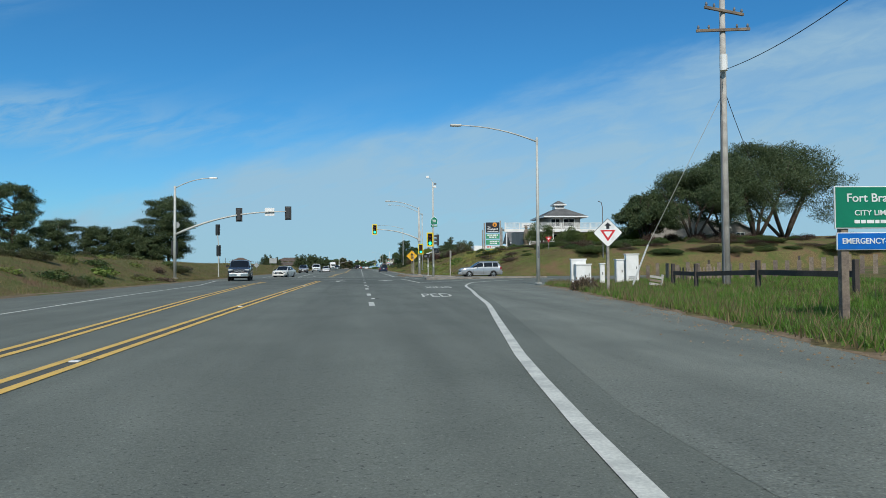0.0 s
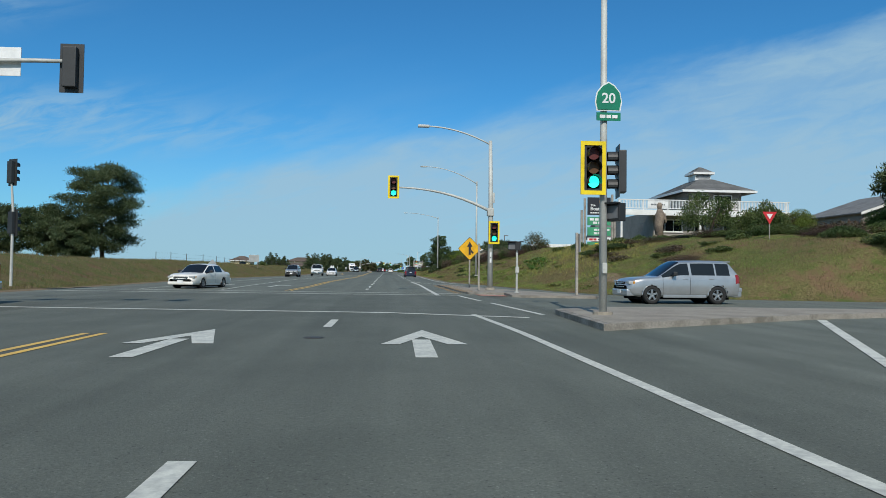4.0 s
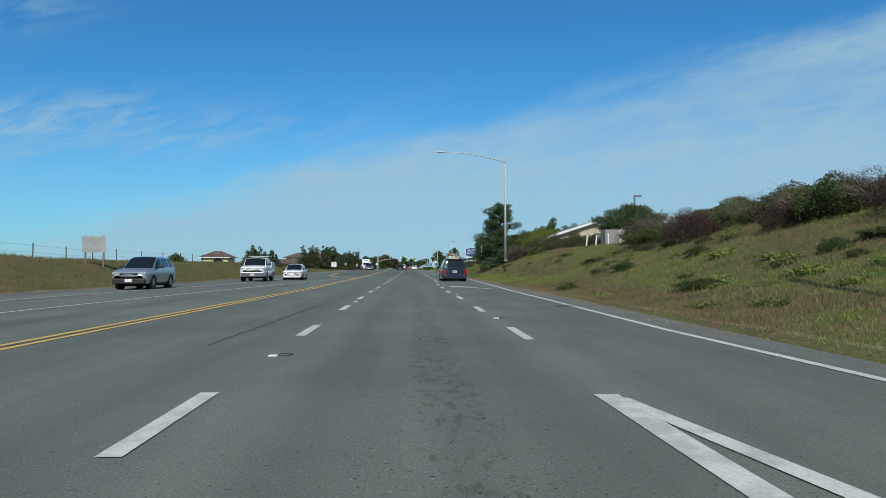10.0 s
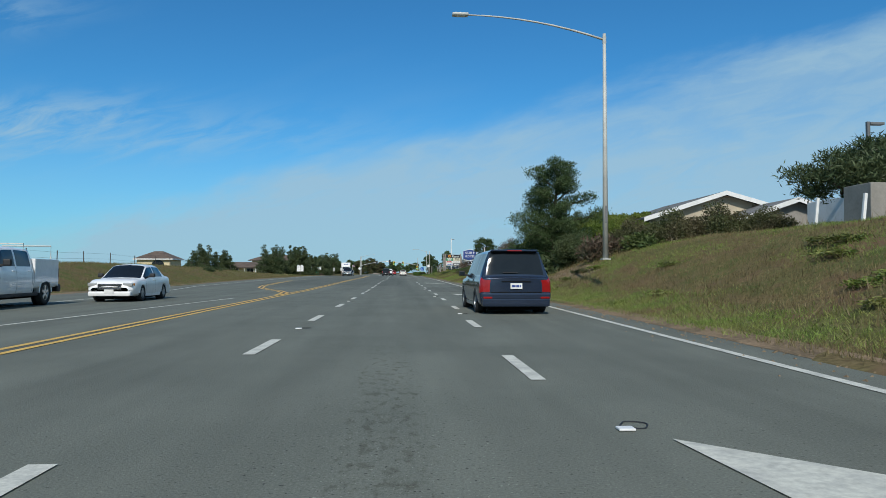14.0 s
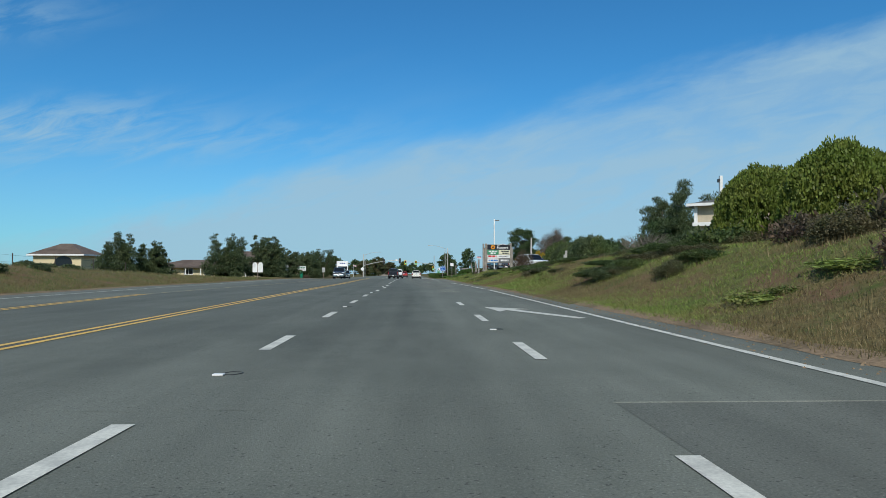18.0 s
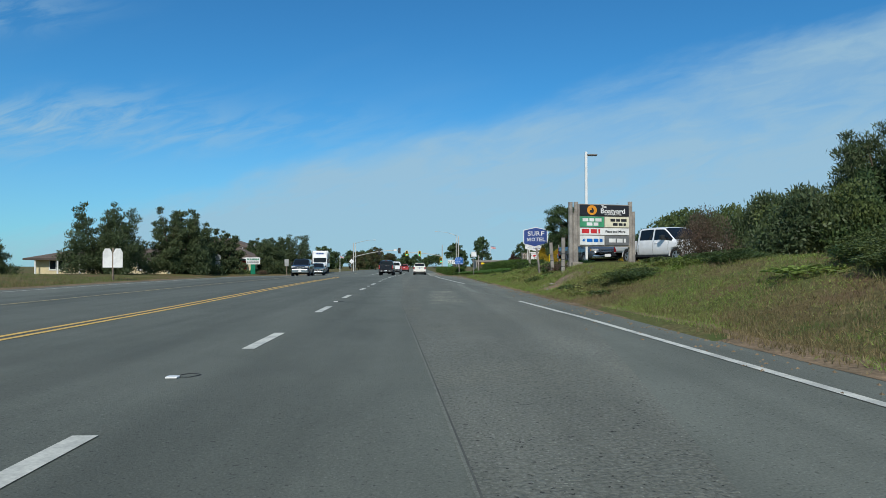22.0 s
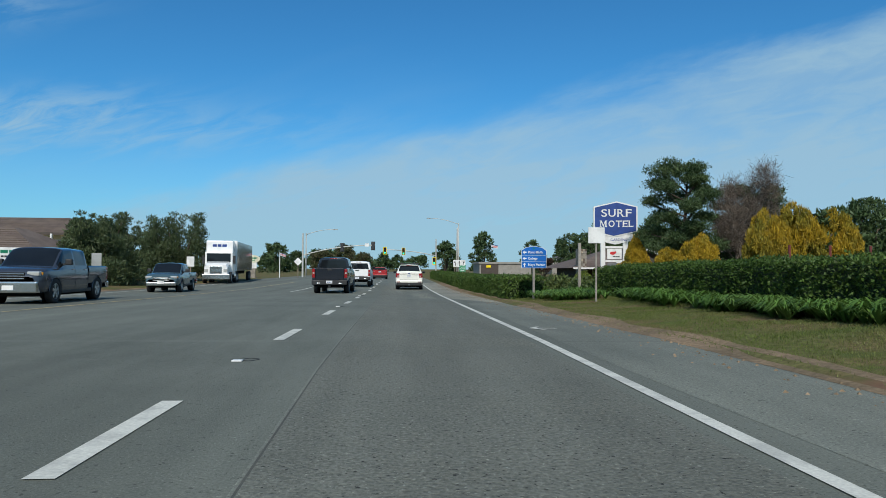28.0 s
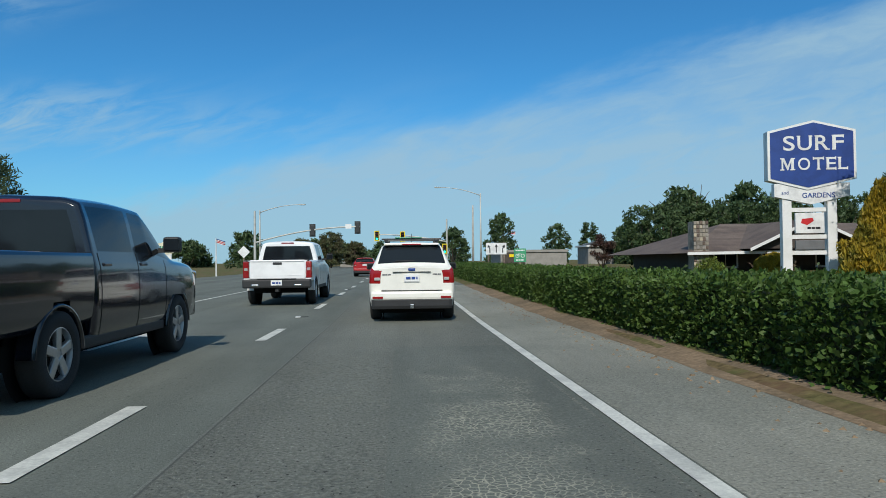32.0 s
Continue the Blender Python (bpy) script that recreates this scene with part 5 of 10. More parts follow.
# wooden utility poles and wires
def utility_pole(x, y, h, arms=True, mat="white_paint"):
    z = land(x, y) - 0.2
    s = thing("utility_pole", "tall weathered utility pole with cross-arms" if arms else "plain weathered wooden pole beside the verge", "utility pole", pose(x, y, z))
    part("pole", bm_tube([(0, 0, 0), (0, 0, h * 0.5), (0.03, 0, h)], [0.18, 0.15, 0.115], 10), M["pale_wood"], s, smooth=True)
    if arms:
        for k, dz in enumerate((0.9, 1.75)):
            part("cross_arm", bm_box(-1.15, -0.2, h - dz - 0.06, 1.15, -0.1, h - dz + 0.06, bevel=0.01, m=pose(0, 0, 0, 0, 0, 18 - 30 * k)), M["wood_post"], s)
            for xx in (-1.05, -0.6, 0.6, 1.05):
                part("insulator", bm_tube([(xx, -0.15, h - dz + 0.06), (xx, -0.15, h - dz + 0.14), (xx, -0.15, h - dz + 0.24)], [0.03, 0.06, 0.03], 8), M["sign_grey"], s).matrix_local = pose(0, 0, 0, 0, 0, 18 - 30 * k)
        part("transformer", bm_tube([(-0.12, -0.3, h - 3.6), (-0.12, -0.3, h - 2.9)], 0.17, 12), M["white_paint"], s)
        part("conduit", bm_tube([(-0.15, -0.1, 0.4), (-0.15, -0.1, h - 3.8)], 0.04, 6), M["sign_grey"], s)
    return s


utility_pole(17.5, 24.0, 13.3)
utility_pole(14.6, 8.9, 9.0, arms=False)
utility_pole(23.2, 303.7, 6.6, arms=False)
utility_pole(15.3, 421.2, 9.4, arms=False)
s = thing("overhead_wire", "thin black service wire sagging between poles", "wire", pose(0, 0, 0))
for p0, p1, sag in (((17.5, 24, 8.9), (34, 46, 5.8), 1.0), ((17.5, 24, 9.6), (14.6, 8.9, 8.6), 0.4)):
    pts = [Vector(p0).lerp(Vector(p1), t / 14) - Vector((0, 0, sag * 4 * (t / 14) * (1 - t / 14))) for t in range(15)]
    part("wire", bm_tube(pts, 0.015, 5), M["black_plastic"], s)
s = thing("stay_wire", "grey guy wire with a pale lower guard", "wire", pose(0, 0, 0))
part("wire", bm_tube([(17.5, 24, 8.6), (14.95, 26.4, land(14.95, 26.4) + 2.0)], 0.012, 5), M["steel"], s)
part("guard", bm_tube([(14.95, 26.4, land(14.95, 26.4) + 2.0), (14.4, 27.1, land(14.4, 27.1) - 0.05)], 0.04, 6), M["white_paint"], s)

# low rail fence and dark plank fence on the verge
s = thing("rail_fence", "dark wooden single-rail fence along the verge", "fence", pose(0, 0, 0))
posts = [(15.6, 13.4), (15.5, 18.2), (15.6, 23.0), (15.7, 25.4)]
for x, y in posts:
    part("post", bm_box(x - 0.07, y - 0.07, land(x, y) - 0.15, x + 0.07, y + 0.07, land(x, y) + 1.05, bevel=0.01), M["dark_wood"], s)
for (x0, y0), (x1, y1) in zip(posts, posts[1:]):
    a, c = Vector((x0, y0, land(x0, y0) + 0.62)), Vector((x1, y1, land(x1, y1) + 0.62))
    part("rail", bm_box(-(c - a).length / 2 + 0.075, -0.03, -0.09, (c - a).length / 2 - 0.075, 0.03, 0.09, m=Matrix.Translation((a + c) / 2) @ (c - a).to_track_quat("X", "Z").to_matrix().to_4x4()), M["dark_wood"], s)
s = thing("plank_fence", "weathered brown plank fence behind the verge", "fence", pose(0, 0, 0))
for k in range(46):
    x, y = 16.8 + 0.42 * k, 33.5 - 0.35 * k
    part("plank", bm_box(-0.1, -0.012, 0, 0.1, 0.012, 1.0 + 0.06 * math.sin(k * 2.3), m=pose(x, y, land(x, y) - 0.08, 0, 0, -40)), M["wood_post"], s)
    if k % 8 == 0:
        part("post", bm_box(-0.05, 0.02, -0.1, 0.05, 0.12, 1.15, m=pose(x, y, land(x, y) - 0.05, 0, 0, -40)), M["dark_wood"], s)


# ---- shopping-centre signs ----
def roundel(parent, m, r):
    """Orange sun disc with a dark bird-like blot."""
    b_ = bmesh.new()
    bmesh.ops.create_circle(b_, cap_ends=True, segments=24, radius=r, matrix=m @ pose(0, 0, 0, 90))
    part("sun_disc", b_, M["orange"], parent, "orange sun disc")
    part("dark_blot", bm_prism([(-0.5 * r, -0.5 * r), (0.25 * r, -0.6 * r), (0.4 * r, -0.1 * r), (0.15 * r, 0.45 * r), (-0.15 * r, 0.5 * r), (0.0, 0.1 * r), (-0.4 * r, 0.0)], 0.004, m @ pose(0, -0.006, 0)), M["sign_black"], parent)


def panel(parent, x0, x1, z0, z1, mat, label="", y=-0.06, name="panel"):
    return part(name, bm_box(x0, y, z0, x1, 0.04, z1, bevel=0.008), mat, parent, label)


z = land(23.4, 109.6)
s = thing("shopping_sign", "tall stacked shopping-centre sign between grey posts", "sign", pose(23.45, 109.6, z - 0.2, 0, 0, -4))
top = 8.4 - z + 0.2
for x, h in ((-1.35, top - 0.15), (-1.65, top - 1.3), (1.3, top + 0.25), (1.55, top - 0.9)):
    part("post", bm_tube([(x, 0.1, 0), (x, 0.1, h)], 0.12, 10), M["grey_wood"], s)
p = panel(s, -1.12, 1.12, top - 1.75, top - 0.05, M["sign_black"], "black header panel with orange disc")
roundel(p, pose(0.35, -0.065, top - 0.42), 0.36)
text_part("header_lettering", "Boatyard", 0.48, M["sign_white"], p, pose(0.02, -0.066, top - 1.16), bold=0.01)
text_part("header_small", "The", 0.3, M["sign_white"], p, pose(-0.6, -0.066, top - 0.82), bold=0.006)
bars("header_bars", -0.85, 0.95, top - 1.55, 0.11, M["sign_white"], p, y=-0.062)
p = panel(s, -1.12, 1.12, top - 2.75, top - 1.95, M["sign_mint"], "green tenant panel with white bars")
bars("tenant_bars", -0.9, 0.9, top - 2.18, 0.24, M["sign_white"], p, y=-0.062)
bars("tenant_bars", -0.6, 0.6, top - 2.52, 0.24, M["sign_white"], p, y=-0.062)
p = panel(s, -1.12, 1.12, top - 3.75, top - 2.95, M["sign_mint"], "green tenant panel with white bars")
bars("tenant_bars", -0.5, 1.0, top - 3.2, 0.2, M["sign_white"], p, y=-0.062)
bars("tenant_bars", -0.5, 0.8, top - 3.52, 0.2, M["sign_white"], p, y=-0.062)
p = panel(s, -1.12, 1.12, top - 4.3, top - 3.95, M["sign_white"], "white tenant panel")
bars("tenant_bars", -0.95, -0.2, top - 4.12, 0.2, M["sign_red"], p, y=-0.062)
bars("tenant_bars", -0.1, 0.95, top - 4.12, 0.12, M["sign_black"], p, y=-0.062)
p = panel(s, -1.12, 1.12, top - 4.75, top - 4.38, M["sign_mint"], "green tenant panel")
bars("tenant_bars", -0.4, 0.9, top - 4.56, 0.2, M["bright_yellow"], p, y=-0.062)

z = land(13, 263.2) - 0.15
s = thing("shopping_sign", "low shopping-centre sign with tenant panels between grey posts", "sign", pose(12.95, 263.2, z, 0, 0, 14) @ Matrix.Diagonal((0.83, 1, 0.74, 1)))
zt = (4.2 - z) / 0.74
for x, h in ((-1.95, zt + 0.1), (-1.72, zt - 0.55), (-1.62, zt + 0.12), (1.72, zt + 0.22), (1.9, zt - 0.4)):
    part("post", bm_tube([(x, 0.15, 0), (x, 0.15, h)], 0.115, 10), M["grey_wood"], s)
part("frame", bm_box(-1.58, -0.02, zt - 2.62, 1.58, 0.2, zt, bevel=0.02), M["grey_wood"], s)
p = panel(s, -1.5, 1.5, zt - 0.72, zt - 0.05, M["sign_black"], "black header panel with orange disc")
roundel(p, pose(-0.78, -0.066, zt - 0.38), 0.3)
text_part("header_lettering", "Boatyard", 0.42, M["sign_white"], p, pose(0.5, -0.066, zt - 0.43), bold=0.01)
text_part("header_small", "The", 0.2, M["sign_white"], p, pose(-0.05, -0.066, zt - 0.16), bold=0.004)
text_part("centre_lettering", "SHOPPING CENTER", 0.12, M["sign_white"], p, pose(0.5, -0.066, zt - 0.64))
p = panel(s, -1.5, -0.03, zt - 1.42, zt - 0.78, M["sign_mint"], "green tenant panel with white bars")
bars("tenant_bars", -1.35, -0.2, zt - 0.98, 0.2, M["sign_white"], p, y=-0.062)
bars("tenant_bars", -1.1, -0.4, zt - 1.24, 0.2, M["sign_white"], p, y=-0.062)
p = panel(s, 0.03, 1.5, zt - 1.42, zt - 0.78, M["sign_cream"], "cream tenant panel with dark bars")
bars("tenant_bars", 0.35, 1.35, zt - 0.98, 0.17, M["sign_black"], p, y=-0.062)
bars("tenant_bars", 0.5, 1.3, zt - 1.24, 0.17, M["sign_black"], p, y=-0.062)
p = panel(s, -1.5, 1.5, zt - 1.9, zt - 1.48, M["sign_white"], "white tenant panel with red and black lettering")
bars("tenant_bars", -1.4, -0.3, zt - 1.68, 0.26, M["sign_red"], p, y=-0.062)
text_part("tenant_lettering", "Pizza and More", 0.2, M["sign_black"], p, pose(0.65, -0.066, zt - 1.69), bold=0.003)
p = panel(s, -1.5, -0.03, zt - 2.52, zt - 1.96, M["sign_white"], "white tenant panel with blue bars")
bars("tenant_bars", -1.1, -0.15, zt - 2.24, 0.2, M["sign_blue"], p, y=-0.062)
part("burst", bm_prism([(0.12 * math.cos(a) * (1 if k % 2 else 0.45), 0.12 * math.sin(a) * (1 if k % 2 else 0.45)) for k, a in enumerate(math.pi * i / 7 for i in range(14))], 0.004, pose(-1.28, -0.066, zt - 2.24)), M["sign_blue"], p)
p = panel(s, 0.03, 1.5, zt - 2.52, zt - 1.96, M["sign_grey"], "grey tenant panel with white bars")
bars("tenant_bars", 0.25, 1.3, zt - 2.24, 0.24, M["sign_white"], p, y=-0.062)
part("footing", bm_box(-2.0, -0.15, 0.0, -1.4, 0.45, 0.28, bevel=0.03), M["concrete"], s)

# white square lamp post behind it
s = thing("parking_lamp", "square white parking-lot lamp post with flat head", "street lamp", pose(12.85, 266.2, land(12.85, 266.2) - 0.1))
part("pole", bm_box(-0.06, -0.06, 0, 0.06, 0.06, 5.7, bevel=0.012), M["white_paint"], s)
part("head", bm_box(0.06, -0.14, 5.5, 0.55, 0.14, 5.58, bevel=0.03), M["sign_grey"], s)
s = thing("parking_lamp", "dark parking-lot lamp post on the hill", "street lamp", pose(25.0, 173.5, land(25, 173.5) - 0.1))
part("pole", bm_box(-0.07, -0.07, 0, 0.07, 0.07, 8.05 - land(25, 173.5), bevel=0.01), M["sign_grey"], s)
part("head", bm_box(0.05, -0.14, 7.9 - land(25, 173.5), 0.7, 0.14, 8.02 - land(25, 173.5), bevel=0.02), M["sign_grey"], s)
s = thing("parking_lamp", "tall slim lamp post with curved top", "street lamp", pose(30.0, 74.8, land(30, 74.8) - 0.1))
part("pole", bm_tube([(0, 0, 0), (0, 0, 8.0 - land(30, 74.8)), (-0.15, 0, 8.6 - land(30, 74.8)), (-0.5, 0, 8.7 - land(30, 74.8))], [0.06, 0.05, 0.05, 0.06], 8), M["sign_grey"], s)
s = thing("parking_lamp", "square white post on the bank", "post", pose(22.87, 232.3, land(22.9, 232.3) - 0.1))
part("pole", bm_box(-0.09, -0.09, 0, 0.09, 0.09, 7.25 - land(22.9, 232.3), bevel=0.012), M["white_paint"], s)
part("camera", bm_box(-0.2, -0.12, 6.85 - land(22.9, 232.3), -0.09, 0.1, 7.05 - land(22.9, 232.3), bevel=0.02), M["dark_metal"], s)

# ---- motel sign ----
zc = road_z(350.2) + 0.05
s = thing("motel_sign", "deep blue motel sign on two white posts", "sign", pose(24.45, 350.6, zc, 0, 0, -10))
for x in (-1.15, 0.95):
    part("post", bm_box(x - 0.22, 0.0, 0, x + 0.22, 0.4, 4.6, bevel=0.02), M["white_paint"], s)
outl = [(-2.05, 4.95), (-0.2, 4.45), (2.05, 4.95), (2.05, 7.35), (0.1, 7.85), (-2.05, 7.35)]
cab = part("cabinet", bm_prism(outl, 0.55, pose(0, -0.1, 0)), M["white_paint"], s, "white cabinet edge")
face = [(x * 0.94 + 0.0, 6.15 + (z_ - 6.15) * 0.93) for x, z_ in outl]
part("blue_face", bm_prism(face, 0.02, pose(0, -0.121, 0)), M["deep_blue"], cab, "deep blue sign face")
SERIFS = {"U": ((0.08, 1), (0.92, 1)), "R": ((0.1, 0), (0.1, 1), (0.93, 0)), "F": ((0.12, 0), (0.12, 1), (0.97, 0.9)), "T": ((0.5, 0), (0.03, 0.93), (0.97, 0.93)), "E": ((0.12, 0), (0.12, 1), (0.97, 0.08), (0.97, 0.92)), "L": ((0.12, 0), (0.12, 1), (0.97, 0.1))}


def serif_word(words, x0, x1, z0, z1, y, mat, parent):
    """Capitals in the built-in font, each set into its own cell and given slab serifs."""
    wide = {"M": 1.3, "O": 1.12, "U": 1.05, "S": 0.85, "T": 1.0, "F": 0.85, "E": 0.88, "L": 0.86}
    total, x = sum(wide.get(c, 1.0) for c in words), x0
    for c in words:
        cell = (x1 - x0) * wide.get(c, 1.0) / total
        if c == "M":       # two slabbed stems and a pointed middle
            shape = [(-0.04, 0), (0.26, 0), (0.26, 0.08), (0.18, 0.1), (0.18, 0.72), (0.47, 0), (0.53, 0), (0.76, 0.72), (0.76, 0.1), (0.68, 0.08), (0.68, 0), (1.04, 0), (1.04, 0.08), (0.95, 0.1), (0.95, 0.9), (1.04, 0.92), (1.04, 1), (0.74, 1), (0.5, 0.36), (0.26, 1), (-0.04, 1), (-0.04, 0.92), (0.06, 0.9), (0.06, 0.1), (-0.04, 0.08)]
            part("letter", bm_prism([(x + a * cell * 0.8, z0 + b_ * (z1 - z0)) for a, b_ in shape], 0.006, pose(0, y - 0.006, 0)), mat, parent)
            x += cell
            continue
        ob_ = text_part("letter", c, 1.0, mat, parent, Matrix.Identity(4), depth=0.006, bold=0.010)
        co = [v.co for v in ob_.data.vertices]
        a0, a1, b0, b1 = min(v.x for v in co), max(v.x for v in co), min(v.z for v in co), max(v.z for v in co)
        w_ = cell * 0.80
        for v in ob_.data.vertices:
            v.co = (x + (v.co.x - a0) / (a1 - a0) * w_, y + v.co.y * 0.5, z0 + (v.co.z - b0) / (b1 - b0) * (z1 - z0))
        for fx, fz in SERIFS.get(c, ()):
            if fz in (0, 1):
                hx, hz, cz = 0.085, 0.028, z0 + 0.028 + (z1 - z0 - 0.056) * fz
            else:
                hx, hz, cz = 0.024, 0.075, z0 + (z1 - z0) * fz
            part("serif", bm_box(x + fx * w_ - hx, y - 0.007, cz - hz, x + fx * w_ + hx, y + 0.003, cz + hz), mat, parent)
        x += cell


serif_word("SURF", -1.32, 1.62, 6.38, 7.1, -0.128, M["sign_white"], cab)
serif_word("MOTEL", -1.45, 1.75, 5.42, 6.02, -0.128, M["sign_white"], cab)
low = part("gardens_panel", bm_prism([(-1.75, 4.15), (0.0, 3.75), (1.75, 4.15), (1.75, 4.78), (-1.75, 4.78)], 0.4, pose(0, -0.06, 0)), M["sign_white"], s, "white shield-shaped lower panel")
text_part("gardens_lettering", "GARDENS", 0.34, M["deep_blue"], low, pose(0.3, -0.068, 4.18), bold=0.004)
text_part("gardens_small", "and", 0.24, M["deep_blue"], low, pose(-1.25, -0.068, 4.32))
p = part("rating_panel", bm_box(-0.75, 0.05, 2.35, 0.6, 0.2, 3.35, bevel=0.02), M["sign_white"], s, "white rating panel with red mark")
part("red_mark", bm_prism([(-0.5, 2.85), (-0.2, 2.75), (0.1, 2.95), (0.05, 3.1), (-0.45, 3.05)], 0.006, pose(0, 0.042, 0)), M["sign_red"], p)
bars("rating_bars", -0.2, 0.4, 2.6, 0.1, M["sign_black"], p, y=0.048)
part("dark_panel", bm_box(-0.75, 0.05, 1.55, 0.6, 0.2, 2.0, bevel=0.02), M["sign_grey"], s, "dark vacancy panel")
part("cross_bar", bm_box(-0.9, 0.1, 2.08, 0.7, 0.25, 2.28), M["white_paint"], s)
part("cross_bar", bm_box(-0.9, 0.1, 1.3, 0.7, 0.25, 1.5), M["white_paint"], s)
part("cross_bar", bm_box(-0.9, 0.1, 3.4, 0.7, 0.25, 3.6), M["white_paint"], s)

# ---- blue direction sign ----
zb = land(9.05, 312.1)
s = thing("direction_sign", "blue arched direction sign on a wooden post", "road sign", pose(9.15, 312.2, zb - 0.02, 0, 0, -4) @ Matrix.Diagonal((0.87, 1, 0.97, 1)))
part("post", bm_box(-0.05, 0.01, -0.05, 0.05, 0.11, 1.3, bevel=0.008), M["grey_wood"], s)
arch = [(-0.56, 1.27), (0.56, 1.27), (0.56, 1.98), (0.35, 2.1), (0.0, 2.15), (-0.35, 2.1), (-0.56, 1.98)]
part("border", bm_prism(arch, 0.012, pose(0, 0, 0)), M["sign_white"], s)
p = part("blue_face", bm_prism([(x * 0.97, 1.71 + (z_ - 1.71) * 0.97) for x, z_ in arch], 0.006, pose(0, -0.0062, 0)), M["sign_blue"], s, "blue sign face with white words and arrows")
for k, (words, up) in enumerate((("Pomo Bluffs", 0), ("College", 0), ("Noyo Harbor", 1))):
    zz = 1.9 - 0.25 * k
    text_part("place_lettering", words, 0.135, M["sign_white"], p, pose(-0.26, -0.012, zz), align="LEFT", bold=0.002)
    ar = [(-0.08, 0), (0.0, 0.07), (0.0, 0.025), (0.09, 0.025), (0.09, -0.025), (0.0, -0.025), (0.0, -0.07)]
    part("arrow", bm_prism([((z_, -x) if up else (x, z_)) for x, z_ in ar], 0.004, pose(-0.42, -0.0105, zz)), M["sign_white"], p)
part("badge", bm_tube([(0, -0.008, 2.06), (0, -0.012, 2.06)], 0.035, 10), M["sign_green"], p)
for zz in (1.775, 1.525):
    part("rule", bm_box(-0.54, -0.0095, zz - 0.004, 0.54, -0.0063, zz + 0.004), M["sign_white"], p)
s = thing("wooden_post", "weathered square wooden post in the shrubs", "post", pose(11.6, 314.7, land(11.6, 314.7)))
part("post", bm_box(-0.06, -0.06, 0, 0.06, 0.06, 2.15, bevel=0.015), M["grey_wood"], s)
s = thing("sign_plate_post", "blank white plate on a slim post", "road sign", pose(10.55, 308.5, land(10.55, 308.5)))
part("post", bm_tube([(0, 0, 0), (0, 0, 2.5)], 0.035, 8), M["grey_wood"], s)
part("plate", bm_box(-0.28, -0.06, 1.98, 0.28, -0.035, 2.52, bevel=0.006), M["sign_white"], s)


# ---- small signs along the road ----
def back_sign(x, y, h, w, hh, label, posts=1, shape="rect", turn=0, mat="sign_back"):
    s_ = thing("road_sign", label, "road sign", pose(x, y, land(x, y) - 0.08, 0, 0, turn))
    for k in range(posts):
        px_ = 0 if posts == 1 else (-w * 0.38 if k == 0 else w * 0.38)
        part("post", bm_box(px_ - 0.05, 0, 0, px_ + 0.05, 0.1, h + (0.05 if posts > 1 else 0.0), bevel=0.008), M["wood_post"], s_)
    if shape == "diamond":
        part("plate", bm_prism(diamond(w / 2), 0.012, pose(0, -0.015, h - w / 2)), M[mat], s_)
    elif shape == "pair":
        for dx in (-0.33, 0.33):
            part("plate", bm_prism([(dx - 0.29, h - 1.25), (dx + 0.29, h - 1.25), (dx + 0.29, h - 0.3), (dx + 0.15, h - 0.05), (dx - 0.15, h - 0.05), (dx - 0.29, h - 0.3)], 0.012, pose(0, -0.015, 0)), M["sign_white"], s_)
    elif shape == "round":
        part("plate", bm_tube([(0, -0.015, h - 0.3), (0, -0.003, h - 0.3)], 0.32, 18), M[mat], s_)
        part("plate", bm_box(-0.25, -0.015, h - 1.2, 0.25, -0.003, h - 0.68), M[mat], s_)
    else:
        part("plate", bm_box(-w / 2, -0.015, h - hh, w / 2, -0.003, h, bevel=0.004), M[mat], s_)
    return s_


back_sign(-17.6, 128.7, 1.6, 0.95, 0.9, "grey back of a diamond sign on a wooden post", shape="diamond", turn=15)
back_sign(-17.9, 156.5, 2.1, 1.6, 1.1, "pale back of a wide sign on two posts", posts=2)
back_sign(-14.8, 276.3, 2.15, 1.3, 1.0, "pair of white shield sign backs on one post", shape="pair", mat="sign_white")
back_sign(-16.7, 306.3, 2.3, 0.6, 1.2, "grey round and square sign backs on a post", shape="round")
back_sign(-13.2, 326.2, 2.2, 0.55, 0.9, "narrow sign back on a wooden post")
back_sign(-12.6, 342.2, 2.3, 0.6, 0.8, "white sign back on a post", mat="sign_white")
back_sign(-9.9, 383.2, 2.9, 1.1, 1.0, "white diamond sign back on a post", shape="diamond", mat="sign_white")
s = back_sign(9.7, 348.4, 1.75, 0.55, 0.6, "small green bicycle route sign", mat="sign_mint")
for dx in (-0.12, 0.12):
    b = bmesh.new()
    ring = [[b.verts.new((dx + q * math.cos(a), -0.019, 1.43 + q * math.sin(a))) for q in (0.062, 0.085)] for a in (2 * math.pi * k / 18 for k in range(18))]
    for a_, b_ in zip(ring, ring[1:] + ring[:1]):
        b.faces.new((a_[0], a_[1], b_[1], b_[0]))
    part("bicycle_wheel", b, M["sign_white"], s)
part("bicycle_frame", bm_tube([(-0.12, -0.019, 1.43), (-0.05, -0.019, 1.53), (0.07, -0.019, 1.53), (0.0, -0.019, 1.43), (-0.05, -0.019, 1.53)], 0.01, 5), M["sign_white"], s)
bars("route_bars", -0.2, 0.2, 1.67, 0.055, M["sign_white"], s, y=-0.016)
bars("route_bars", -0.18, 0.18, 1.24, 0.055, M["sign_white"], s, y=-0.016)
s = back_sign(10.7, 363.2, 2.3, 1.35, 0.75, "white lane-use sign with three black arrows", mat="sign_white", posts=2)
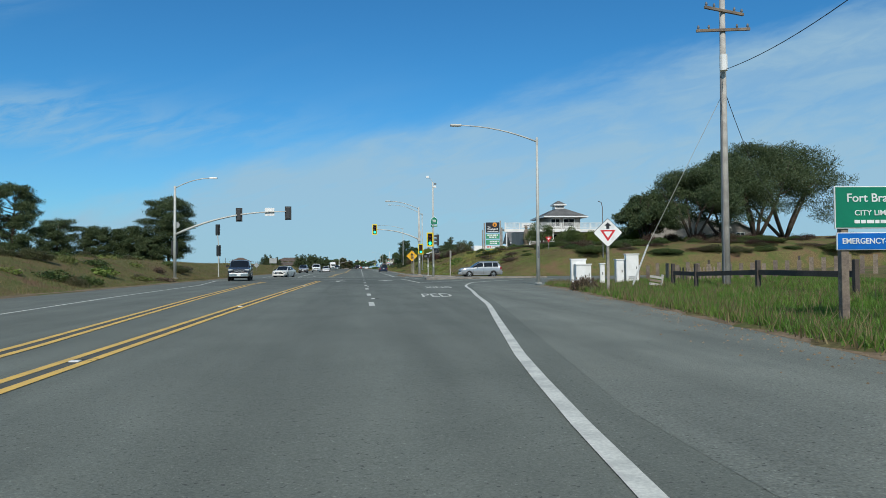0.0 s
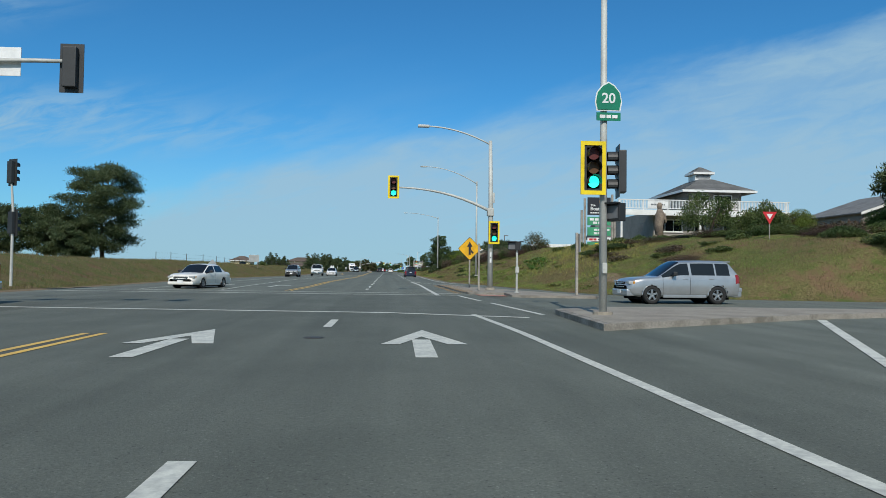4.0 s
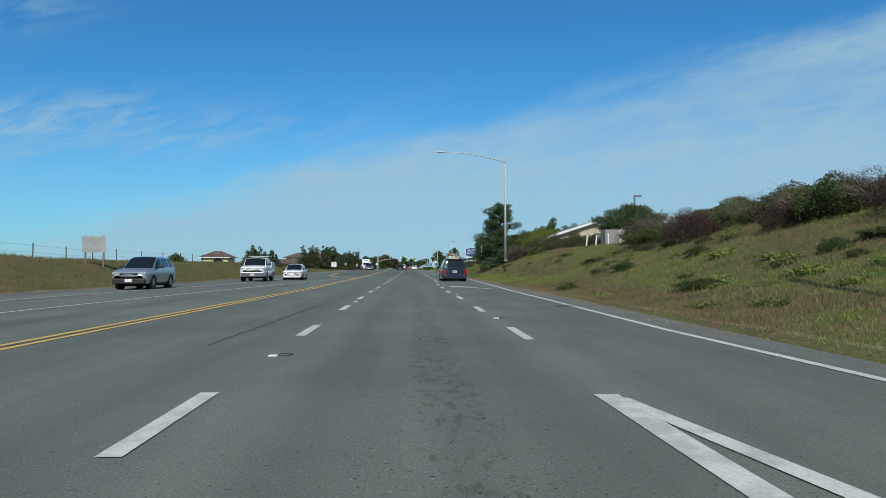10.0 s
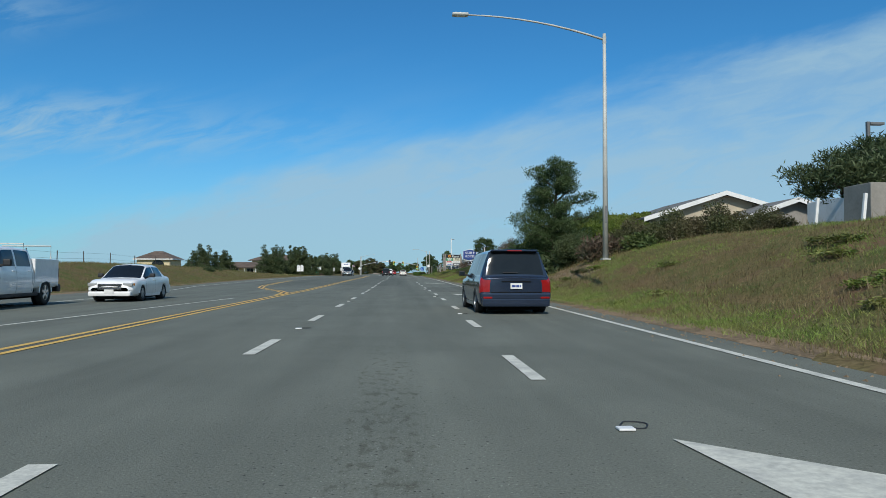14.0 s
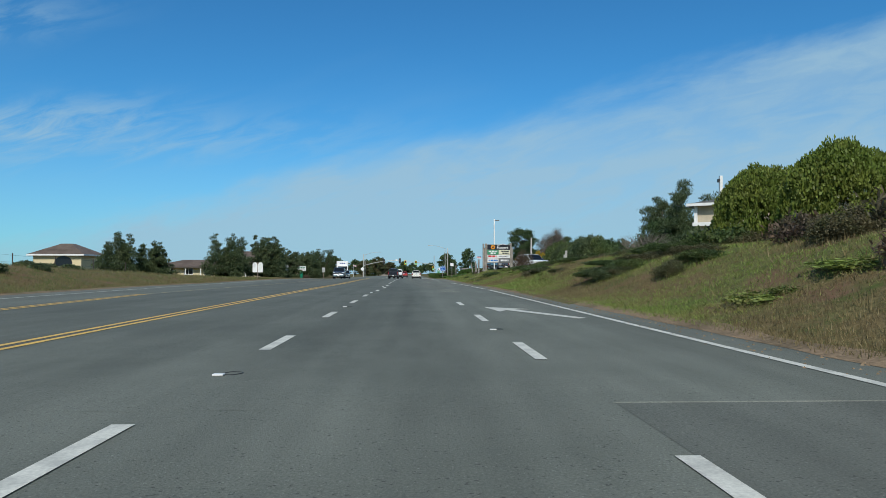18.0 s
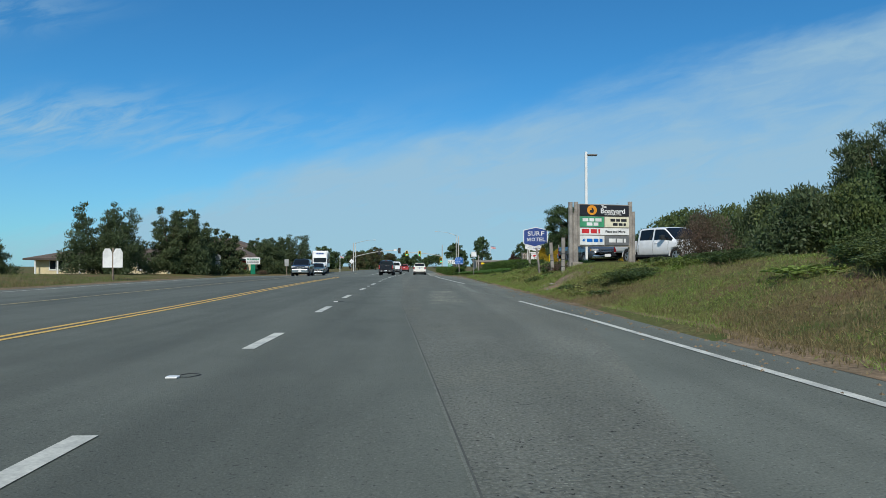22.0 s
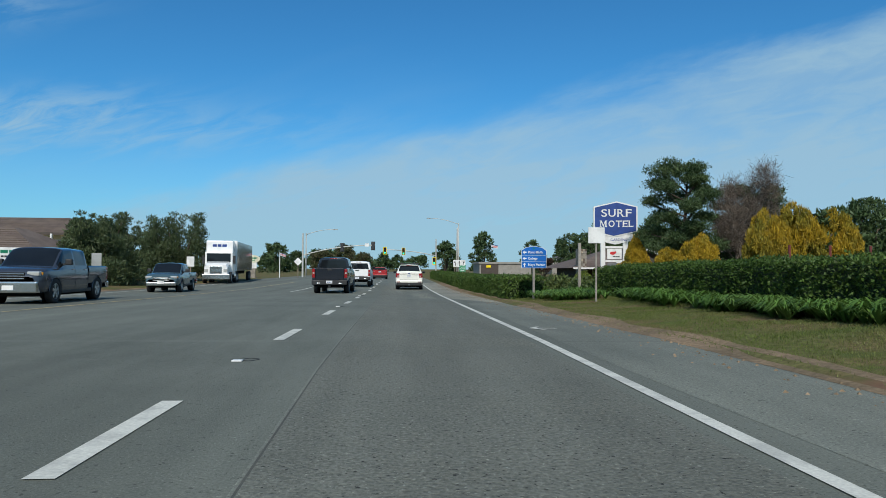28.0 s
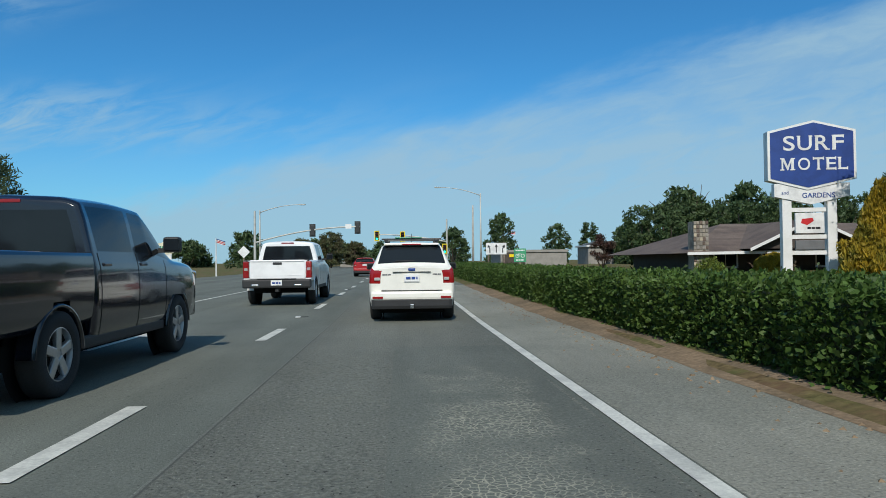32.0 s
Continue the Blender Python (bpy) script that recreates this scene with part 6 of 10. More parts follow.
for dx, lean in ((-0.42, 28), (0.0, 0), (0.42, -28)):
    b = bmesh.new()
    prism(b, [(-0.035, -0.26), (0.035, -0.26), (0.035, 0.0), (-0.035, 0.0)], 0.004, pose(dx, -0.02, 1.92))
    prism(b, [(-0.035, -0.02), (0.035, -0.02), (0.035, 0.12), (0.11, 0.12), (0.0, 0.29), (-0.11, 0.12), (-0.035, 0.12)], 0.004, pose(dx, -0.0195, 1.92, 0, -lean, 0))
    part("arrow", b, M["sign_black"], s, "black lane arrow")
s = thing("motel_board", "white lettered board on a green pedestal", "sign", pose(-17.2, 324.2, land(-17.2, 324.2), 0, 0, 10))
part("pedestal", bm_box(-0.3, -0.15, 0, 0.3, 0.15, 1.3, bevel=0.02), M["sign_green"], s)
part("board", bm_box(-0.9, -0.1, 1.3, 0.9, 0.1, 2.2, bevel=0.02), M["sign_white"], s)
bars("board_bars", -0.75, 0.75, 1.98, 0.16, M["sign_green"], s, y=-0.102)
bars("board_bars", -0.75, 0.75, 1.72, 0.1, M["sign_black"], s, y=-0.102)
bars("board_bars", -0.75, 0.75, 1.5, 0.1, M["sign_black"], s, y=-0.102)
s = thing("oval_sign", "pale yellow oval inn sign on a pedestal", "sign", pose(-14.6, 375.9, land(-14.6, 375.9)))
b = bmesh.new()
bmesh.ops.create_circle(b, cap_ends=True, segments=24, radius=1.0, matrix=Matrix.Diagonal((0.95, 1, 0.5, 1)) @ pose(0, 0, 0, 90))
for v in b.verts:
    v.co += Vector((0, 0, 2.4))
part("oval", b, M["sign_cream"], s)
part("backing", bm_box(-0.5, 0.01, 1.2, 0.5, 0.1, 2.5), M["sign_white"], s)
part("pedestal", bm_box(-0.35, 0.02, 0, 0.35, 0.2, 1.3), M["kerb"], s)
bars("oval_bars", -0.6, 0.6, 2.5, 0.18, M["sign_green"], s, y=-0.01)
bars("oval_bars", -0.3, 0.3, 2.22, 0.12, M["sign_green"], s, y=-0.01)
for x, y, h, tone in ((31.0, 488.2, 8.4, "sign_red"), (-12.4, 383.2, 3.6, "sign_white")):
    s = thing("flagpole", "white flagpole with a striped flag", "flagpole", pose(x, y, land(x, y)))
    part("pole", bm_tube([(0, 0, 0), (0, 0, h)], [0.07, 0.04], 8), M["white_paint"], s)
    v = bmesh.new()
    rows_ = [[v.verts.new((0.05 + 0.16 * i * h / 6, 0.12 * math.sin(i * 0.9), h - 0.1 - j * 0.22 * h / 6 - 0.03 * i)) for i in range(9)] for j in range(4)]
    for r0, r1 in zip(rows_, rows_[1:]):
        for i in range(8):
            v.faces.new((r0[i], r0[i + 1], r1[i + 1], r1[i]))
    part("flag", v, M["sign_white"], s, "white flag cloth")
    for j in range(3):
        q = bmesh.new()
        a = [q.verts.new((0.05 + 0.16 * i * h / 6, 0.12 * math.sin(i * 0.9) - 0.012, h - 0.1 - j * 0.22 * h / 6 - 0.03 * i)) for i in range(9)]
        c = [q.verts.new((0.05 + 0.16 * i * h / 6, 0.12 * math.sin(i * 0.9) - 0.012, h - 0.1 - (j + 0.5) * 0.22 * h / 6 - 0.03 * i)) for i in range(9)]
        for i in range(8):
            q.faces.new((a[i], a[i + 1], c[i + 1], c[i]))
        part("stripe", q, M["sign_red"] if j else M["deep_blue"], s)

# far junction signals
s = thing("traffic_signal", "far mast-arm signal with dark-backed heads", "traffic signal", pose(-10.0, 388.7, road_z(388.2)))
part("pole", bm_tube([(0, 0, 0), (0, 0, 6.4)], [0.14, 0.1], 10), M["steel"], s)
part("mast_arm", bm_tube([(10.4 * t, 0, 3.2 + 1.55 * (1 - (1 - t) ** 2)) for t in (i / 10 for i in range(11))], 0.075, 8), M["steel"], s)
for x, z in ((5.7, 4.5), (10.2, 4.75)):
    signal_head(s, pose(x, 0.1, z - 0.1, 0, 0, 180), yellow=False, lit_green=False)
part("street_sign", bm_box(9.0, -0.1, 4.55, 9.6, -0.07, 5.0), M["sign_white"], s)
s = thing("traffic_signal", "far signal pole with yellow-edged heads", "traffic signal", pose(10.4, 406.2, road_z(406.2)))
part("pole", bm_tube([(0, 0, 0), (0, 0, 6.5)], [0.14, 0.1], 10), M["steel"], s)
part("mast_arm", bm_tube([(-9.0 * t, 0, 3.6 + 1.0 * (1 - (1 - t) ** 2)) for t in (i / 10 for i in range(11))], 0.075, 8), M["steel"], s)
for x, z in ((-8.8, 4.4), (-5.6, 4.3), (-0.3, 2.7)):
    signal_head(s, pose(x, -0.25, z))


# ---- plants ----
def quads_mesh(name, centres, axes_u, axes_v, mat):
    """Many separate quads: centre, half-length axis, half-width axis."""
    n = len(centres)
    co = np.empty((n, 4, 3), np.float32)
    co[:, 0], co[:, 1] = centres - axes_u - axes_v * 0.6, centres - axes_u * 0.1 + axes_v * -1.0
    co[:, 2], co[:, 3] = centres + axes_u, centres - axes_u * 0.1 + axes_v
    me = bpy.data.meshes.new(name)
    me.vertices.add(n * 4)
    me.vertices.foreach_set("co", co.ravel())
    me.loops.add(n * 4)
    me.loops.foreach_set("vertex_index", np.arange(n * 4, dtype=np.int32))
    me.polygons.add(n)
    me.polygons.foreach_set("loop_start", np.arange(0, n * 4, 4, dtype=np.int32))
    me.update(calc_edges=True)
    me.materials.append(mat)
    return me


def unit(v):
    return v / np.maximum(np.linalg.norm(v, axis=1, keepdims=True), 1e-6)


def leaf_mesh(name, blobs, count, length, width, mat, seed, up=0.2, shell=0.55, out=0.6, fray=0.16):
    """Leaves spread through ellipsoid blobs (x, y, z, rx, ry, rz), denser near their skins, pointing outward and up."""
    r = np.random.default_rng(seed)
    b = np.array(blobs, float)
    vol = (b[:, 3] * b[:, 4] * b[:, 5]) ** (2 / 3)
    pick = r.choice(len(b), count, p=vol / vol.sum())
    d = unit(r.normal(size=(count, 3)))
    rad = shell + (1 - shell) * r.random((count, 1)) ** 0.6
    rad *= 1 + fray * r.normal(size=(count, 1))
    c = b[pick, :3] + d * rad * b[pick, 3:]
    u = unit(d * out + r.normal(size=(count, 3)) * 0.7 + np.array([0, 0, up]))
    v = unit(np.cross(u, r.normal(size=(count, 3))))
    s = (0.6 + 0.8 * r.random((count, 1)))
    return quads_mesh(name, c, u * length * 0.5 * s, v * width * 0.5 * s, mat)


def limb(bm_, p0, p1, r0, r1, bend=0.15, seed=0, n=4):
    rr = random.Random(seed)
    p0, p1 = Vector(p0), Vector(p1)
    side = Vector((rr.uniform(-1, 1), rr.uniform(-1, 1), rr.uniform(-0.3, 0.6))) * (p1 - p0).length * bend
    pts = [p0.lerp(p1, i / n) + side * math.sin(math.pi * i / n) for i in range(n + 1)]
    tube(bm_, pts, [r0 + (r1 - r0) * i / n for i in range(n + 1)], 6)


def tree(label, x, y, height, spread, mat, seed, kind="cypress", count=5200, trunk_mat="bark", z=None, leaf=(0.42, 0.13), group="", name="tree", base=None):
    """Trunk, limbs and a crown of leaf clumps; the kind sets the outline."""
    rr = random.Random(seed)
    z = land(x, y) if z is None else z
    s_ = thing(name, label, "tree", pose(x, y, z - 0.1), group)
    tb, blobs = bmesh.new(), []
    H, R = height, spread
    if kind == "cypress":          # leaning, flat-topped, many stems
        for k in range(5):
            a = 2 * math.pi * k / 5 + rr.uniform(-0.4, 0.4)
            tip = Vector((R * 0.55 * math.cos(a), R * 0.55 * math.sin(a), H * rr.uniform(0.55, 0.8)))
            limb(tb, (0.2 * math.cos(a), 0.2 * math.sin(a), 0), tip, 0.035 * H * 0.6, 0.05, 0.12, seed * 7 + k)
            for j in range(3):
                t2 = tip + Vector((rr.uniform(-1, 1) * R * 0.4, rr.uniform(-1, 1) * R * 0.4, rr.uniform(-0.1, 0.2) * H))
                limb(tb, tip * 0.7, t2, 0.07, 0.025, 0.1, seed * 31 + k * 5 + j)
        for k in range(76):
            a, q = rr.uniform(0, 2 * math.pi), math.sqrt(rr.random())
            zz_ = H * (0.95 - 0.36 * q ** 1.8 * rr.uniform(0.8, 1.1) - 0.26 * rr.random() * (0.4 + q))
            w = R * rr.uniform(0.15, 0.30)
            blobs.append((R * 0.86 * q * math.cos(a), R * 0.86 * q * math.sin(a), zz_, w, w, w * rr.uniform(0.42, 0.68)))
    elif kind == "full":           # dense and dark from the ground to a ragged top
        limb(tb, (0, 0, 0), (0.1 * R, 0, H * 0.8), 0.022 * H + 0.05, 0.04, 0.05, seed, 5)
        for k in range(5):
            a = 2 * math.pi * k / 5 + rr.uniform(-0.5, 0.5)
            limb(tb, (0, 0, H * 0.1), (R * 0.6 * math.cos(a), R * 0.6 * math.sin(a), H * rr.uniform(0.4, 0.7)), 0.09, 0.03, 0.12, seed + k)
        for k in range(64):
            t = 0.06 + 0.90 * ((k + rr.random()) / 64)
            prof = math.sqrt(max(0.05, 1 - ((t - 0.36) / 0.66) ** 2))
            a, q = k * 2.4 + rr.uniform(-0.6, 0.6), rr.uniform(0.35, 1.0)
            w = R * rr.uniform(0.16, 0.30) * (1.1 - 0.35 * t)
            blobs.append((R * 0.84 * prof * q * math.cos(a), R * 0.84 * prof * q * math.sin(a), H * t, w, w, w * rr.uniform(0.6, 0.95)))
    elif kind == "pine":           # tiers of tufted boughs with gaps
        limb(tb, (0, 0, 0), (0.1 * R, 0, H * 0.95), 0.03 * H, 0.04, 0.03, seed, 6)
        for k in range(30):
            t = 0.08 + 0.88 * k / 29
            a = k * 2.4 + rr.uniform(-0.5, 0.5)
            w = R * (1.02 - 0.60 * t) * rr.uniform(0.72, 1.12) * (0.86 + 0.2 * math.sin(k * 1.1))
            tip = Vector((w * math.cos(a), w * math.sin(a), H * t + 0.045 * H))
            limb(tb, (0.1 * R * t, 0, H * t * 0.92), tip, 0.07, 0.025, 0.1, seed * 13 + k)
            for j in range(4):
                f_ = 0.3 + 0.235 * j
                bw = R * rr.uniform(0.15, 0.26) * (1.15 - 0.45 * t)
                blobs.append((tip.x * f_ + rr.uniform(-0.15, 0.15), tip.y * f_ + rr.uniform(-0.15, 0.15), H * t * 0.97 + (tip.z - H * t * 0.97) * f_ + rr.uniform(-0.02, 0.04) * H, bw, bw, bw * 0.68))
    elif kind == "spires":         # several pointed leaders over dense low boughs
        for k in range(8):
            a, q = k * 2.4 + rr.uniform(-0.4, 0.4), math.sqrt((k + 0.3) / 8) * 0.66
            x0_, y0_, hh = R * q * math.cos(a), R * q * math.sin(a), H * rr.uniform(0.72, 1.0) * (1.04 - 0.22 * q)
            limb(tb, (x0_ * 0.2, y0_ * 0.2, 0), (x0_, y0_, hh * 0.9), 0.016 * H, 0.02, 0.06, seed + k)
            for j in range(16):
                t = (j + rr.random()) / 16
                w = R * (0.46 * (1 - t) + 0.06)
                b_, d = rr.uniform(0, 6.28), rr.uniform(0.25, 0.85) * w
                bw = R * rr.uniform(0.13, 0.21) * (1.25 - 0.75 * t)
                blobs.append((x0_ + d * math.cos(b_), y0_ + d * math.sin(b_), hh * (0.08 + 0.92 * t), bw * 1.25, bw * 1.25, bw * 0.75))
    elif kind == "layered":        # stacked flat clouds of foliage on bare limbs
        limb(tb, (0, 0, 0), (0.12 * R, 0, H * 0.9), 0.026 * H, 0.05, 0.04, seed, 6)
        for k in range(28):
            t = 0.16 + 0.81 * k / 27
            a = k * 2.4 + rr.uniform(-0.5, 0.5)
            w = R * math.sqrt(max(0.04, 1 - ((t - 0.56) / 0.52) ** 2)) * rr.uniform(0.55, 0.95)
            tip = Vector((w * math.cos(a), w * math.sin(a), H * t))
            limb(tb, (0.1 * R * t, 0, H * t * 0.82), tip, 0.08, 0.03, 0.1, seed * 17 + k)
            for j in range(5):
                bw = R * rr.uniform(0.20, 0.33)
                f_ = rr.uniform(0.45, 1.08)
                blobs.append((tip.x * f_ + rr.uniform(-0.3, 0.3) * bw, tip.y * f_ + rr.uniform(-0.3, 0.3) * bw, tip.z + rr.uniform(-0.22, 0.30) * bw, bw, bw, bw * 0.47))
    elif kind == "round":
        for k in range(4):
            a = 2 * math.pi * k / 4 + rr.uniform(-0.5, 0.5)
            limb(tb, (0, 0, 0), (R * 0.5 * math.cos(a), R * 0.5 * math.sin(a), H * 0.6), 0.09, 0.03, 0.15, seed + k)
        for k in range(18):
            a, q = rr.uniform(0, 2 * math.pi), math.sqrt(rr.random())
            w = R * rr.uniform(0.22, 0.4)
            blobs.append((R * 0.72 * q * math.cos(a), R * 0.72 * q * math.sin(a), max(w * 0.5, H * (0.3 + 0.52 * rr.random() * (1.15 - 0.5 * q))), w, w, w * 0.8))
    else:                          # upright sprays, spiky outline
        for k in range(4):
            a = 2 * math.pi * k / 4 + rr.uniform(-0.5, 0.5)
            limb(tb, (0, 0, 0), (R * 0.4 * math.cos(a), R * 0.4 * math.sin(a), H * 0.7), 0.1, 0.03, 0.12, seed + k)
        for k in range(60):
            a, q = rr.uniform(0, 2 * math.pi), math.sqrt(rr.random())
            w = R * rr.uniform(0.13, 0.26)
            top = H * (0.95 - 0.45 * q * q) * rr.uniform(0.4, 1.0)
            blobs.append((R * 0.82 * q * math.cos(a), R * 0.82 * q * math.sin(a), max(top, w), w * 0.8, w * 0.8, w * 1.25))
    part("trunk", tb, M[trunk_mat], s_, smooth=True)
    up = {"cypress": 0.35, "pine": 0.5, "round": 0.3, "full": 0.45, "layered": 0.5, "spires": 0.9}.get(kind, 0.9)
    me = leaf_mesh("crown", blobs, count, leaf[0], leaf[1], mat, seed, up=up, shell=0.35)
    c = new("crown", me)
    c.parent = s_
    return s_


def bare_tree(label, x, y, height, spread, seed, mat="grey_bark", count=260, name="bare_tree", thick=0.016):
    """A leafless or nearly leafless bush or tree: a fan of thin twigs."""
    rr = random.Random(seed)
    s_ = thing(name, label, "tree", pose(x, y, land(x, y) - 0.1))
    tb = bmesh.new()
    for k in range(5):
        a = 2 * math.pi * k / 5
        limb(tb, (0, 0, 0), (spread * 0.35 * math.cos(a), spread * 0.35 * math.sin(a), height * 0.55), 0.05 + 0.008 * height if thick > 0.008 else 0.016, 0.03 if thick > 0.008 else 0.008, 0.15, seed + k)
    part("trunk", tb, M[mat], s_)
    if height > 5:
        blobs = []
        for k in range(30):
            a, q, t = rr.uniform(0, 6.28), math.sqrt(rr.random()), rr.uniform(0.36, 0.9)
            w = spread * rr.uniform(0.28, 0.42)
            prof = math.sqrt(max(0.08, 1 - ((t - 0.62) / 0.4) ** 2))
            p = Vector((spread * 0.8 * q * prof * math.cos(a), spread * 0.8 * q * prof * math.sin(a), height * t))
            limb(tb_ := bmesh.new(), p * 0.45, p, 0.05, 0.015, 0.12, seed + k)
            part("branch", tb_, M[mat], s_)
            blobs.append((*p, w, w, w))
        c = new("twig_mass", leaf_mesh("twig_mass", blobs, count * 14, 0.6, 0.026, M["twig"], seed, up=0.7, shell=0.1))
        c.parent = s_
        return s_
    tw = bmesh.new()
    for k in range(count):
        a, q = rr.uniform(0, 2 * math.pi), math.sqrt(rr.random())
        p = Vector((spread * 0.55 * q * math.cos(a), spread * 0.55 * q * math.sin(a), height * rr.uniform(0.25, 0.75)))
        d = Vector((p.x, p.y, height * 0.35)).normalized() * height * rr.uniform(0.16, 0.34)
        side = Vector((rr.uniform(-1, 1), rr.uniform(-1, 1), rr.uniform(-0.5, 1))) * 0.12 * height
        tube(tw, [p, p + d * 0.5 + side * 0.3, p + d + side], [thick, thick * 0.7, thick * 0.3], 3, cap=False)
    tagged(part("twig_mass", tw, M[mat], s_), kind="stuff")
    return s_


BUSH_KINDS = {}


def bush_template(key, mat, seed, count=1500, leaf=(0.16, 0.09), lumps=11, flatness=0.75, up=0.3, fray=0.16):
    rr = random.Random(seed)
    blobs = [(0, 0, 0.25, 0.7, 0.7, 0.45)]
    for _ in range(lumps):
        a, q = rr.uniform(0, 2 * math.pi), math.sqrt(rr.random())
        w = rr.uniform(0.22, 0.42)
        blobs.append((0.75 * q * math.cos(a), 0.75 * q * math.sin(a), flatness * (0.72 - 0.5 * q * q) * rr.uniform(0.6, 1.15), w, w, w * 0.8))
    BUSH_KINDS[key] = leaf_mesh("bush_leaves", blobs, count, leaf[0], leaf[1], mat, seed, up=up, shell=0.5, fray=fray)


def dome_template(key, mat, seed, count, leaf, ragged=0.04):
    """A clipped dome: many small lumps over a smooth cap, so that it reads as cauliflower-like masses."""
    rr = random.Random(seed)
    blobs = []
    for k in range(90):
        a, q = k * 2.39996, math.sqrt((k + 0.5) / 90)
        w = rr.uniform(0.14, 0.22)
        blobs.append((0.86 * q * math.cos(a), 0.86 * q * math.sin(a), 0.28 + 0.54 * math.sqrt(max(0.0, 1 - q * q)) + rr.uniform(-ragged, ragged), w, w, w * 0.8))
    for k in range(26):
        a = k * 2 * math.pi / 26
        blobs.append((0.88 * math.cos(a), 0.88 * math.sin(a), rr.uniform(0.12, 0.3), 0.16, 0.16, 0.14))
    BUSH_KINDS[key] = leaf_mesh("bush_leaves", blobs, count, leaf[0], leaf[1], mat, seed, up=0.3, shell=0.6, out=1.0, fray=0.05)


dome_template("dome", M["bright_leaf"], 71, 46000, (0.042, 0.030))
dome_template("gold_dome", M["gold_leaf"], 72, 40000, (0.085, 0.026), ragged=0.26)
def cone_template(key, mat, seed, count, leaf):
    """A feathery cone: tiers of drooping sprays that narrow to a point."""
    rr = random.Random(seed)
    blobs = []
    for k in range(120):
        t = (k + rr.random()) / 120
        a, q = k * 2.39996, (1.0 - 0.93 * t) * rr.uniform(0.55, 0.92) * (1 + 0.12 * math.sin(3 * k))
        w = 0.07 + 0.15 * (1 - t)
        blobs.append((q * math.cos(a), q * math.sin(a), 0.08 + 0.88 * t, w, w, w * 0.42))
    BUSH_KINDS[key] = leaf_mesh("bush_leaves", blobs, count, leaf[0], leaf[1], mat, seed, up=0.3, shell=0.5, out=1.0, fray=0.08)


cone_template("gold_cone", M["gold_leaf"], 73, 30000, (0.075, 0.026))
bush_template("olive", M["olive_leaf"], 12, count=14000, leaf=(0.05, 0.03), lumps=26, flatness=0.9, fray=0.07)
bush_template("green", M["bush_leaf"], 1, leaf=(0.15, 0.08))
bush_template("green2", M["bush_leaf"], 2, leaf=(0.13, 0.075))
bush_template("bright", M["bright_leaf"], 3, count=1900, leaf=(0.11, 0.075))
bush_template("brown", M["brown_leaf"], 4, leaf=(0.16, 0.045), count=1500, up=0.6)
bush_template("red", M["red_leaf"], 5, leaf=(0.12, 0.06), count=1300)
bush_template("cypress", M["cypress_leaf"], 7, leaf=(0.2, 0.07), count=1900, up=0.6)
bush_template("verge_weed", M["verge_leaf"], 9, leaf=(0.15, 0.11), count=520, flatness=0.5, up=0.2)
bush_template("weed", M["grass_green"], 8, leaf=(0.24, 0.06), count=700, flatness=0.5, up=0.9)


for key_, mat_, n_, leaf_, up_ in (("bright_big", "bright_leaf", 42000, (0.028, 0.026), 0.2), ("green_big", "bush_leaf", 20000, (0.048, 0.034), 0.3), ("green2_big", "bush_leaf", 20000, (0.046, 0.034), 0.3), ("brown_big", "brown_leaf", 12000, (0.048, 0.014), 0.5),
                                ("red_big", "red_leaf", 12000, (0.036, 0.02), 0.4), ("cypress_big", "cypress_leaf", 18000, (0.055, 0.024), 0.4)):
    bush_template(key_, M[mat_], len(BUSH_KINDS) + 40, count=n_, leaf=leaf_, lumps=26, flatness=1.0, up=up_, fray=0.06)


def bush(key, x, y, r, h, label, rng_, name="bush", group="", sink=0.12):
    ob = new(name, BUSH_KINDS[key + "_big" if max(r, h) > 1.9 and key + "_big" in BUSH_KINDS else key])
    ob.matrix_world = Matrix.LocRotScale((x, y, land(x, y) - sink), Euler((0, 0, rng_.uniform(0, 6.28))), (r, r * rng_.uniform(0.85, 1.15), h))
    return tagged(ob, label, "bush", group, "stuff" if name in ("weed_clump", "ground_cover") else "")


rng = random.Random(21)
# right bank by the junction: brown and green scrub
for k in range(34):
    x, y = rng.uniform(30, 58), rng.uniform(82, 104)
    if x > 44 or rng.random() < 0.7:
        bush(rng.choice(["brown", "brown", "green", "red"]), x, y, rng.uniform(1.2, 2.2), rng.uniform(1.0, 1.9), "scrubby brown and green bush on the bank", rng, group="scrub on the bank")
for x, y, r, h, key in ((32.8, 97, 2.3, 3.2, "green2"), (36.0, 98, 2.4, 2.3, "bright"), (26.5, 107, 1.0, 1.0, "green"), (28.3, 107.4, 1.1, 1.1, "green2"), (21.5, 109, 1.0, 0.9, "green"), (24.5, 106.5, 1.2, 0.8, "green"), (20.2, 112, 0.9, 0.7, "green2"), (33.5, 103, 1.3, 1.2, "brown"), (38, 100, 1.5, 1.3, "red"), (42, 99, 1.7, 1.4, "brown")):
    bush(key, x, y, r, h, "rounded garden shrub below the timber building", rng)
tree("small rounded olive-brown tree before the timber building", 28.0, 96.0, 3.9, 2.7, M["bush_leaf"], 8, "round", 7000, leaf=(0.16, 0.07))
tree("small airy olive-green tree at the top of the bank", 20.9, 127.5, 2.7, 2.1, M["olive_leaf"], 5, "round", 3600, leaf=(0.12, 0.05))
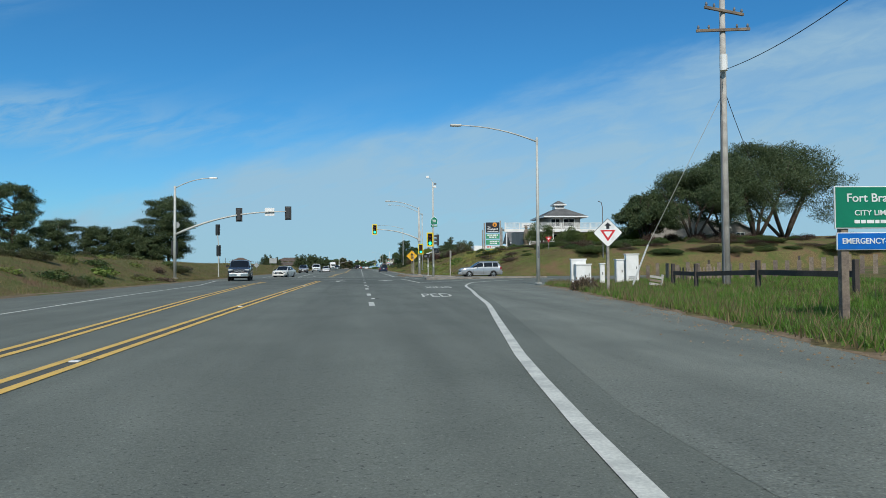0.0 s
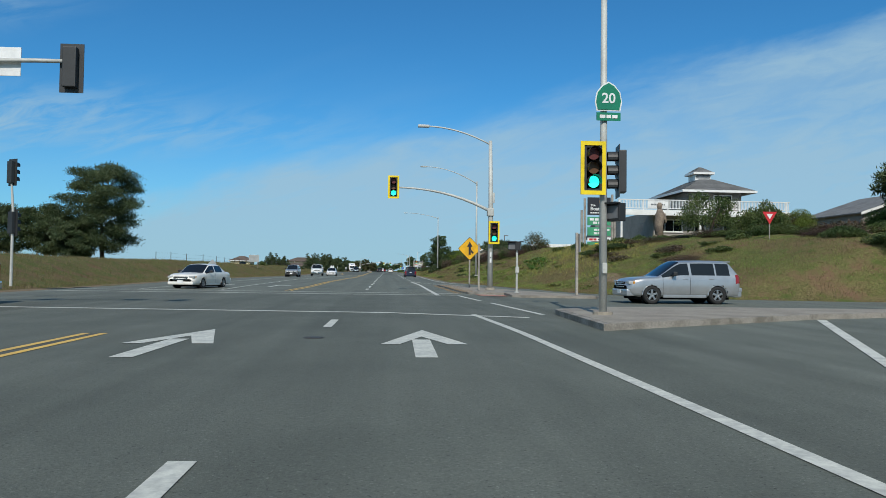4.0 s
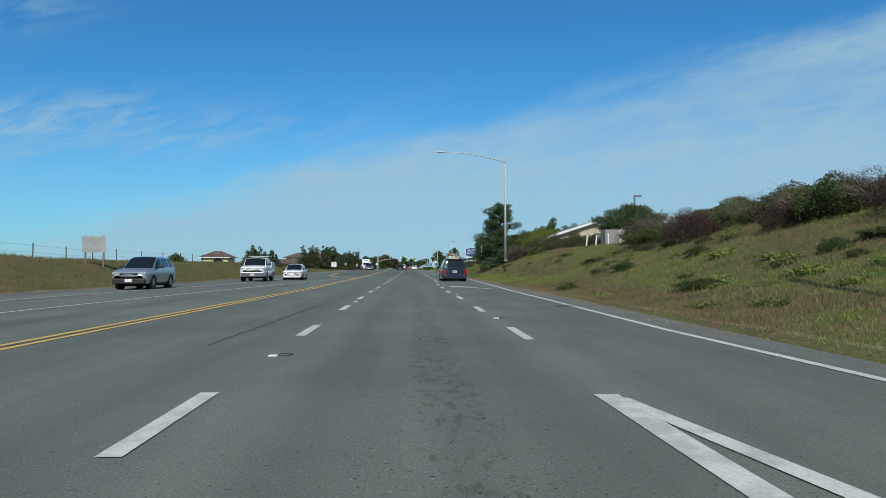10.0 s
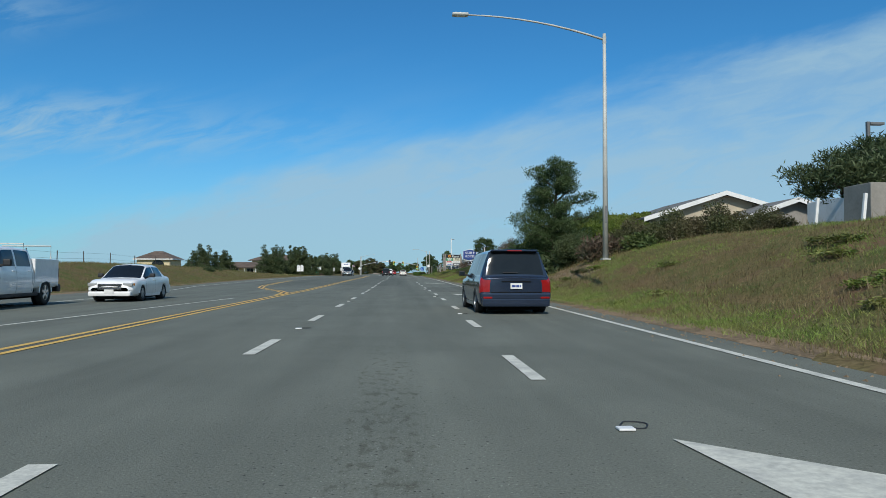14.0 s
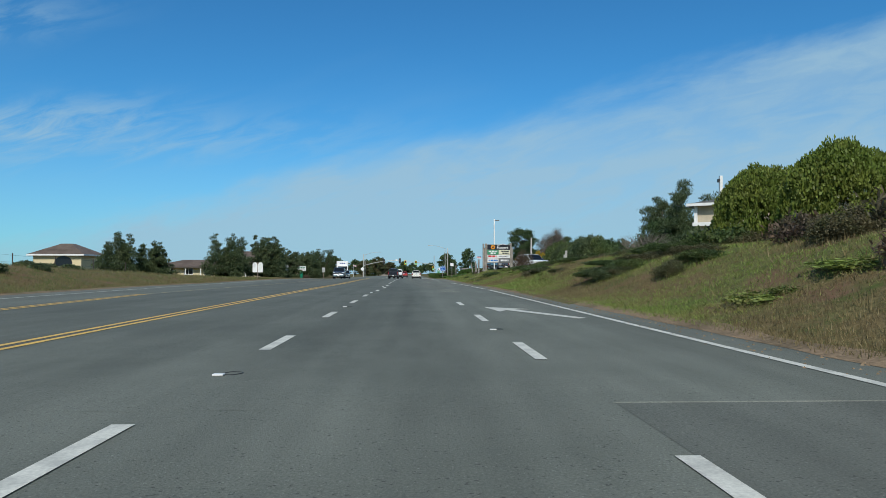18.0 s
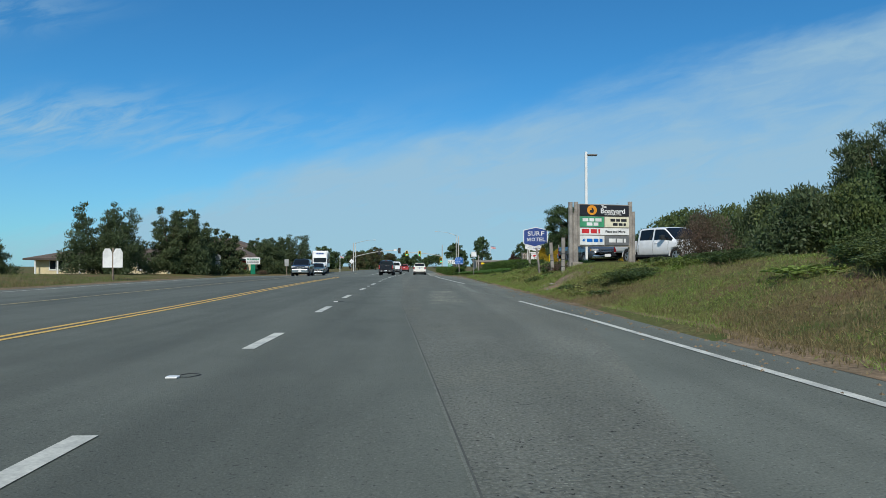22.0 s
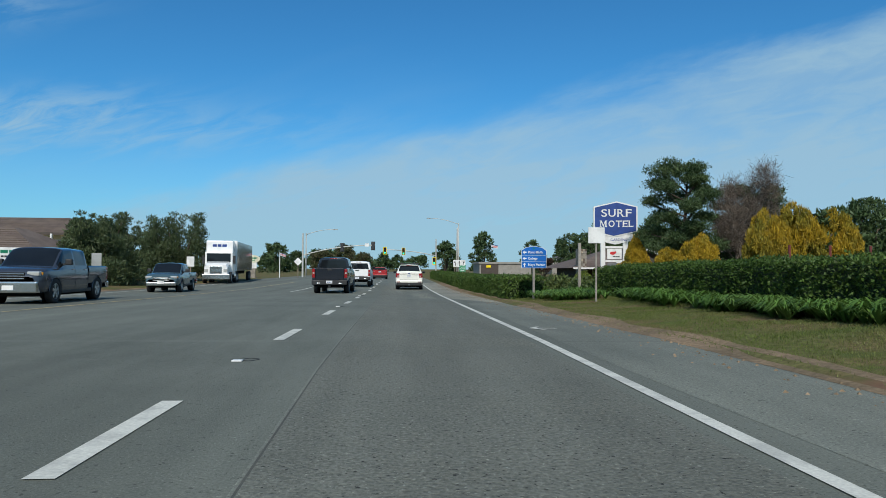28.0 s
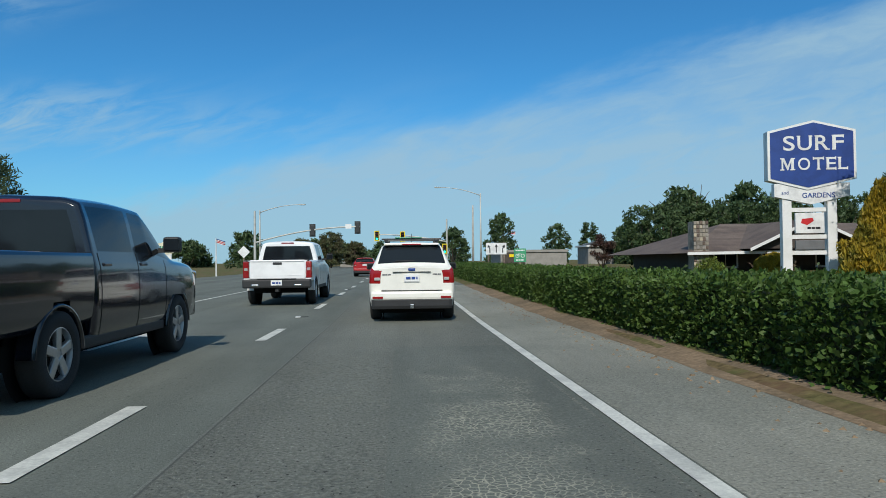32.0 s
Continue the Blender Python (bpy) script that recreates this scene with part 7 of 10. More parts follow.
for k in range(46):
    x, y = rng.uniform(20, 42), rng.uniform(84, 103)
    bush(rng.choice(["brown", "brown", "green", "red", "green2"]), x, y, rng.uniform(0.9, 1.8), rng.uniform(0.35, 0.75), "low brown scrub on the bank face", rng, group="scrub on the bank")
for k in range(54):
    x, y = 19.0 + 42.0 * rng.random(), rng.uniform(78, 101)
    bush(rng.choice(["brown_big", "green_big", "green2_big", "olive", "red_big"]), x, y, rng.uniform(1.1, 2.3), rng.uniform(0.45, 1.05) * (0.6 if x < 28 else 1.0), "low tangled scrub on the slope past the junction", rng, group="scrub on the bank")
for k in range(48):
    x = rng.uniform(27, 74)
    y = interp(x, [(26, 73.6), (60, 72.2), (90, 71)]) + rng.uniform(0.8, 9.0)
    bush(rng.choice(["brown_big", "green_big", "green2_big", "olive", "red_big", "verge_weed"]), x, y, rng.uniform(1.2, 2.4), rng.uniform(0.4, 0.9), "low dark scrub on the slope beside the side road", rng, group="scrub by the side road")
# crest of the bank: dark scrub and bare brambles
for k in range(30):
    t = k / 29
    x, y = 16.5 + 3.2 * math.sin(k * 1.7) * 0.5 + rng.uniform(0, 3.5), 128 + 24 * t + rng.uniform(-1, 1)
    bush(rng.choice(["green_big", "green2_big", "brown_big", "red_big", "olive", "red_big"]), x + 1.9, y, rng.uniform(1.2, 2.0), rng.uniform(0.95, 1.65), "low dark scrub along the bank's crest", rng, group="scrub on the crest")
for x, y, s0 in ((19.0, 129, 1), (18.5, 132, 2), (18.8, 137, 3), (18.2, 143, 4), (18.5, 148, 5)):
    bare_tree("leafless reddish bramble thicket on the crest", x, y, 1.5, 2.8, 40 + s0, mat="twig", count=420, name="bramble", thick=0.006)
# plants on the bank face
for k in range(70):
    y = rng.uniform(80, 248.2)
    e = interp(y, RIGHT_EDGE)
    x = e + rng.uniform(0.9, 7.5)
    big = rng.random() < 0.25
    bush(rng.choice(["weed", "weed", "verge_weed", "verge_weed", "olive"]), x, y, rng.uniform(0.35, 0.7) * (1.7 if big else 1), rng.uniform(0.18, 0.32) * (1.2 if big else 1), "low green weeds on the bank", rng, name="weed_clump", group="weeds on the bank", sink=0.05)
# mounds beside the pine
for x, y, r, top in ((18.4, 187.0, 2.0, 4.6), (20.2, 189.0, 2.3, 5.2), (19.4, 193.6, 2.2, 5.1), (20.4, 198.5, 2.4, 5.4), (21.0, 202.2, 2.2, 5.5)):
    bush("dome", x, y, r, (top - land(x, y) + 0.1) / 0.98, "dense bright green shrub mound", rng, group="shrub mounds")
for x, y, r, h, key in ((15.4, 181.6, 1.5, 1.7, "brown"), (16.9, 180.4, 1.4, 1.2, "green"), (18.8, 180.2, 1.9, 2.0, "olive"), (20.6, 178.8, 2.0, 2.1, "olive"), (22.2, 177.4, 1.8, 1.7, "olive"), (17.6, 183.6, 1.8, 1.8, "olive"), (16.0, 189.5, 1.6, 1.9, "green2"), (15.4, 193.4, 1.5, 1.4, "green")):
    bush(key, x, y, r, h, "tangled brown and green roadside shrub", rng)
tree("tall bushy pine with tufted dark boughs", 13.7, 187.4, 6.9, 3.25, M["pine_leaf"], 3, "pine", 62000, leaf=(0.17, 0.036))
bush("cypress", 12.8, 186.8, 1.7, 1.9, "dense low skirt of pine boughs", rng)
bush("cypress", 14.8, 185.8, 1.9, 2.2, "dense low skirt of pine boughs", rng)
tree("wind-shaped dark cypress on the hill", 24.2, 171.8, 4.0, 3.5, M["cypress_leaf"], 5, "cypress", 22000, leaf=(0.26, 0.05))
# by the flat-roofed building
for x, y, r, top in ((19.4, 220.4, 1.9, 6.0), (20.0, 215.6, 2.3, 6.15), (20.9, 208.4, 2.3, 6.3), (21.8, 204.6, 2.7, 6.55), (24.6, 207.5, 2.8, 6.6), (24.8, 213.0, 2.6, 6.3)):
    bush("dome", x, y, r, (top - land(x, y) + 0.1) / 0.98, "clipped bright green shrub dome on bare stems", rng, group="shrub domes")
for x, y, r, h, key in ((13.6, 197.4, 0.9, 0.95, "red"), (14.4, 200.0, 1.2, 1.1, "olive"), (14.2, 203.6, 1.2, 1.05, "brown"), (15.8, 198.6, 1.3, 1.3, "green"), (16.6, 202.6, 1.5, 1.45, "olive"), (15.2, 201.5, 0.9, 0.9, "red"), (17.0, 207.5, 1.6, 1.5, "brown"), (15.8, 208.6, 1.1, 1.0, "olive"), (16.4, 211.5, 1.2, 1.1, "red"), (17.4, 214.0, 1.4, 1.4, "brown"), (16.8, 218.5, 1.3, 1.2, "green2"), (17.8, 222.5, 1.4, 1.6, "cypress")):
    bush(key, x, y, r, h, "reddish brown thicket on the bank" if key in ("red", "brown") else "dark tangled shrub beside the domes", rng, group="thicket on the bank")
for x, y, top in ((17.2, 201.2, 3.15), (14.65, 238.6, 2.75), (15.6, 243.5, 2.6)):
    s = thing("bank_post", "short weathered white post on the bank", "post", pose(x, y, land(x, y) - 0.15, 0, 2))
    part("post", bm_box(-0.07, -0.07, 0, 0.07, 0.07, top - land(x, y) + 0.15, bevel=0.012), M["pale_wood"], s)
bare_tree("leafless grey-brown shrub on the verge", 19.8, 237.2, 2.1, 2.4, 9, count=420, thick=0.010)
tree("dark spreading cypress behind the verge", 37.6, 278.5, 12.4, 7.0, M["cypress_leaf"], 6, "spires", 60000, leaf=(0.40, 0.07))
tree("dark cypress behind the verge", 46.0, 280.0, 11.8, 6.8, M["cypress_leaf"], 16, "spires", 36000, leaf=(0.40, 0.07))
for k in range(16):
    t = k / 15
    bush(rng.choice(["green", "green2", "cypress"]), 22.5 + rng.uniform(-1.0, 1.0) + 1.5 * t, 260.2 + 24 * t, rng.uniform(2.3, 3.0), rng.uniform(3.4, 4.5), "tall dense dark green hedge bush", rng, group="tall bushes by the parking lot")
for k in range(14):
    bush(rng.choice(["green_big", "verge_weed", "olive"]), rng.uniform(11.5, 18), rng.uniform(222.2, 254.2), rng.uniform(0.9, 1.8), rng.uniform(0.35, 0.6), "low green ground-cover patch", rng, name="ground_cover", group="ground cover")
for k in range(46):
    q = rng.random()
    bush(rng.choice(["green_big", "green2_big", "cypress_big", "olive", "green_big"]), 12.6 + 7.0 * q + rng.uniform(-0.6, 0.6), rng.uniform(214.0, 247.0), rng.uniform(0.9, 1.9), rng.uniform(0.3, 0.62), "low dark green ground cover on the bank", rng, name="ground_cover", group="ground cover", sink=0.08)
for k in range(40):
    y = rng.uniform(116, 152)
    bush(rng.choice(["green_big", "verge_weed", "verge_weed", "verge_weed", "olive"]), 12.0 + 7.0 * rng.random(), y, rng.uniform(0.5, 1.1), rng.uniform(0.22, 0.45), "leafy green weed patch on the bank face", rng, name="weed_clump", group="weeds on the bank", sink=0.06)
bush("brown", 14.4, 255, 1.35, 1.95, "rounded grey-brown shrub by the sign", rng)
bush("green", 17, 257.2, 1.0, 0.6, "low shrub with yellow flowers", rng)
# parking-lot edge to hedge
for k in range(34):
    a, q = rng.uniform(0, 6.28), math.sqrt(rng.random())
    bush("verge_weed", 14.0 + 2.0 * q * math.cos(a), 107.5 + 4.8 * q * math.sin(a), rng.uniform(0.4, 0.8), rng.uniform(0.2, 0.45), "yellow-green weed clump on the bank", rng, name="weed_clump", group="weeds on the bank", sink=0.05)
for k in range(110):
    y = rng.choice([rng.uniform(252.0, 256.2), rng.uniform(260.8, 292.0), rng.uniform(260.8, 292.0), rng.uniform(260.8, 292.0)])
    bush(rng.choice(["verge_weed", "verge_weed", "verge_weed", "green", "weed"]), interp(y, RIGHT_EDGE) + rng.uniform(0.6, 4.6), y, rng.uniform(0.35, 0.75), rng.uniform(0.14, 0.34), "leafy green roadside weed clump", rng, name="weed_clump", group="weeds by the fence", sink=0.05)
for x, y, r, h in ((22.6, 332.6, 1.2, 2.5), (24.7, 332.8, 1.5, 3.2), (29.9, 333.0, 1.9, 4.9), (32.4, 333.6, 2.2, 5.3), (35.0, 333.2, 2.0, 4.9), (31.0, 347.5, 1.8, 3.6), (26.5, 358.2, 1.0, 1.2)):
    bush("gold_dome", x, y, r, h, "golden yellow feathery conifer shrub", rng, group="golden shrubs")
bush("gold_cone", 25.0, 346.4, 1.9, 4.5, "golden green cone-shaped conifer beside the motel sign", rng, group="golden shrubs")
tree("dark layered pine behind the motel hedge", 28.2, 343.8, 10.6, 3.7, M["pine_leaf"], 12, "layered", 52000, leaf=(0.26, 0.06))
tree("broad dark pine behind the bare tree", 37.5, 350.0, 9.4, 4.0, M["pine_leaf"], 19, "layered", 30000, leaf=(0.3, 0.07))
bare_tree("grey leafless tree beside the layered pine", 35.0, 346.2, 11.0, 3.7, 13, count=1700, thick=0.018)
for k in range(9):
    bush(rng.choice(["green", "green2"]), rng.uniform(12.2, 15.0), 315.0 + 1.0 * k, rng.uniform(0.9, 1.3), rng.uniform(1.0, 1.5), "dark green shrub behind the direction sign", rng, group="shrubs behind the sign")
bush("brown", 28.2, 361.0, 1.6, 1.75, "rounded clipped brown-green bush before the office", rng)
bush("bright", 24.3, 361.5, 1.1, 1.5, "yellow-green bush beside the chimney", rng)
for k in range(9):
    tree("dark pine behind the motel office", 30.5 + 2.2 * k + rng.uniform(-0.7, 0.7), 392 + rng.uniform(-3, 5), 6.6 + 0.25 * k + rng.uniform(-0.8, 0.8), 2.7, M["pine_leaf"], 340 + k, "full", 3500, leaf=(0.45, 0.16), group="pines behind the office")
# bramble and dry stalks along the lot's edge
for k in range(16):
    y = 263.5 + 0.75 * k
    bush(rng.choice(["brown", "green", "verge_weed", "verge_weed"]), 11.0 + 0.05 * k + rng.uniform(-0.3, 0.3), y, rng.uniform(0.55, 0.85), rng.uniform(0.45, 0.7), "tangled bramble with dry brown stalks", rng, group="bramble by the lot")
for k in range(7):
    bush(rng.choice(["green", "cypress"]), 15.5 + rng.uniform(0, 4), 301.2 + 3.2 * k, 1.5, rng.uniform(1.2, 1.8), "dark shrub behind the hedge", rng)

# left side trees
tree("tall dense dark cypress on the bluff", -39.3, 152.0, 14.2, 6.6, M["cypress_leaf"], 31, "layered", 60000, leaf=(0.36, 0.09))
for x, y, h, r, sd in ((-47, 151, 8.0, 4.6, 32), (-53, 149, 7.6, 4.4, 33), (-42, 148.5, 5.5, 3.4, 34), (-60, 146, 9.0, 4.8, 35), (-47.2, 100, 11.2, 4.6, 36), (-54, 101, 9.0, 5.0, 37)):
    tree("dark wind-shaped cypress on the bluff", x, y, h, r, M["cypress_leaf"], sd, "layered", 26000, leaf=(0.38, 0.10), group="cypresses on the bluff")
bush("green", -21.5, 183.9, 1.3, 1.4, "lone rounded bush on the bluff", rng)
bush("green2", -24.0, 186, 0.9, 0.8, "small bush on the bluff", rng)
for k in range(6):
    bush("cypress", -20 + rng.uniform(-3, 3), 230.2 + 3 * k, 1.0, 0.7, "low dark shrub on the bluff", rng)
for x, y, h, r, sd in ((-36.6, 289.2, 6.5, 3.8, 41), (-33, 292.2, 5.6, 3.2, 42), (-22.8, 294.4, 6.8, 4.2, 43), (-18.6, 299.7, 7.0, 3.3, 44), (-19.4, 305.7, 6.7, 3.5, 45), (-17.8, 311.7, 6.2, 3.0, 46), (-17.5, 337.2, 6.0, 3.6, 48), (-20.5, 344.2, 6.3, 3.4, 49), (-17.1, 353.2, 7.6, 4.4, 50), (-21, 356.2, 6.2, 3.8, 51)):
    tree("dense dark cypress by the inn", x, y, h, r, M["cypress_leaf"], sd, "spires", 30000, leaf=(0.27, 0.07), group="cypresses by the inn")
for k in range(10):
    bush(rng.choice(["green", "brown", "cypress"]), -18 + rng.uniform(-1.5, 1.5), 313.2 + 2.2 * k, 1.0, rng.uniform(0.7, 1.1), "clipped dark shrub by the inn", rng, group="shrubs by the inn")
for k in range(56):
    y = rng.uniform(10, 80)
    bush(rng.choice(["green2", "weed", "brown", "olive", "verge_weed"]), -14.5 - rng.uniform(0, 9), y, rng.uniform(0.8, 1.8), rng.uniform(0.5, 1.0), "pale green scrub on the far bank", rng, group="scrub on the far bank")

# right: cypress stand beyond the junction
for x, y, h, r, sd in ((40.8, 88, 6.8, 4.6, 60), (47.7, 88, 10.6, 7.6, 61), (56.0, 95, 13.4, 8.6, 62), (66.0, 103, 16.8, 9.8, 63), (75.5, 110, 17.4, 11.0, 64)):
    tree("spreading dark cypress with bare lower stems", x, y, h, r, M["cypress_leaf"], sd, "cypress", 42000, leaf=(0.40, 0.085), group="cypress stand", z=land(x, y))
bush("bright", 41, 93, 2.4, 2.6, "rounded bright shrub by the house", rng)

# far trees past the second junction
for k in range(26):
    x = rng.choice([rng.uniform(16, 95), rng.uniform(40, 110), rng.uniform(-45, -14)])
    y = rng.uniform(428.2, 528.2)
    tree("distant dark green bushy tree", x, y, rng.uniform(6, 11) * (1.0 if x > 0 else 0.7), rng.uniform(3.2, 5.0), M["pine_leaf"], 100 + k, rng.choice(["full", "cypress", "full"]), 2600, leaf=(0.8, 0.3), group="distant trees")
for k in range(16):
    tree("dark green tree behind the motel", 38 + 4.6 * k + rng.uniform(-2, 2), 400.2 + rng.uniform(-6, 14), rng.uniform(7.0, 10.5), rng.uniform(3.6, 5.0), M["pine_leaf"], 140 + k, rng.choice(["full", "cypress"]), 3000, leaf=(0.7, 0.26), group="trees behind the motel")
for k in range(9):
    tree("distant dark tree over the road's end", -18 + 3.6 * k + rng.uniform(-1, 1), 478.2 + rng.uniform(0, 60), rng.uniform(5.0, 9.0), rng.uniform(2.6, 4.2), M["pine_leaf"], 180 + k, "round", 1500, leaf=(0.8, 0.3), group="distant trees")
for x, y, h, r in ((35, 276.2, 7, 4), (44, 288.2, 8, 4.5), (52, 308.2, 9, 5), (40, 318.2, 7, 4), (58, 338.2, 9, 5), (48, 348.2, 8, 4.5)):
    tree("dark tree behind the fence", x, y, h, r, M["pine_leaf"], int(x * 7), "full", 7000, leaf=(0.45, 0.14), group="trees behind the fence")
for k in range(10):
    tree("dark tree behind the fence", 31 + 2.3 * k + rng.uniform(-0.8, 0.8), 333 + rng.uniform(-3, 4), 5.2 + 0.4 * k + rng.uniform(-0.6, 0.6), 2.4, M["pine_leaf"], 300 + k, "full", 3500, leaf=(0.45, 0.16), group="trees behind the fence")
tree("small red-leaved tree by the restaurant", 26.5, 393.0, 4.2, 1.6, M["red_leaf"], 77, "round", 5200, leaf=(0.2, 0.08))
for x, y, h, r, sd in ((-9.5, 462.0, 7.2, 3.4, 401), (-5.5, 470.0, 5.4, 2.8, 402), (-14.5, 455.0, 5.6, 3.0, 403)):
    tree("tall airy grey-green tree past the junction", x, y, h, r, M["olive_leaf"], sd, "layered", 9000, leaf=(0.4, 0.14), group="distant trees")

# clipped hedge along the shoulder, with a flat top
def hedge(x0, x1, y0, y1, h, seed, label, density=330, mat="hedge_leaf"):
    r = np.random.default_rng(seed)
    s_ = thing("hedge", label, "hedge", pose(0, 0, 0))
    n = int((y1 - y0) / 1.5)
    # filling boxes whose dark colour paints the shaded inside of the hedge
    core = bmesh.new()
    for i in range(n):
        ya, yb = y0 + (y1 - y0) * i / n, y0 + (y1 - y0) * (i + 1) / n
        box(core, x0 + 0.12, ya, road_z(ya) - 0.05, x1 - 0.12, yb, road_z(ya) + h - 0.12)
    part("core", core, M["hedge_shade_core"], s_)
    cnt = int(density * (y1 - y0))
    side = r.random(cnt)
    y = r.uniform(y0, y1, cnt)
    zr = np.array([road_z(v) for v in y])
    wob = 0.07 * np.sin(y * 1.3 + seed) + 0.05 * np.sin(y * 3.7)
    x = np.where(side < 0.5, x0 + r.normal(0, 0.07, cnt) + wob, r.uniform(x0, x1, cnt))
    z_ = np.where(side < 0.5, r.uniform(0.02, h, cnt), h + r.normal(0, 0.045, cnt) + wob * 0.5)
    c = np.stack([x, y, zr + z_], 1)
    d = np.stack([np.where(side < 0.5, -0.8, 0.0), 0 * x - 0.2, np.where(side < 0.5, 0.25, 0.9)], 1)
    u = unit(d + r.normal(size=(cnt, 3)) * 0.55)
    v = unit(np.cross(u, r.normal(size=(cnt, 3))))
    k = (0.55 + 0.8 * r.random((cnt, 1)))
    ob_ = new("leaf_cover", quads_mesh("leaf_cover", c, u * 0.036 * k, v * 0.024 * k, M[mat]))
    ob_.parent = s_
    end = leaf_mesh("end_foliage", [((x0 + x1) / 2, y0, road_z(y0) + h * 0.5, (x1 - x0) * 0.55, 0.16, h * 0.55)], 1600, 0.11, 0.07, M[mat], seed + 5, shell=0.7)
    e_ = new("end_foliage", end)
    e_.parent = s_
    return s_


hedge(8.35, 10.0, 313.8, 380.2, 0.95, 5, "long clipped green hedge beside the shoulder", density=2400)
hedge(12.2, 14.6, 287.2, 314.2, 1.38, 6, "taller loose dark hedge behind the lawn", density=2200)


def strap_plants(seed, count, area, size, label):
    """Clumps of long arching strap leaves."""
    rr = np.random.default_rng(seed)
    verts, faces = [], []
    for _ in range(count):
        cx, cy = area(rr)
        for _ in range(26):
            a, ln = rr.uniform(0, 2 * math.pi), size * rr.uniform(0.6, 1.15)
            d = np.array([math.cos(a), math.sin(a)])
            sd = np.array([-d[1], d[0]]) * 0.022
            z0 = land(cx, cy)
            prev = None
            for j in range(4):
                t = j / 3
                p = np.array([cx, cy]) + d * ln * 0.75 * t
                zz_ = z0 + ln * (0.95 * t - 0.75 * t * t) * 1.25
                w = sd * (1.0 - 0.85 * t * t)
                verts += [(p[0] - w[0], p[1] - w[1], zz_), (p[0] + w[0], p[1] + w[1], zz_)]
                if j:
                    b_ = len(verts) - 4
                    faces.append((b_, b_ + 1, b_ + 3, b_ + 2))
    ob_ = raw_mesh("strap_leaf_plants", verts, faces, M["strap_leaf"])
    return tagged(ob_, label, "plants", kind="stuff")


strap_plants(3, 170, lambda r: (12.0 + r.uniform(-0.6, 0.4), r.uniform(288.2, 309.2)), 1.0, "clumps of arching strap-leaved lilies by the hedge")
strap_plants(4, 60, lambda r: (9.9 + r.uniform(-0.7, 1.6), r.uniform(309.5, 313.6)), 0.75, "clumps of arching lilies round the sign post")
strap_plants(5, 30, lambda r: (17 + r.uniform(-0.8, 0.8), r.uniform(104, 112)), 0.8, "tufts of tall green rushes on the bank")


# grass: tufts of blades, thick on the verges
def grass(label, seed, count, area, h, mat, spread=0.10, blades=5, loose=0.35):
    r = np.random.default_rng(seed)
    pts = np.array([area(r) for _ in range(count)])
    zz_ = np.array([land(a, b_) for a, b_ in pts]) - 0.02
    base = np.repeat(np.column_stack([pts, zz_]), blades, 0)
    n = len(base)
    base[:, :2] += r.normal(0, spread, (n, 2))
    lean = r.normal(0, loose, (n, 2))
    hh = h * (0.5 + r.random((n, 1)) * 0.9)
    tip = base + np.column_stack([lean * hh, hh[:, 0]])
    a = r.uniform(0, 2 * math.pi, n)
    w = np.column_stack([np.cos(a), np.sin(a), 0 * a]) * (0.007 + 0.016 * h)
    co = np.empty((n, 3, 3), np.float32)
    co[:, 0], co[:, 1], co[:, 2] = base - w, base + w, tip
    me = bpy.data.meshes.new("grass")
    me.vertices.add(n * 3)
    me.vertices.foreach_set("co", co.ravel())
    me.loops.add(n * 3)
    me.loops.foreach_set("vertex_index", np.arange(n * 3, dtype=np.int32))
    me.polygons.add(n)
    me.polygons.foreach_set("loop_start", np.arange(0, n * 3, 3, dtype=np.int32))
    me.update(calc_edges=True)
    me.materials.append(mat)
    return tagged(new("grass", me), label, "grass", kind="stuff")


def bare_spot(x, y):
    """The trodden slope by the sign, where no grass grows."""
    return abs(x - 10.0 - 0.55 * (y - 258.2)) < 0.42 + 0.3 * noise.noise((x * 2, y * 2, 9)) and 256.9 < y < 260.4


def verge(y0, y1, near, far, power=1.6, patch=0):
    """Random places along the right verge; patch 1 keeps to the green spots, -1 to those between."""
    def area(r):
        while True:
            y = r.uniform(y0, y1)
            x = interp(y, RIGHT_EDGE) + near + (far - near) * r.random() ** power
            if bare_spot(x, y):
                continue
            if not patch or patch * (noise.noise((x * 0.33, y * 0.16, 7)) + 0.4 * noise.noise((x * 1.1, y * 0.7, 3)) + 0.04) > r.normal(0, 0.13):
                return x, y
    return area


def far_verge(y0, y1, near, far):
    def area(r):
        y = r.uniform(y0, y1)
        return interp(y, LEFT_EDGE) - near - (far - near) * r.random() ** 1.4, y
    return area


grass("lush green verge grass", 1, 60000, verge(-6, 38, 0.3, 12), 0.15, M["grass_lush"], 0.12)
bush("brown", 11.4, 25.3, 0.75, 0.95, "grey-green weedy bush on the verge", rng)
bush("green", 10.3, 136.6, 0.65, 0.55, "leafy green weed at the bank's foot", rng)
grass("dry stalks among the verge grass", 2, 2500, verge(-6, 38, 0.1, 10), 0.3, M["grass_dry"])
grass("low mixed green grass on the bank", 3, 95000, verge(74, 240, 0.3, 13, 1.2, 1), 0.085, M["verge_leaf"], 0.16, loose=0.7)
grass("low dry brown grass on the bank", 4, 60000, verge(74, 232, 0.3, 12, 1.3, -1), 0.09, M["grass_dry"], 0.16)
grass("tall dry stalks on the bank", 14, 1800, verge(74, 235, 2.0, 12), 0.3, M["grass_dry"], 0.16)
grass("green roadside grass by the fence", 5, 42000, verge(252, 288, 0.3, 5), 0.07, M["verge_leaf"], 0.16, loose=0.9)
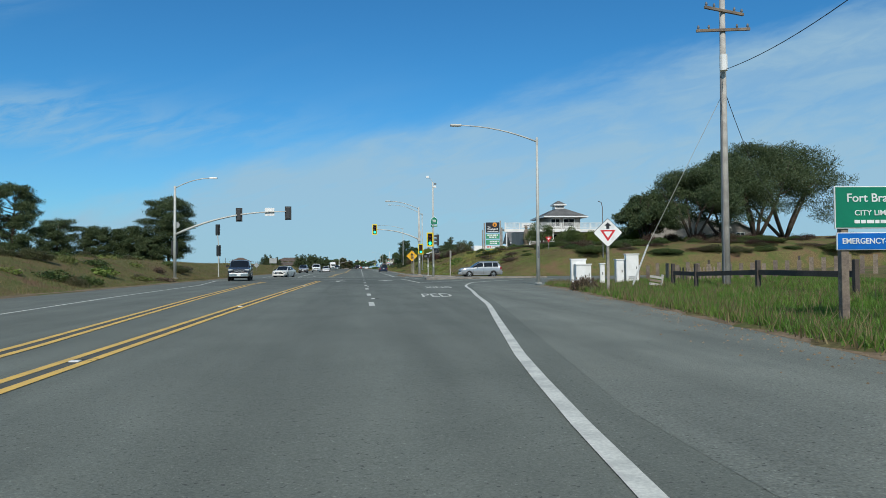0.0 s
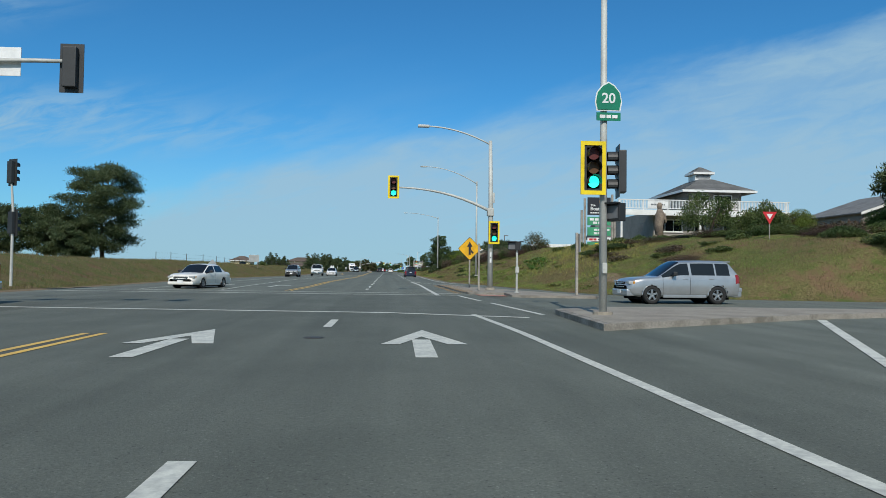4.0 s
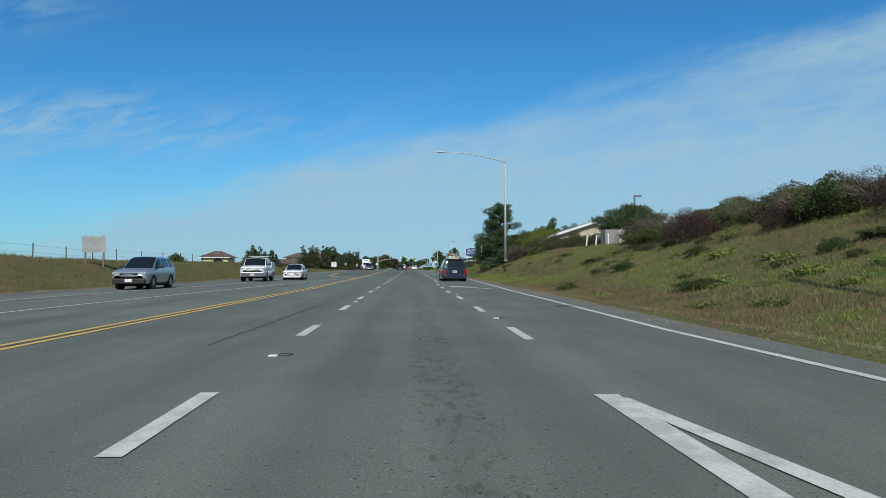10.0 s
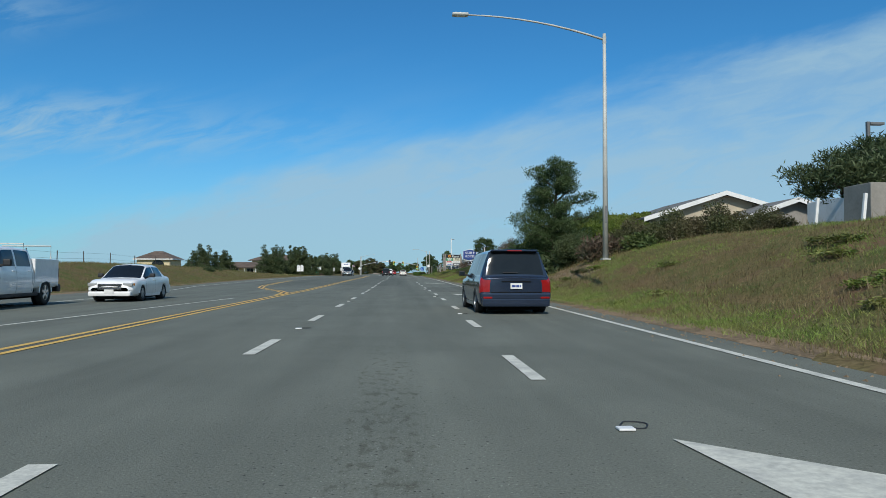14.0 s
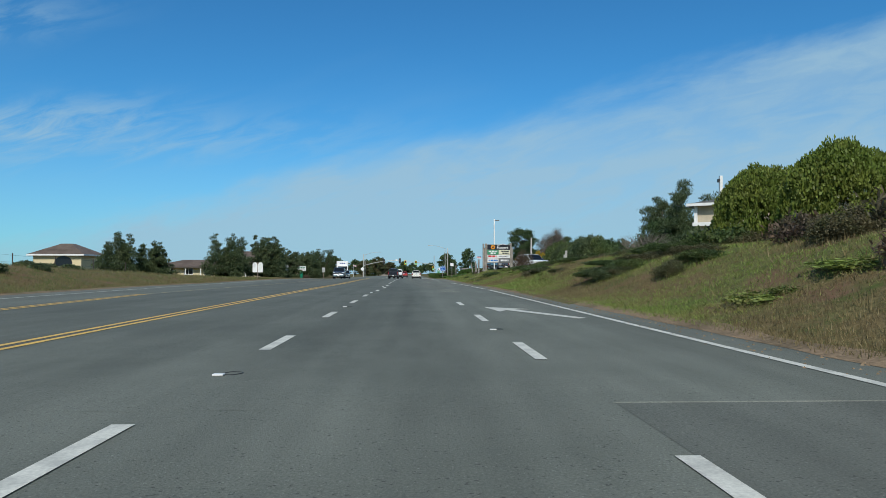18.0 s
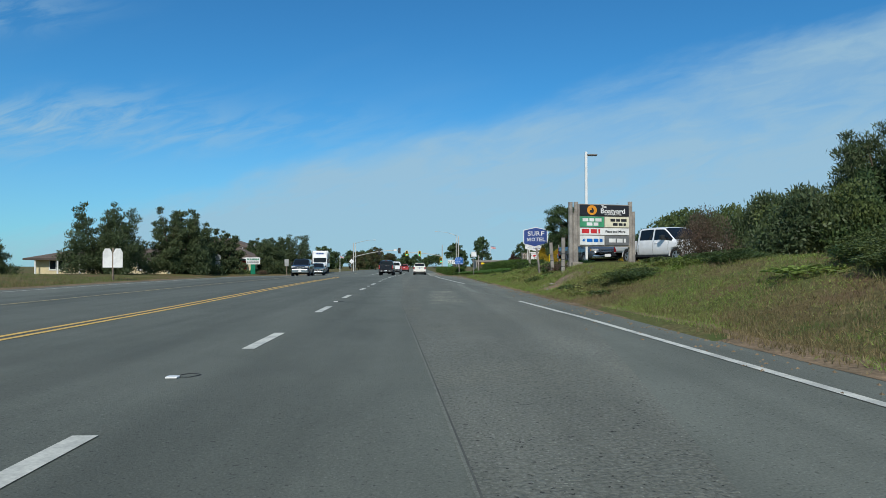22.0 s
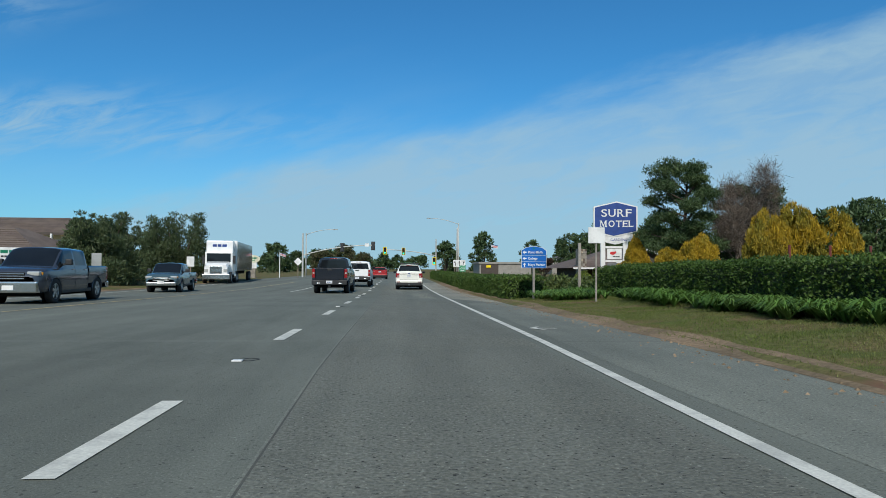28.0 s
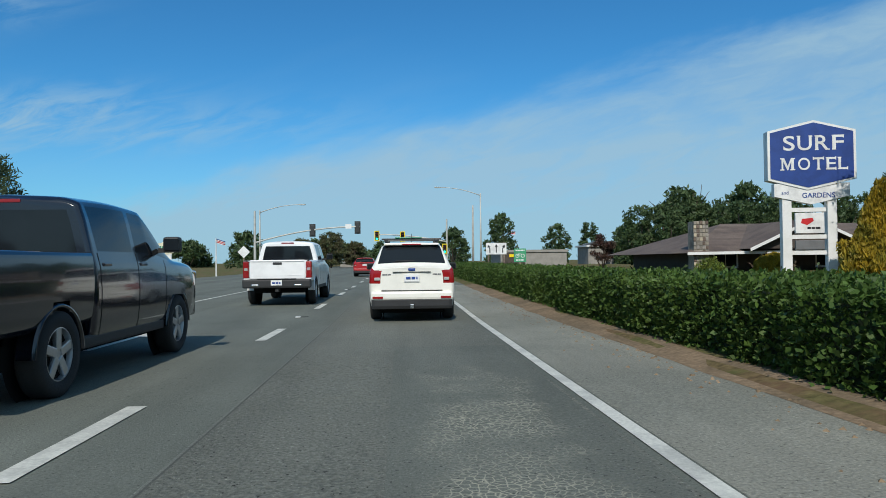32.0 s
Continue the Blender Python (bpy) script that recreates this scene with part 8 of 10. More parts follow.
grass("low fresh green grass below the sign", 25, 40000, verge(226, 262, 0.5, 11, 1.6, 1), 0.05, M["verge_leaf"], 0.18, loose=0.9)
grass("dry grass below the sign", 26, 22000, verge(226, 262, 0.3, 11, 1.6, -1), 0.06, M["grass_dry"], 0.18)
grass("dry stalks by the parking lot", 15, 3200, verge(240, 287, 0.6, 6), 0.12, M["grass_dry"], 0.14)
grass("short mown lawn beside the hedge", 6, 42000, verge(286, 314.2, 0.4, 4.4, 1.0), 0.035, M["grass_green"], 0.16)
grass("dry brown grass on the far bank", 7, 22000, far_verge(0, 270.2, 0.9, 14), 0.2, M["grass_dry"], 0.16)
grass("pale green grass on the far bank", 8, 12000, far_verge(0, 283.2, 0.9, 14), 0.18, M["grass_green"], 0.16)
grass("yellow-green flower stalks in the grass", 9, 220, verge(76, 140, 4, 13, 0.9), 0.13, M["flower"], 0.25, 7)
grass("white flowers on the bank", 10, 500, lambda r: (r.normal(20, 2.5), r.normal(103, 6)), 0.3, M["flower"], 0.3, 9)


# ---- buildings ----
def window_unit(parent, m, w, h, bars_x=1, bars_z=0, trim="white_paint"):
    """A framed window in a wall that faces -y: frame, panes, sill."""
    b = bmesh.new()
    for a in ((-w / 2 - 0.09, -0.05, -0.09, -w / 2, 0.03, h + 0.09), (w / 2, -0.05, -0.09, w / 2 + 0.09, 0.03, h + 0.09), (-w / 2, -0.05, h, w / 2, 0.03, h + 0.09), (-w / 2, -0.05, -0.09, w / 2, 0.03, 0.0)):
        box(b, *a, m=m)
    win = part("window_frame", b, M[trim], parent)
    nx = bars_x + 1
    for i in range(nx):
        x0, x1 = -w / 2 + w * i / nx + 0.02, -w / 2 + w * (i + 1) / nx - 0.02
        part("pane", bm_box(x0, -0.012, 0.02, x1, 0.006, h - 0.02, m=m), M["glass_dark"], win)
        if i:
            part("mullion", bm_box(x0 - 0.045, -0.03, 0, x0 + 0.005, 0.01, h, m=m), M[trim], win)
    part("sill", bm_box(-w / 2 - 0.12, -0.1, -0.14, w / 2 + 0.12, 0.02, -0.095, m=m), M[trim], win)
    return win


def hip_roof(parent, x0, x1, y0, y1, z, rise, inset_, mat, over=0.6, fascia="white_paint"):
    x0, x1, y0, y1 = x0 - over, x1 + over, y0 - over, y1 + over
    cx, cy = (x0 + x1) / 2, (y0 + y1) / 2
    lx, ly = max(0.05, (x1 - x0) / 2 - inset_), max(0.05, (y1 - y0) / 2 - inset_)
    lo = [(x0, y0, z), (x1, y0, z), (x1, y1, z), (x0, y1, z)]
    hi = [(cx - lx, cy - ly, z + rise), (cx + lx, cy - ly, z + rise), (cx + lx, cy + ly, z + rise), (cx - lx, cy + ly, z + rise)]
    rf = raw_mesh("roof", lo + hi, [(0, 1, 5, 4), (1, 2, 6, 5), (2, 3, 7, 6), (3, 0, 4, 7), (4, 5, 6, 7), (3, 2, 1, 0)], M[mat], parent)
    b = bmesh.new()
    for a in ((x0 - 0.03, y0 - 0.04, z - 0.2, x1 + 0.03, y0, z + 0.03), (x0 - 0.03, y1, z - 0.2, x1 + 0.03, y1 + 0.04, z + 0.03), (x0 - 0.04, y0, z - 0.2, x0, y1, z + 0.03), (x1, y0, z - 0.2, x1 + 0.04, y1, z + 0.03)):
        box(b, *a)
    part("fascia", b, M[fascia], rf)
    # shingle courses on the slope that faces the road
    n = max(4, int(math.hypot(rise, inset_) / 0.3))
    for face in ((0, 1, 5, 4), (3, 0, 4, 7)):
        q = [Vector((lo + hi)[k]) for k in face]
        nrm = (q[1] - q[0]).cross(q[3] - q[0]).normalized()
        for k in range(n):
            t0, t1 = k / n, (k + 0.93) / n
            a, b2, c, d = q[0].lerp(q[3], t0), q[1].lerp(q[2], t0), q[1].lerp(q[2], t1), q[0].lerp(q[3], t1)
            raw_mesh("shingle_course", [a + nrm * 0.035, b2 + nrm * 0.035, c + nrm * 0.012, d + nrm * 0.012, a + nrm * 0.004, b2 + nrm * 0.004], [(0, 1, 2, 3), (4, 5, 1, 0)], M[mat], rf)
    return rf


def walls(parent, x0, x1, y0, y1, z0, z1, mat, boards=0.0, t=0.2):
    """Four walls with thickness; boards: lapped siding courses of that height on the south and west faces."""
    for n_, a in (("wall_south", (x0, y0, z0, x1, y0 + t, z1)), ("wall_north", (x0, y1 - t, z0, x1, y1, z1)), ("wall_west", (x0, y0 + t, z0, x0 + t, y1 - t, z1)), ("wall_east", (x1 - t, y0 + t, z0, x1, y1 - t, z1))):
        w_ = part(n_, bm_box(*a), M[mat], parent)
        if boards and n_ in ("wall_south", "wall_west"):
            k, z = 0, z0
            while z < z1 - 0.02:
                zt = min(z + boards, z1)
                if n_ == "wall_south":
                    vs = [(x0, y0 - 0.03, z), (x1, y0 - 0.03, z), (x1, y0 - 0.006, zt), (x0, y0 - 0.006, zt), (x0, y0, z), (x1, y0, z)]
                else:
                    vs = [(x0 - 0.03, y1, z), (x0 - 0.03, y0, z), (x0 - 0.006, y0, zt), (x0 - 0.006, y1, zt), (x0, y1, z), (x0, y0, z)]
                raw_mesh("board", vs, [(0, 1, 2, 3), (4, 5, 1, 0)], M[mat], w_)
                z += boards
                k += 1


# timber building with upper deck, hip roof and cupola
zg = land(36, 113) - 0.3
s = thing("timber_building", "grey timber two-storey building with white deck and cupola", "building", pose(0, 0, 0))
walls(s, 29.8, 41.5, 112.0, 124, zg, 7.35, "grey_siding", boards=0.3)
walls(s, 34.0, 39.6, 113.2, 120.5, 7.35, 9.55, "grey_siding", boards=0.3)
hip_roof(s, 34.0, 39.6, 113.2, 120.5, 9.6, 1.55, 3.2, "shingle", over=1.1)
cup = part("cupola", bm_box(35.95, 116.0, 10.8, 37.65, 117.7, 11.9), M["white_paint"], s, "white louvred cupola")
for k in range(4):
    part("louvre", bm_box(36.05, 115.96, 11.35 + 0.12 * k, 37.55, 116.0, 11.42 + 0.12 * k), M["sign_grey"], cup)
hip_roof(s, 35.95, 37.65, 116.0, 117.7, 11.95, 0.7, 1.05, "shingle", over=0.28)
dk = part("deck", bm_box(25.6, 110.4, 7.1, 43.2, 113.2, 7.35, bevel=0.02), M["white_paint"], s, "white timber deck")
part("deck_beam", bm_box(25.6, 110.35, 6.8, 43.2, 110.55, 7.1), M["white_paint"], dk)
for k in range(8):
    x = 25.75 + k * 2.45
    part("rail_post", bm_box(x - 0.06, 110.42, 7.35, x + 0.06, 110.54, 8.35), M["white_paint"], dk)
part("top_rail", bm_box(25.6, 110.4, 8.28, 43.2, 110.56, 8.36), M["white_paint"], dk)
part("low_rail", bm_box(25.6, 110.44, 7.45, 43.2, 110.52, 7.52), M["white_paint"], dk)
for k in range(117):
    x = 25.7 + k * 0.15
    part("baluster", bm_box(x - 0.025, 110.46, 7.52, x + 0.025, 110.5, 8.28), M["white_paint"], dk)
for x in (26.0, 30, 34, 38, 42.6):
    part("deck_post", bm_box(x - 0.1, 110.5, land(x, 110.5) - 0.3, x + 0.1, 110.7, 6.85), M["white_paint"], s)
for x, w in ((31.4, 2.6), (34.6, 1.0), (37.6, 1.0), (40.2, 1.4)):
    window_unit(s, pose(x, 111.97, 5.35), w, 1.1, 2 if w > 2 else 0)
for x, w in ((35.2, 1.5), (37.6, 1.8)):
    window_unit(s, pose(x, 113.17, 7.9), w, 1.25, 1)
part("banner", bm_box(28.6, 110.36, 7.45, 30.6, 110.38, 8.25), M["sign_white"], s, "white cloth banner on the railing")
bars("banner_bars", 28.9, 30.3, 7.85, 0.16, M["sign_grey"], s, y=110.355)
b = bmesh.new()
tube(b, [(0, 0, 0), (0, 0, 0.55)], [0.5, 0.42], 8)
tube(b, [(0, 0, 0.5), (-0.08, 0, 1.2), (0.05, 0, 1.9), (0.0, 0, 2.3)], [0.34, 0.38, 0.42, 0.2], 8)
tube(b, [(0, 0, 2.25), (0, 0, 2.5), (0, 0, 2.72)], [0.17, 0.24, 0.14], 8)
tube(b, [(0.35, 0, 2.0), (0.5, -0.1, 1.4)], [0.14, 0.1], 6)
ob = link_mesh("statue", b, M["wood_post"], smooth=True)
ob.matrix_world = pose(28.6, 107.4, land(28.6, 107.4) - 0.15) @ Matrix.Diagonal((1.15, 1.15, 1.42, 1))
tagged(ob, "weathered carved wooden statue on a stump", "statue")

# low house with a big grey gable roof on the hill
zg = land(33, 141) - 0.3
s = thing("low_house", "low grey house with a wide shingled gable roof", "building", pose(1.9, 0, 0))
walls(s, 31.6, 50, 140, 146, zg, 6.0, "grey_siding", boards=0.3)
rf = raw_mesh("roof", [(30.9, 139.0, 6.0), (50.6, 139.0, 6.0), (50.6, 143.2, 8.6), (30.9, 143.2, 8.6), (50.6, 147, 6.0), (30.9, 147, 6.0)], [(0, 1, 2, 3), (3, 2, 4, 5), (0, 3, 5), (1, 4, 2)], M["shingle"], s)
part("fascia", bm_box(30.85, 138.95, 5.82, 50.65, 139.0, 6.02), M["white_paint"], rf)
for k in range(22):
    t0, t1 = k / 22, (k + 0.93) / 22
    raw_mesh("shingle_course", [(30.9, 139 + 4.2 * t0, 6.04 + 2.6 * t0), (50.6, 139 + 4.2 * t0, 6.04 + 2.6 * t0), (50.6, 139 + 4.2 * t1, 6.015 + 2.6 * t1), (30.9, 139 + 4.2 * t1, 6.015 + 2.6 * t1), (30.9, 139 + 4.2 * t0, 6.004 + 2.6 * t0), (50.6, 139 + 4.2 * t0, 6.004 + 2.6 * t0)], [(0, 1, 2, 3), (4, 5, 1, 0)], M["shingle"], rf)
for x in (33, 36):
    window_unit(s, pose(x, 139.97, 4.6), 1.3, 1.1, 1)
for x in (32.0, 34.6, 37.4):
    part("porch_post", bm_box(x - 0.06, 139.2, land(x, 139.2) - 0.2, x + 0.06, 139.32, 5.9), M["white_paint"], s)


def gable_house(x0, x1, y0, y1, z1, rise, wall, label, roof="shingle", boards=0.25, rake=True, peak=0.5, over=0.5):
    """Gable end to the road's south; the ridge runs along y."""
    s_ = thing("house", label, "building", pose(0, 0, 0))
    zg_ = min(land(x0, y0), land(x1, y0)) - 0.3
    walls(s_, x0, x1, y0, y1, zg_, z1, wall, boards=boards)
    cx = x0 + (x1 - x0) * peak
    raw_mesh("gable", [(x0, y0, z1), (x1, y0, z1), (cx, y0, z1 + rise), (x0, y1, z1), (x1, y1, z1), (cx, y1, z1 + rise)], [(0, 1, 2), (4, 3, 5)], M[wall], s_)
    lx, rx = x0 - over, x1 + over
    lz, rz_ = z1 - rise * over / max(cx - x0, 0.1), z1 - rise * over / max(x1 - cx, 0.1)
    ya, yb = y0 - 0.5, y1 + 0.5
    rf_ = raw_mesh("roof", [(lx, ya, lz + 0.06), (cx, ya, z1 + rise + 0.06), (rx, ya, rz_ + 0.06), (lx, yb, lz + 0.06), (cx, yb, z1 + rise + 0.06), (rx, yb, rz_ + 0.06),
                                (lx, ya, lz + 0.18), (cx, ya, z1 + rise + 0.18), (rx, ya, rz_ + 0.18), (lx, yb, lz + 0.18), (cx, yb, z1 + rise + 0.18), (rx, yb, rz_ + 0.18)],
                   [(6, 7, 10, 9), (7, 8, 11, 10), (0, 3, 4, 1), (1, 4, 5, 2), (0, 6, 9, 3), (2, 5, 11, 8)], M[roof], s_)
    raw_mesh("rake_board", [(lx, ya - 0.03, lz - 0.08), (cx, ya - 0.03, z1 + rise - 0.08), (rx, ya - 0.03, rz_ - 0.08), (rx, ya - 0.03, rz_ + 0.2), (cx, ya - 0.03, z1 + rise + 0.2), (lx, ya - 0.03, lz + 0.2)], [(0, 1, 4, 5), (1, 2, 3, 4)], M["white_paint"], rf_)
    return s_


gable_house(19.6, 30.0, 186.5, 196.0, 4.55, 1.55, "tan_wall", "tan house with stepped white-edged gables", peak=0.46)
s = gable_house(22.6, 31.0, 182.6, 186.0, 3.85, 1.45, "grey_siding", "grey house wing with white rake boards", peak=0.5)
for x in (25.6, 28.0):
    window_unit(s, pose(x, 182.57, 3.0), 0.9, 0.9, 0)
# sheds and boxes on the hill
for x0, x1, y0, y1, h, mat, lab in ((26.0, 28.4, 176, 180, 1.5, "white_paint", "white storage box with a grey panel"), (29.0, 31.0, 176, 180, 1.6, "white_paint", "white storage box with a grey panel"), (31.5, 41, 178, 184, 2.9, "white_paint", "long white storage container"), (20.2, 22.2, 166.5, 168, 1.5, "sign_mint", "green and white utility cabinet")):
    zg = land(x0, y0) + (-0.1 if mat == "sign_mint" else 0.45)
    s = thing("storage_box", lab, "container", pose(0, 0, 0))
    part("body", bm_box(x0, y0, zg - 0.7, x1, y1, zg + h, bevel=0.03), M["grey_siding"] if mat == "sign_mint" else M[mat], s)
    if mat == "sign_mint":
        part("white_panel", bm_box(x1 - 0.8, y0 - 0.02, zg + 0.05, x1 - 0.05, y0 - 0.002, zg + h - 0.05), M["white_paint"], s)
    elif x1 - x0 < 3:
        part("grey_panel", bm_box(x0 + 0.2, y0 - 0.02, zg + h * 0.45, x1 - 0.2, y0 - 0.002, zg + h - 0.15), M["grey_siding"], s)
    else:
        for k in range(24):
            part("rib", bm_box(x0 + 0.2 + 0.38 * k, y0 - 0.03, zg + 0.1, x0 + 0.3 + 0.38 * k, y0 - 0.001, zg + h - 0.1), M["white_paint"], s)
for k, (x, y) in enumerate(((19.6, 163.5), (19.0, 165.2), (20.4, 162.0), (18.8, 167.5))):
    s = thing("fence_post", "leaning pale fence post on the bank", "post", pose(x, y, land(x, y) - 0.15, 0, 6 * (k % 2)))
    part("post", bm_box(-0.05, -0.05, 0, 0.05, 0.05, 1.1, bevel=0.01), M["white_paint"], s)

# flat-roofed building with white trim
s = thing("flat_building", "tan building with low grey roof and white fascia", "building", pose(0, 0, 0))
walls(s, 27.9, 44, 248.2, 252.0, land(30, 248.2) - 0.3, 6.9, "tan_wall", boards=0.0)
hip_roof(s, 27.9, 44, 248.2, 252.0, 7.0, 0.5, 2.2, "shingle", over=0.7)
part("white_band", bm_box(27.6, 247.8, 5.15, 44.2, 248.18, 5.45), M["white_paint"], s)
part("corner_board", bm_box(27.7, 248, 5.45, 27.95, 248.2, 6.85), M["white_paint"], s)
# flat dark board on the unbroken wall paints an opening's shaded inside
part("painted_opening", bm_box(28.6, 248.17, 3.3, 43.0, 248.19, 5.1), M["dark_wood"], s)
s.matrix_world = pose(27.9, 248.2, 0) @ pose(0, 0, 0, 0, 0, -33) @ pose(-27.9, -248.2, 0)

# houses among the cypresses past the junction
gable_house(52, 66, 112, 122, 7.6, 2.4, "grey_siding", "grey house behind the cypress stand", peak=0.5, boards=0.0)
s = gable_house(68, 76, 120, 130, 7.2, 2.0, "grey_siding", "grey house with white window trim among trees", peak=0.5, boards=0.0)
for x in (70, 73):
    window_unit(s, pose(x, 119.97, 5.8), 1.6, 1.2, 1)

# inn on the far side: pavilion with arched window and a long wing
zg = land(-47, 296.2)
s = thing("inn_pavilion", "cream pavilion with a brown hip roof and arched window", "building", pose(0, 0, 0))
walls(s, -52.0, -45.0, 296.2, 303.2, zg - 0.2, 3.9, "cream_wall")
hip_roof(s, -52.0, -45.0, 296.2, 303.2, 3.95, 1.7, 3.4, "brown_shingle", over=0.6)
b = bmesh.new()
prism(b, [(-1.3, 0.0), (1.3, 0.0)] + [(1.3 * math.cos(a), 0.5 + 1.0 * math.sin(a)) for a in (math.pi * k / 10 for k in range(11))], 0.02, pose(-47.6, 296.16, 2.2))
part("arched_window", b, M["glass_dark"], s, "wide arched dark window")
s = thing("inn_wing", "long low inn wing with a brown roof and porch posts", "building", pose(0, 0, 0))
walls(s, -43.0, -20.5, 320.2, 330.2, land(-40, 320.2) - 0.2, 2.3, "cream_wall")
hip_roof(s, -43.0, -20.5, 320.2, 330.2, 2.35, 1.35, 5.0, "brown_shingle", over=1.0, fascia="dark_wood")
for k in range(9):
    x = -42.6 + 2.7 * k
    part("porch_post", bm_box(x - 0.08, 319.3, land(x, 319.2) - 0.2, x + 0.08, 319.46, 2.2), M["white_paint"], s)
for k in range(6):
    window_unit(s, pose(-40.5 + 3.6 * k, 320.17, 1.0), 1.5, 1.1, 1)
s = thing("small_house", "cream house with a brown gable roof and red door", "building", pose(0, 0, 0))
walls(s, -24.5, -19.0, 330.7, 337.2, land(-20, 330.2) - 0.2, 2.5, "cream_wall")
hip_roof(s, -24.5, -19.0, 330.7, 337.2, 2.55, 1.5, 2.9, "brown_shingle", over=0.5, fascia="white_paint")
part("door", bm_box(-20.6, 330.62, 0.3, -19.6, 330.69, 2.2), M["sign_red"], s, "red door")
window_unit(s, pose(-22.6, 330.67, 1.0), 1.5, 1.0, 1)
s = thing("motel_block", "two-storey cream motel with balconies and a brown roof", "building", pose(0, 0, 0))
walls(s, -40, -25.5, 354.2, 364.2, land(-30, 354.2) - 0.2, 4.6, "cream_wall")
hip_roof(s, -40, -25.5, 354.2, 364.2, 4.7, 1.7, 4.5, "brown_shingle", over=0.9, fascia="dark_wood")
part("balcony", bm_box(-40, 352.9, 2.3, -25.5, 354.2, 2.5), M["white_paint"], s)
part("balcony_rail", bm_box(-40, 352.92, 3.25, -25.5, 353, 3.33), M["white_paint"], s)
for k in range(40):
    part("baluster", bm_box(-40 + 0.37 * k, 352.94, 2.5, -39.96 + 0.37 * k, 352.98, 3.25), M["white_paint"], s)
for k in range(6):
    part("column", bm_box(-40 + 2.85 * k, 352.92, -0.1, -39.85 + 2.85 * k, 353.1, 4.6), M["white_paint"], s)
    window_unit(s, pose(-38.6 + 2.5 * k, 354.17, 0.9), 1.2, 1.0, 0)
    window_unit(s, pose(-38.6 + 2.5 * k, 354.17, 3.0), 1.2, 1.0, 0)

# motel office with stone chimney
s = thing("motel_office", "low brown motel office with a wide shingled roof", "building", pose(0, 0, 0))
zg = land(30, 366.2) - 0.1
walls(s, 25.6, 48, 366.2, 380.2, zg, 2.2, "dark_wood", boards=0.0)
rf = raw_mesh("roof", [(23.7, 363.7, 1.75), (50, 363.7, 2.0), (50, 372.2, 4.1), (30.0, 372.2, 4.1), (50, 382.2, 2.0), (23.7, 382.2, 1.75)], [(0, 1, 2, 3), (3, 2, 4, 5), (0, 3, 5)], M["brown_shingle"], s)
raw_mesh("rake_board", [(23.7, 363.65, 1.62), (50, 363.65, 1.87), (50, 363.65, 2.06), (23.7, 363.65, 1.81)], [(0, 1, 2, 3)], M["white_paint"], rf)
for k in range(20):
    t0, t1 = k / 20, (k + 0.93) / 20
    a = lambda t, x: (x, 363.7 + 8.5 * t, (1.78 if x < 31 else 2.03) + (2.35 if x < 31 else 2.1) * t)
    raw_mesh("shingle_course", [a(t0, 23.7 + 6.3 * t0), a(t0, 50), a(t1, 50), a(t1, 23.7 + 6.3 * t1)], [(0, 1, 2, 3)], M["brown_shingle"], rf)
raw_mesh("front_gable", [(28.4, 363.4, 2.0), (35.6, 363.4, 2.0), (32.0, 363.4, 3.75)], [(0, 1, 2)], M["dark_wood"], s)
gr = raw_mesh("gable_roof", [(27.6, 362.8, 2.0), (32.0, 362.8, 4.0), (36.4, 362.8, 2.0), (27.6, 371.5, 2.0), (32.0, 371.5, 4.0), (36.4, 371.5, 2.0)], [(0, 1, 4, 3), (1, 2, 5, 4)], M["brown_shingle"], s)
raw_mesh("rake_board", [(27.6, 362.76, 1.82), (32.0, 362.76, 3.82), (36.4, 362.76, 1.82), (36.4, 362.76, 2.04), (32.0, 362.76, 4.04), (27.6, 362.76, 2.04)], [(0, 1, 4, 5), (1, 2, 3, 4)], M["white_paint"], gr)
for x in (27.5, 31.0, 35.0):
    window_unit(s, pose(x, 366.17, 0.8), 1.6, 1.0, 1)
chim = part("chimney", bm_box(24.35, 364.1, zg, 25.35, 365.1, 3.9), M["kerb"], s, "rough stone chimney")
srng = random.Random(4)
for k in range(70):
    zz = zg + 0.25 + (k // 5) * 0.28
    if zz < 3.85:
        x = 24.3 + (k % 5) * 0.215 + srng.uniform(-0.02, 0.02)
        part("stone", bm_box(x, 364.04, zz, x + srng.uniform(0.16, 0.2), 364.1, zz + srng.uniform(0.2, 0.25), bevel=0.02), M[srng.choice(["kerb", "kerb", "concrete", "brown_shingle", "grey_wood", "tan_wall"])], chim)
# restaurant and far buildings
s = thing("restaurant", "flat-roofed grey restaurant with a dark front", "building", pose(0, 0, 0))
walls(s, 21, 32, 432.2, 444.2, -0.3, 2.7, "grey_siding")
part("parapet", bm_box(20.8, 432, 2.7, 32.2, 444.4, 3.1), M["grey_siding"], s)
part("dark_front", bm_box(21.3, 432.1, 0.5, 25.0, 432.18, 2.6), M["dark_wood"], s)
part("yellow_mark", bm_box(22.4, 431.98, 1.9, 23.4, 432.05, 2.4, bevel=0.02), M["bright_yellow"], s, "small yellow sign mark")
for x0, x1, y, h, lab in ((-9, -3, 478.2, 1.5, "small low far building past the junction"), (40, 60, 448.2, 4.0, "long tan far building behind trees")):
    s = thing("far_building", lab, "building", pose(0, 0, 0))
    walls(s, x0, x1, y, y + 8, -0.3, h, "grey_siding")
    hip_roof(s, x0, x1, y, y + 8, h, 0.9, 3.0, "shingle", over=0.4)

# wire fence on the bluff and by the parking lot
s = thing("wire_fence", "line of thin dark fence posts with wire on the bluff", "fence", pose(0, 0, 0))
prev = None
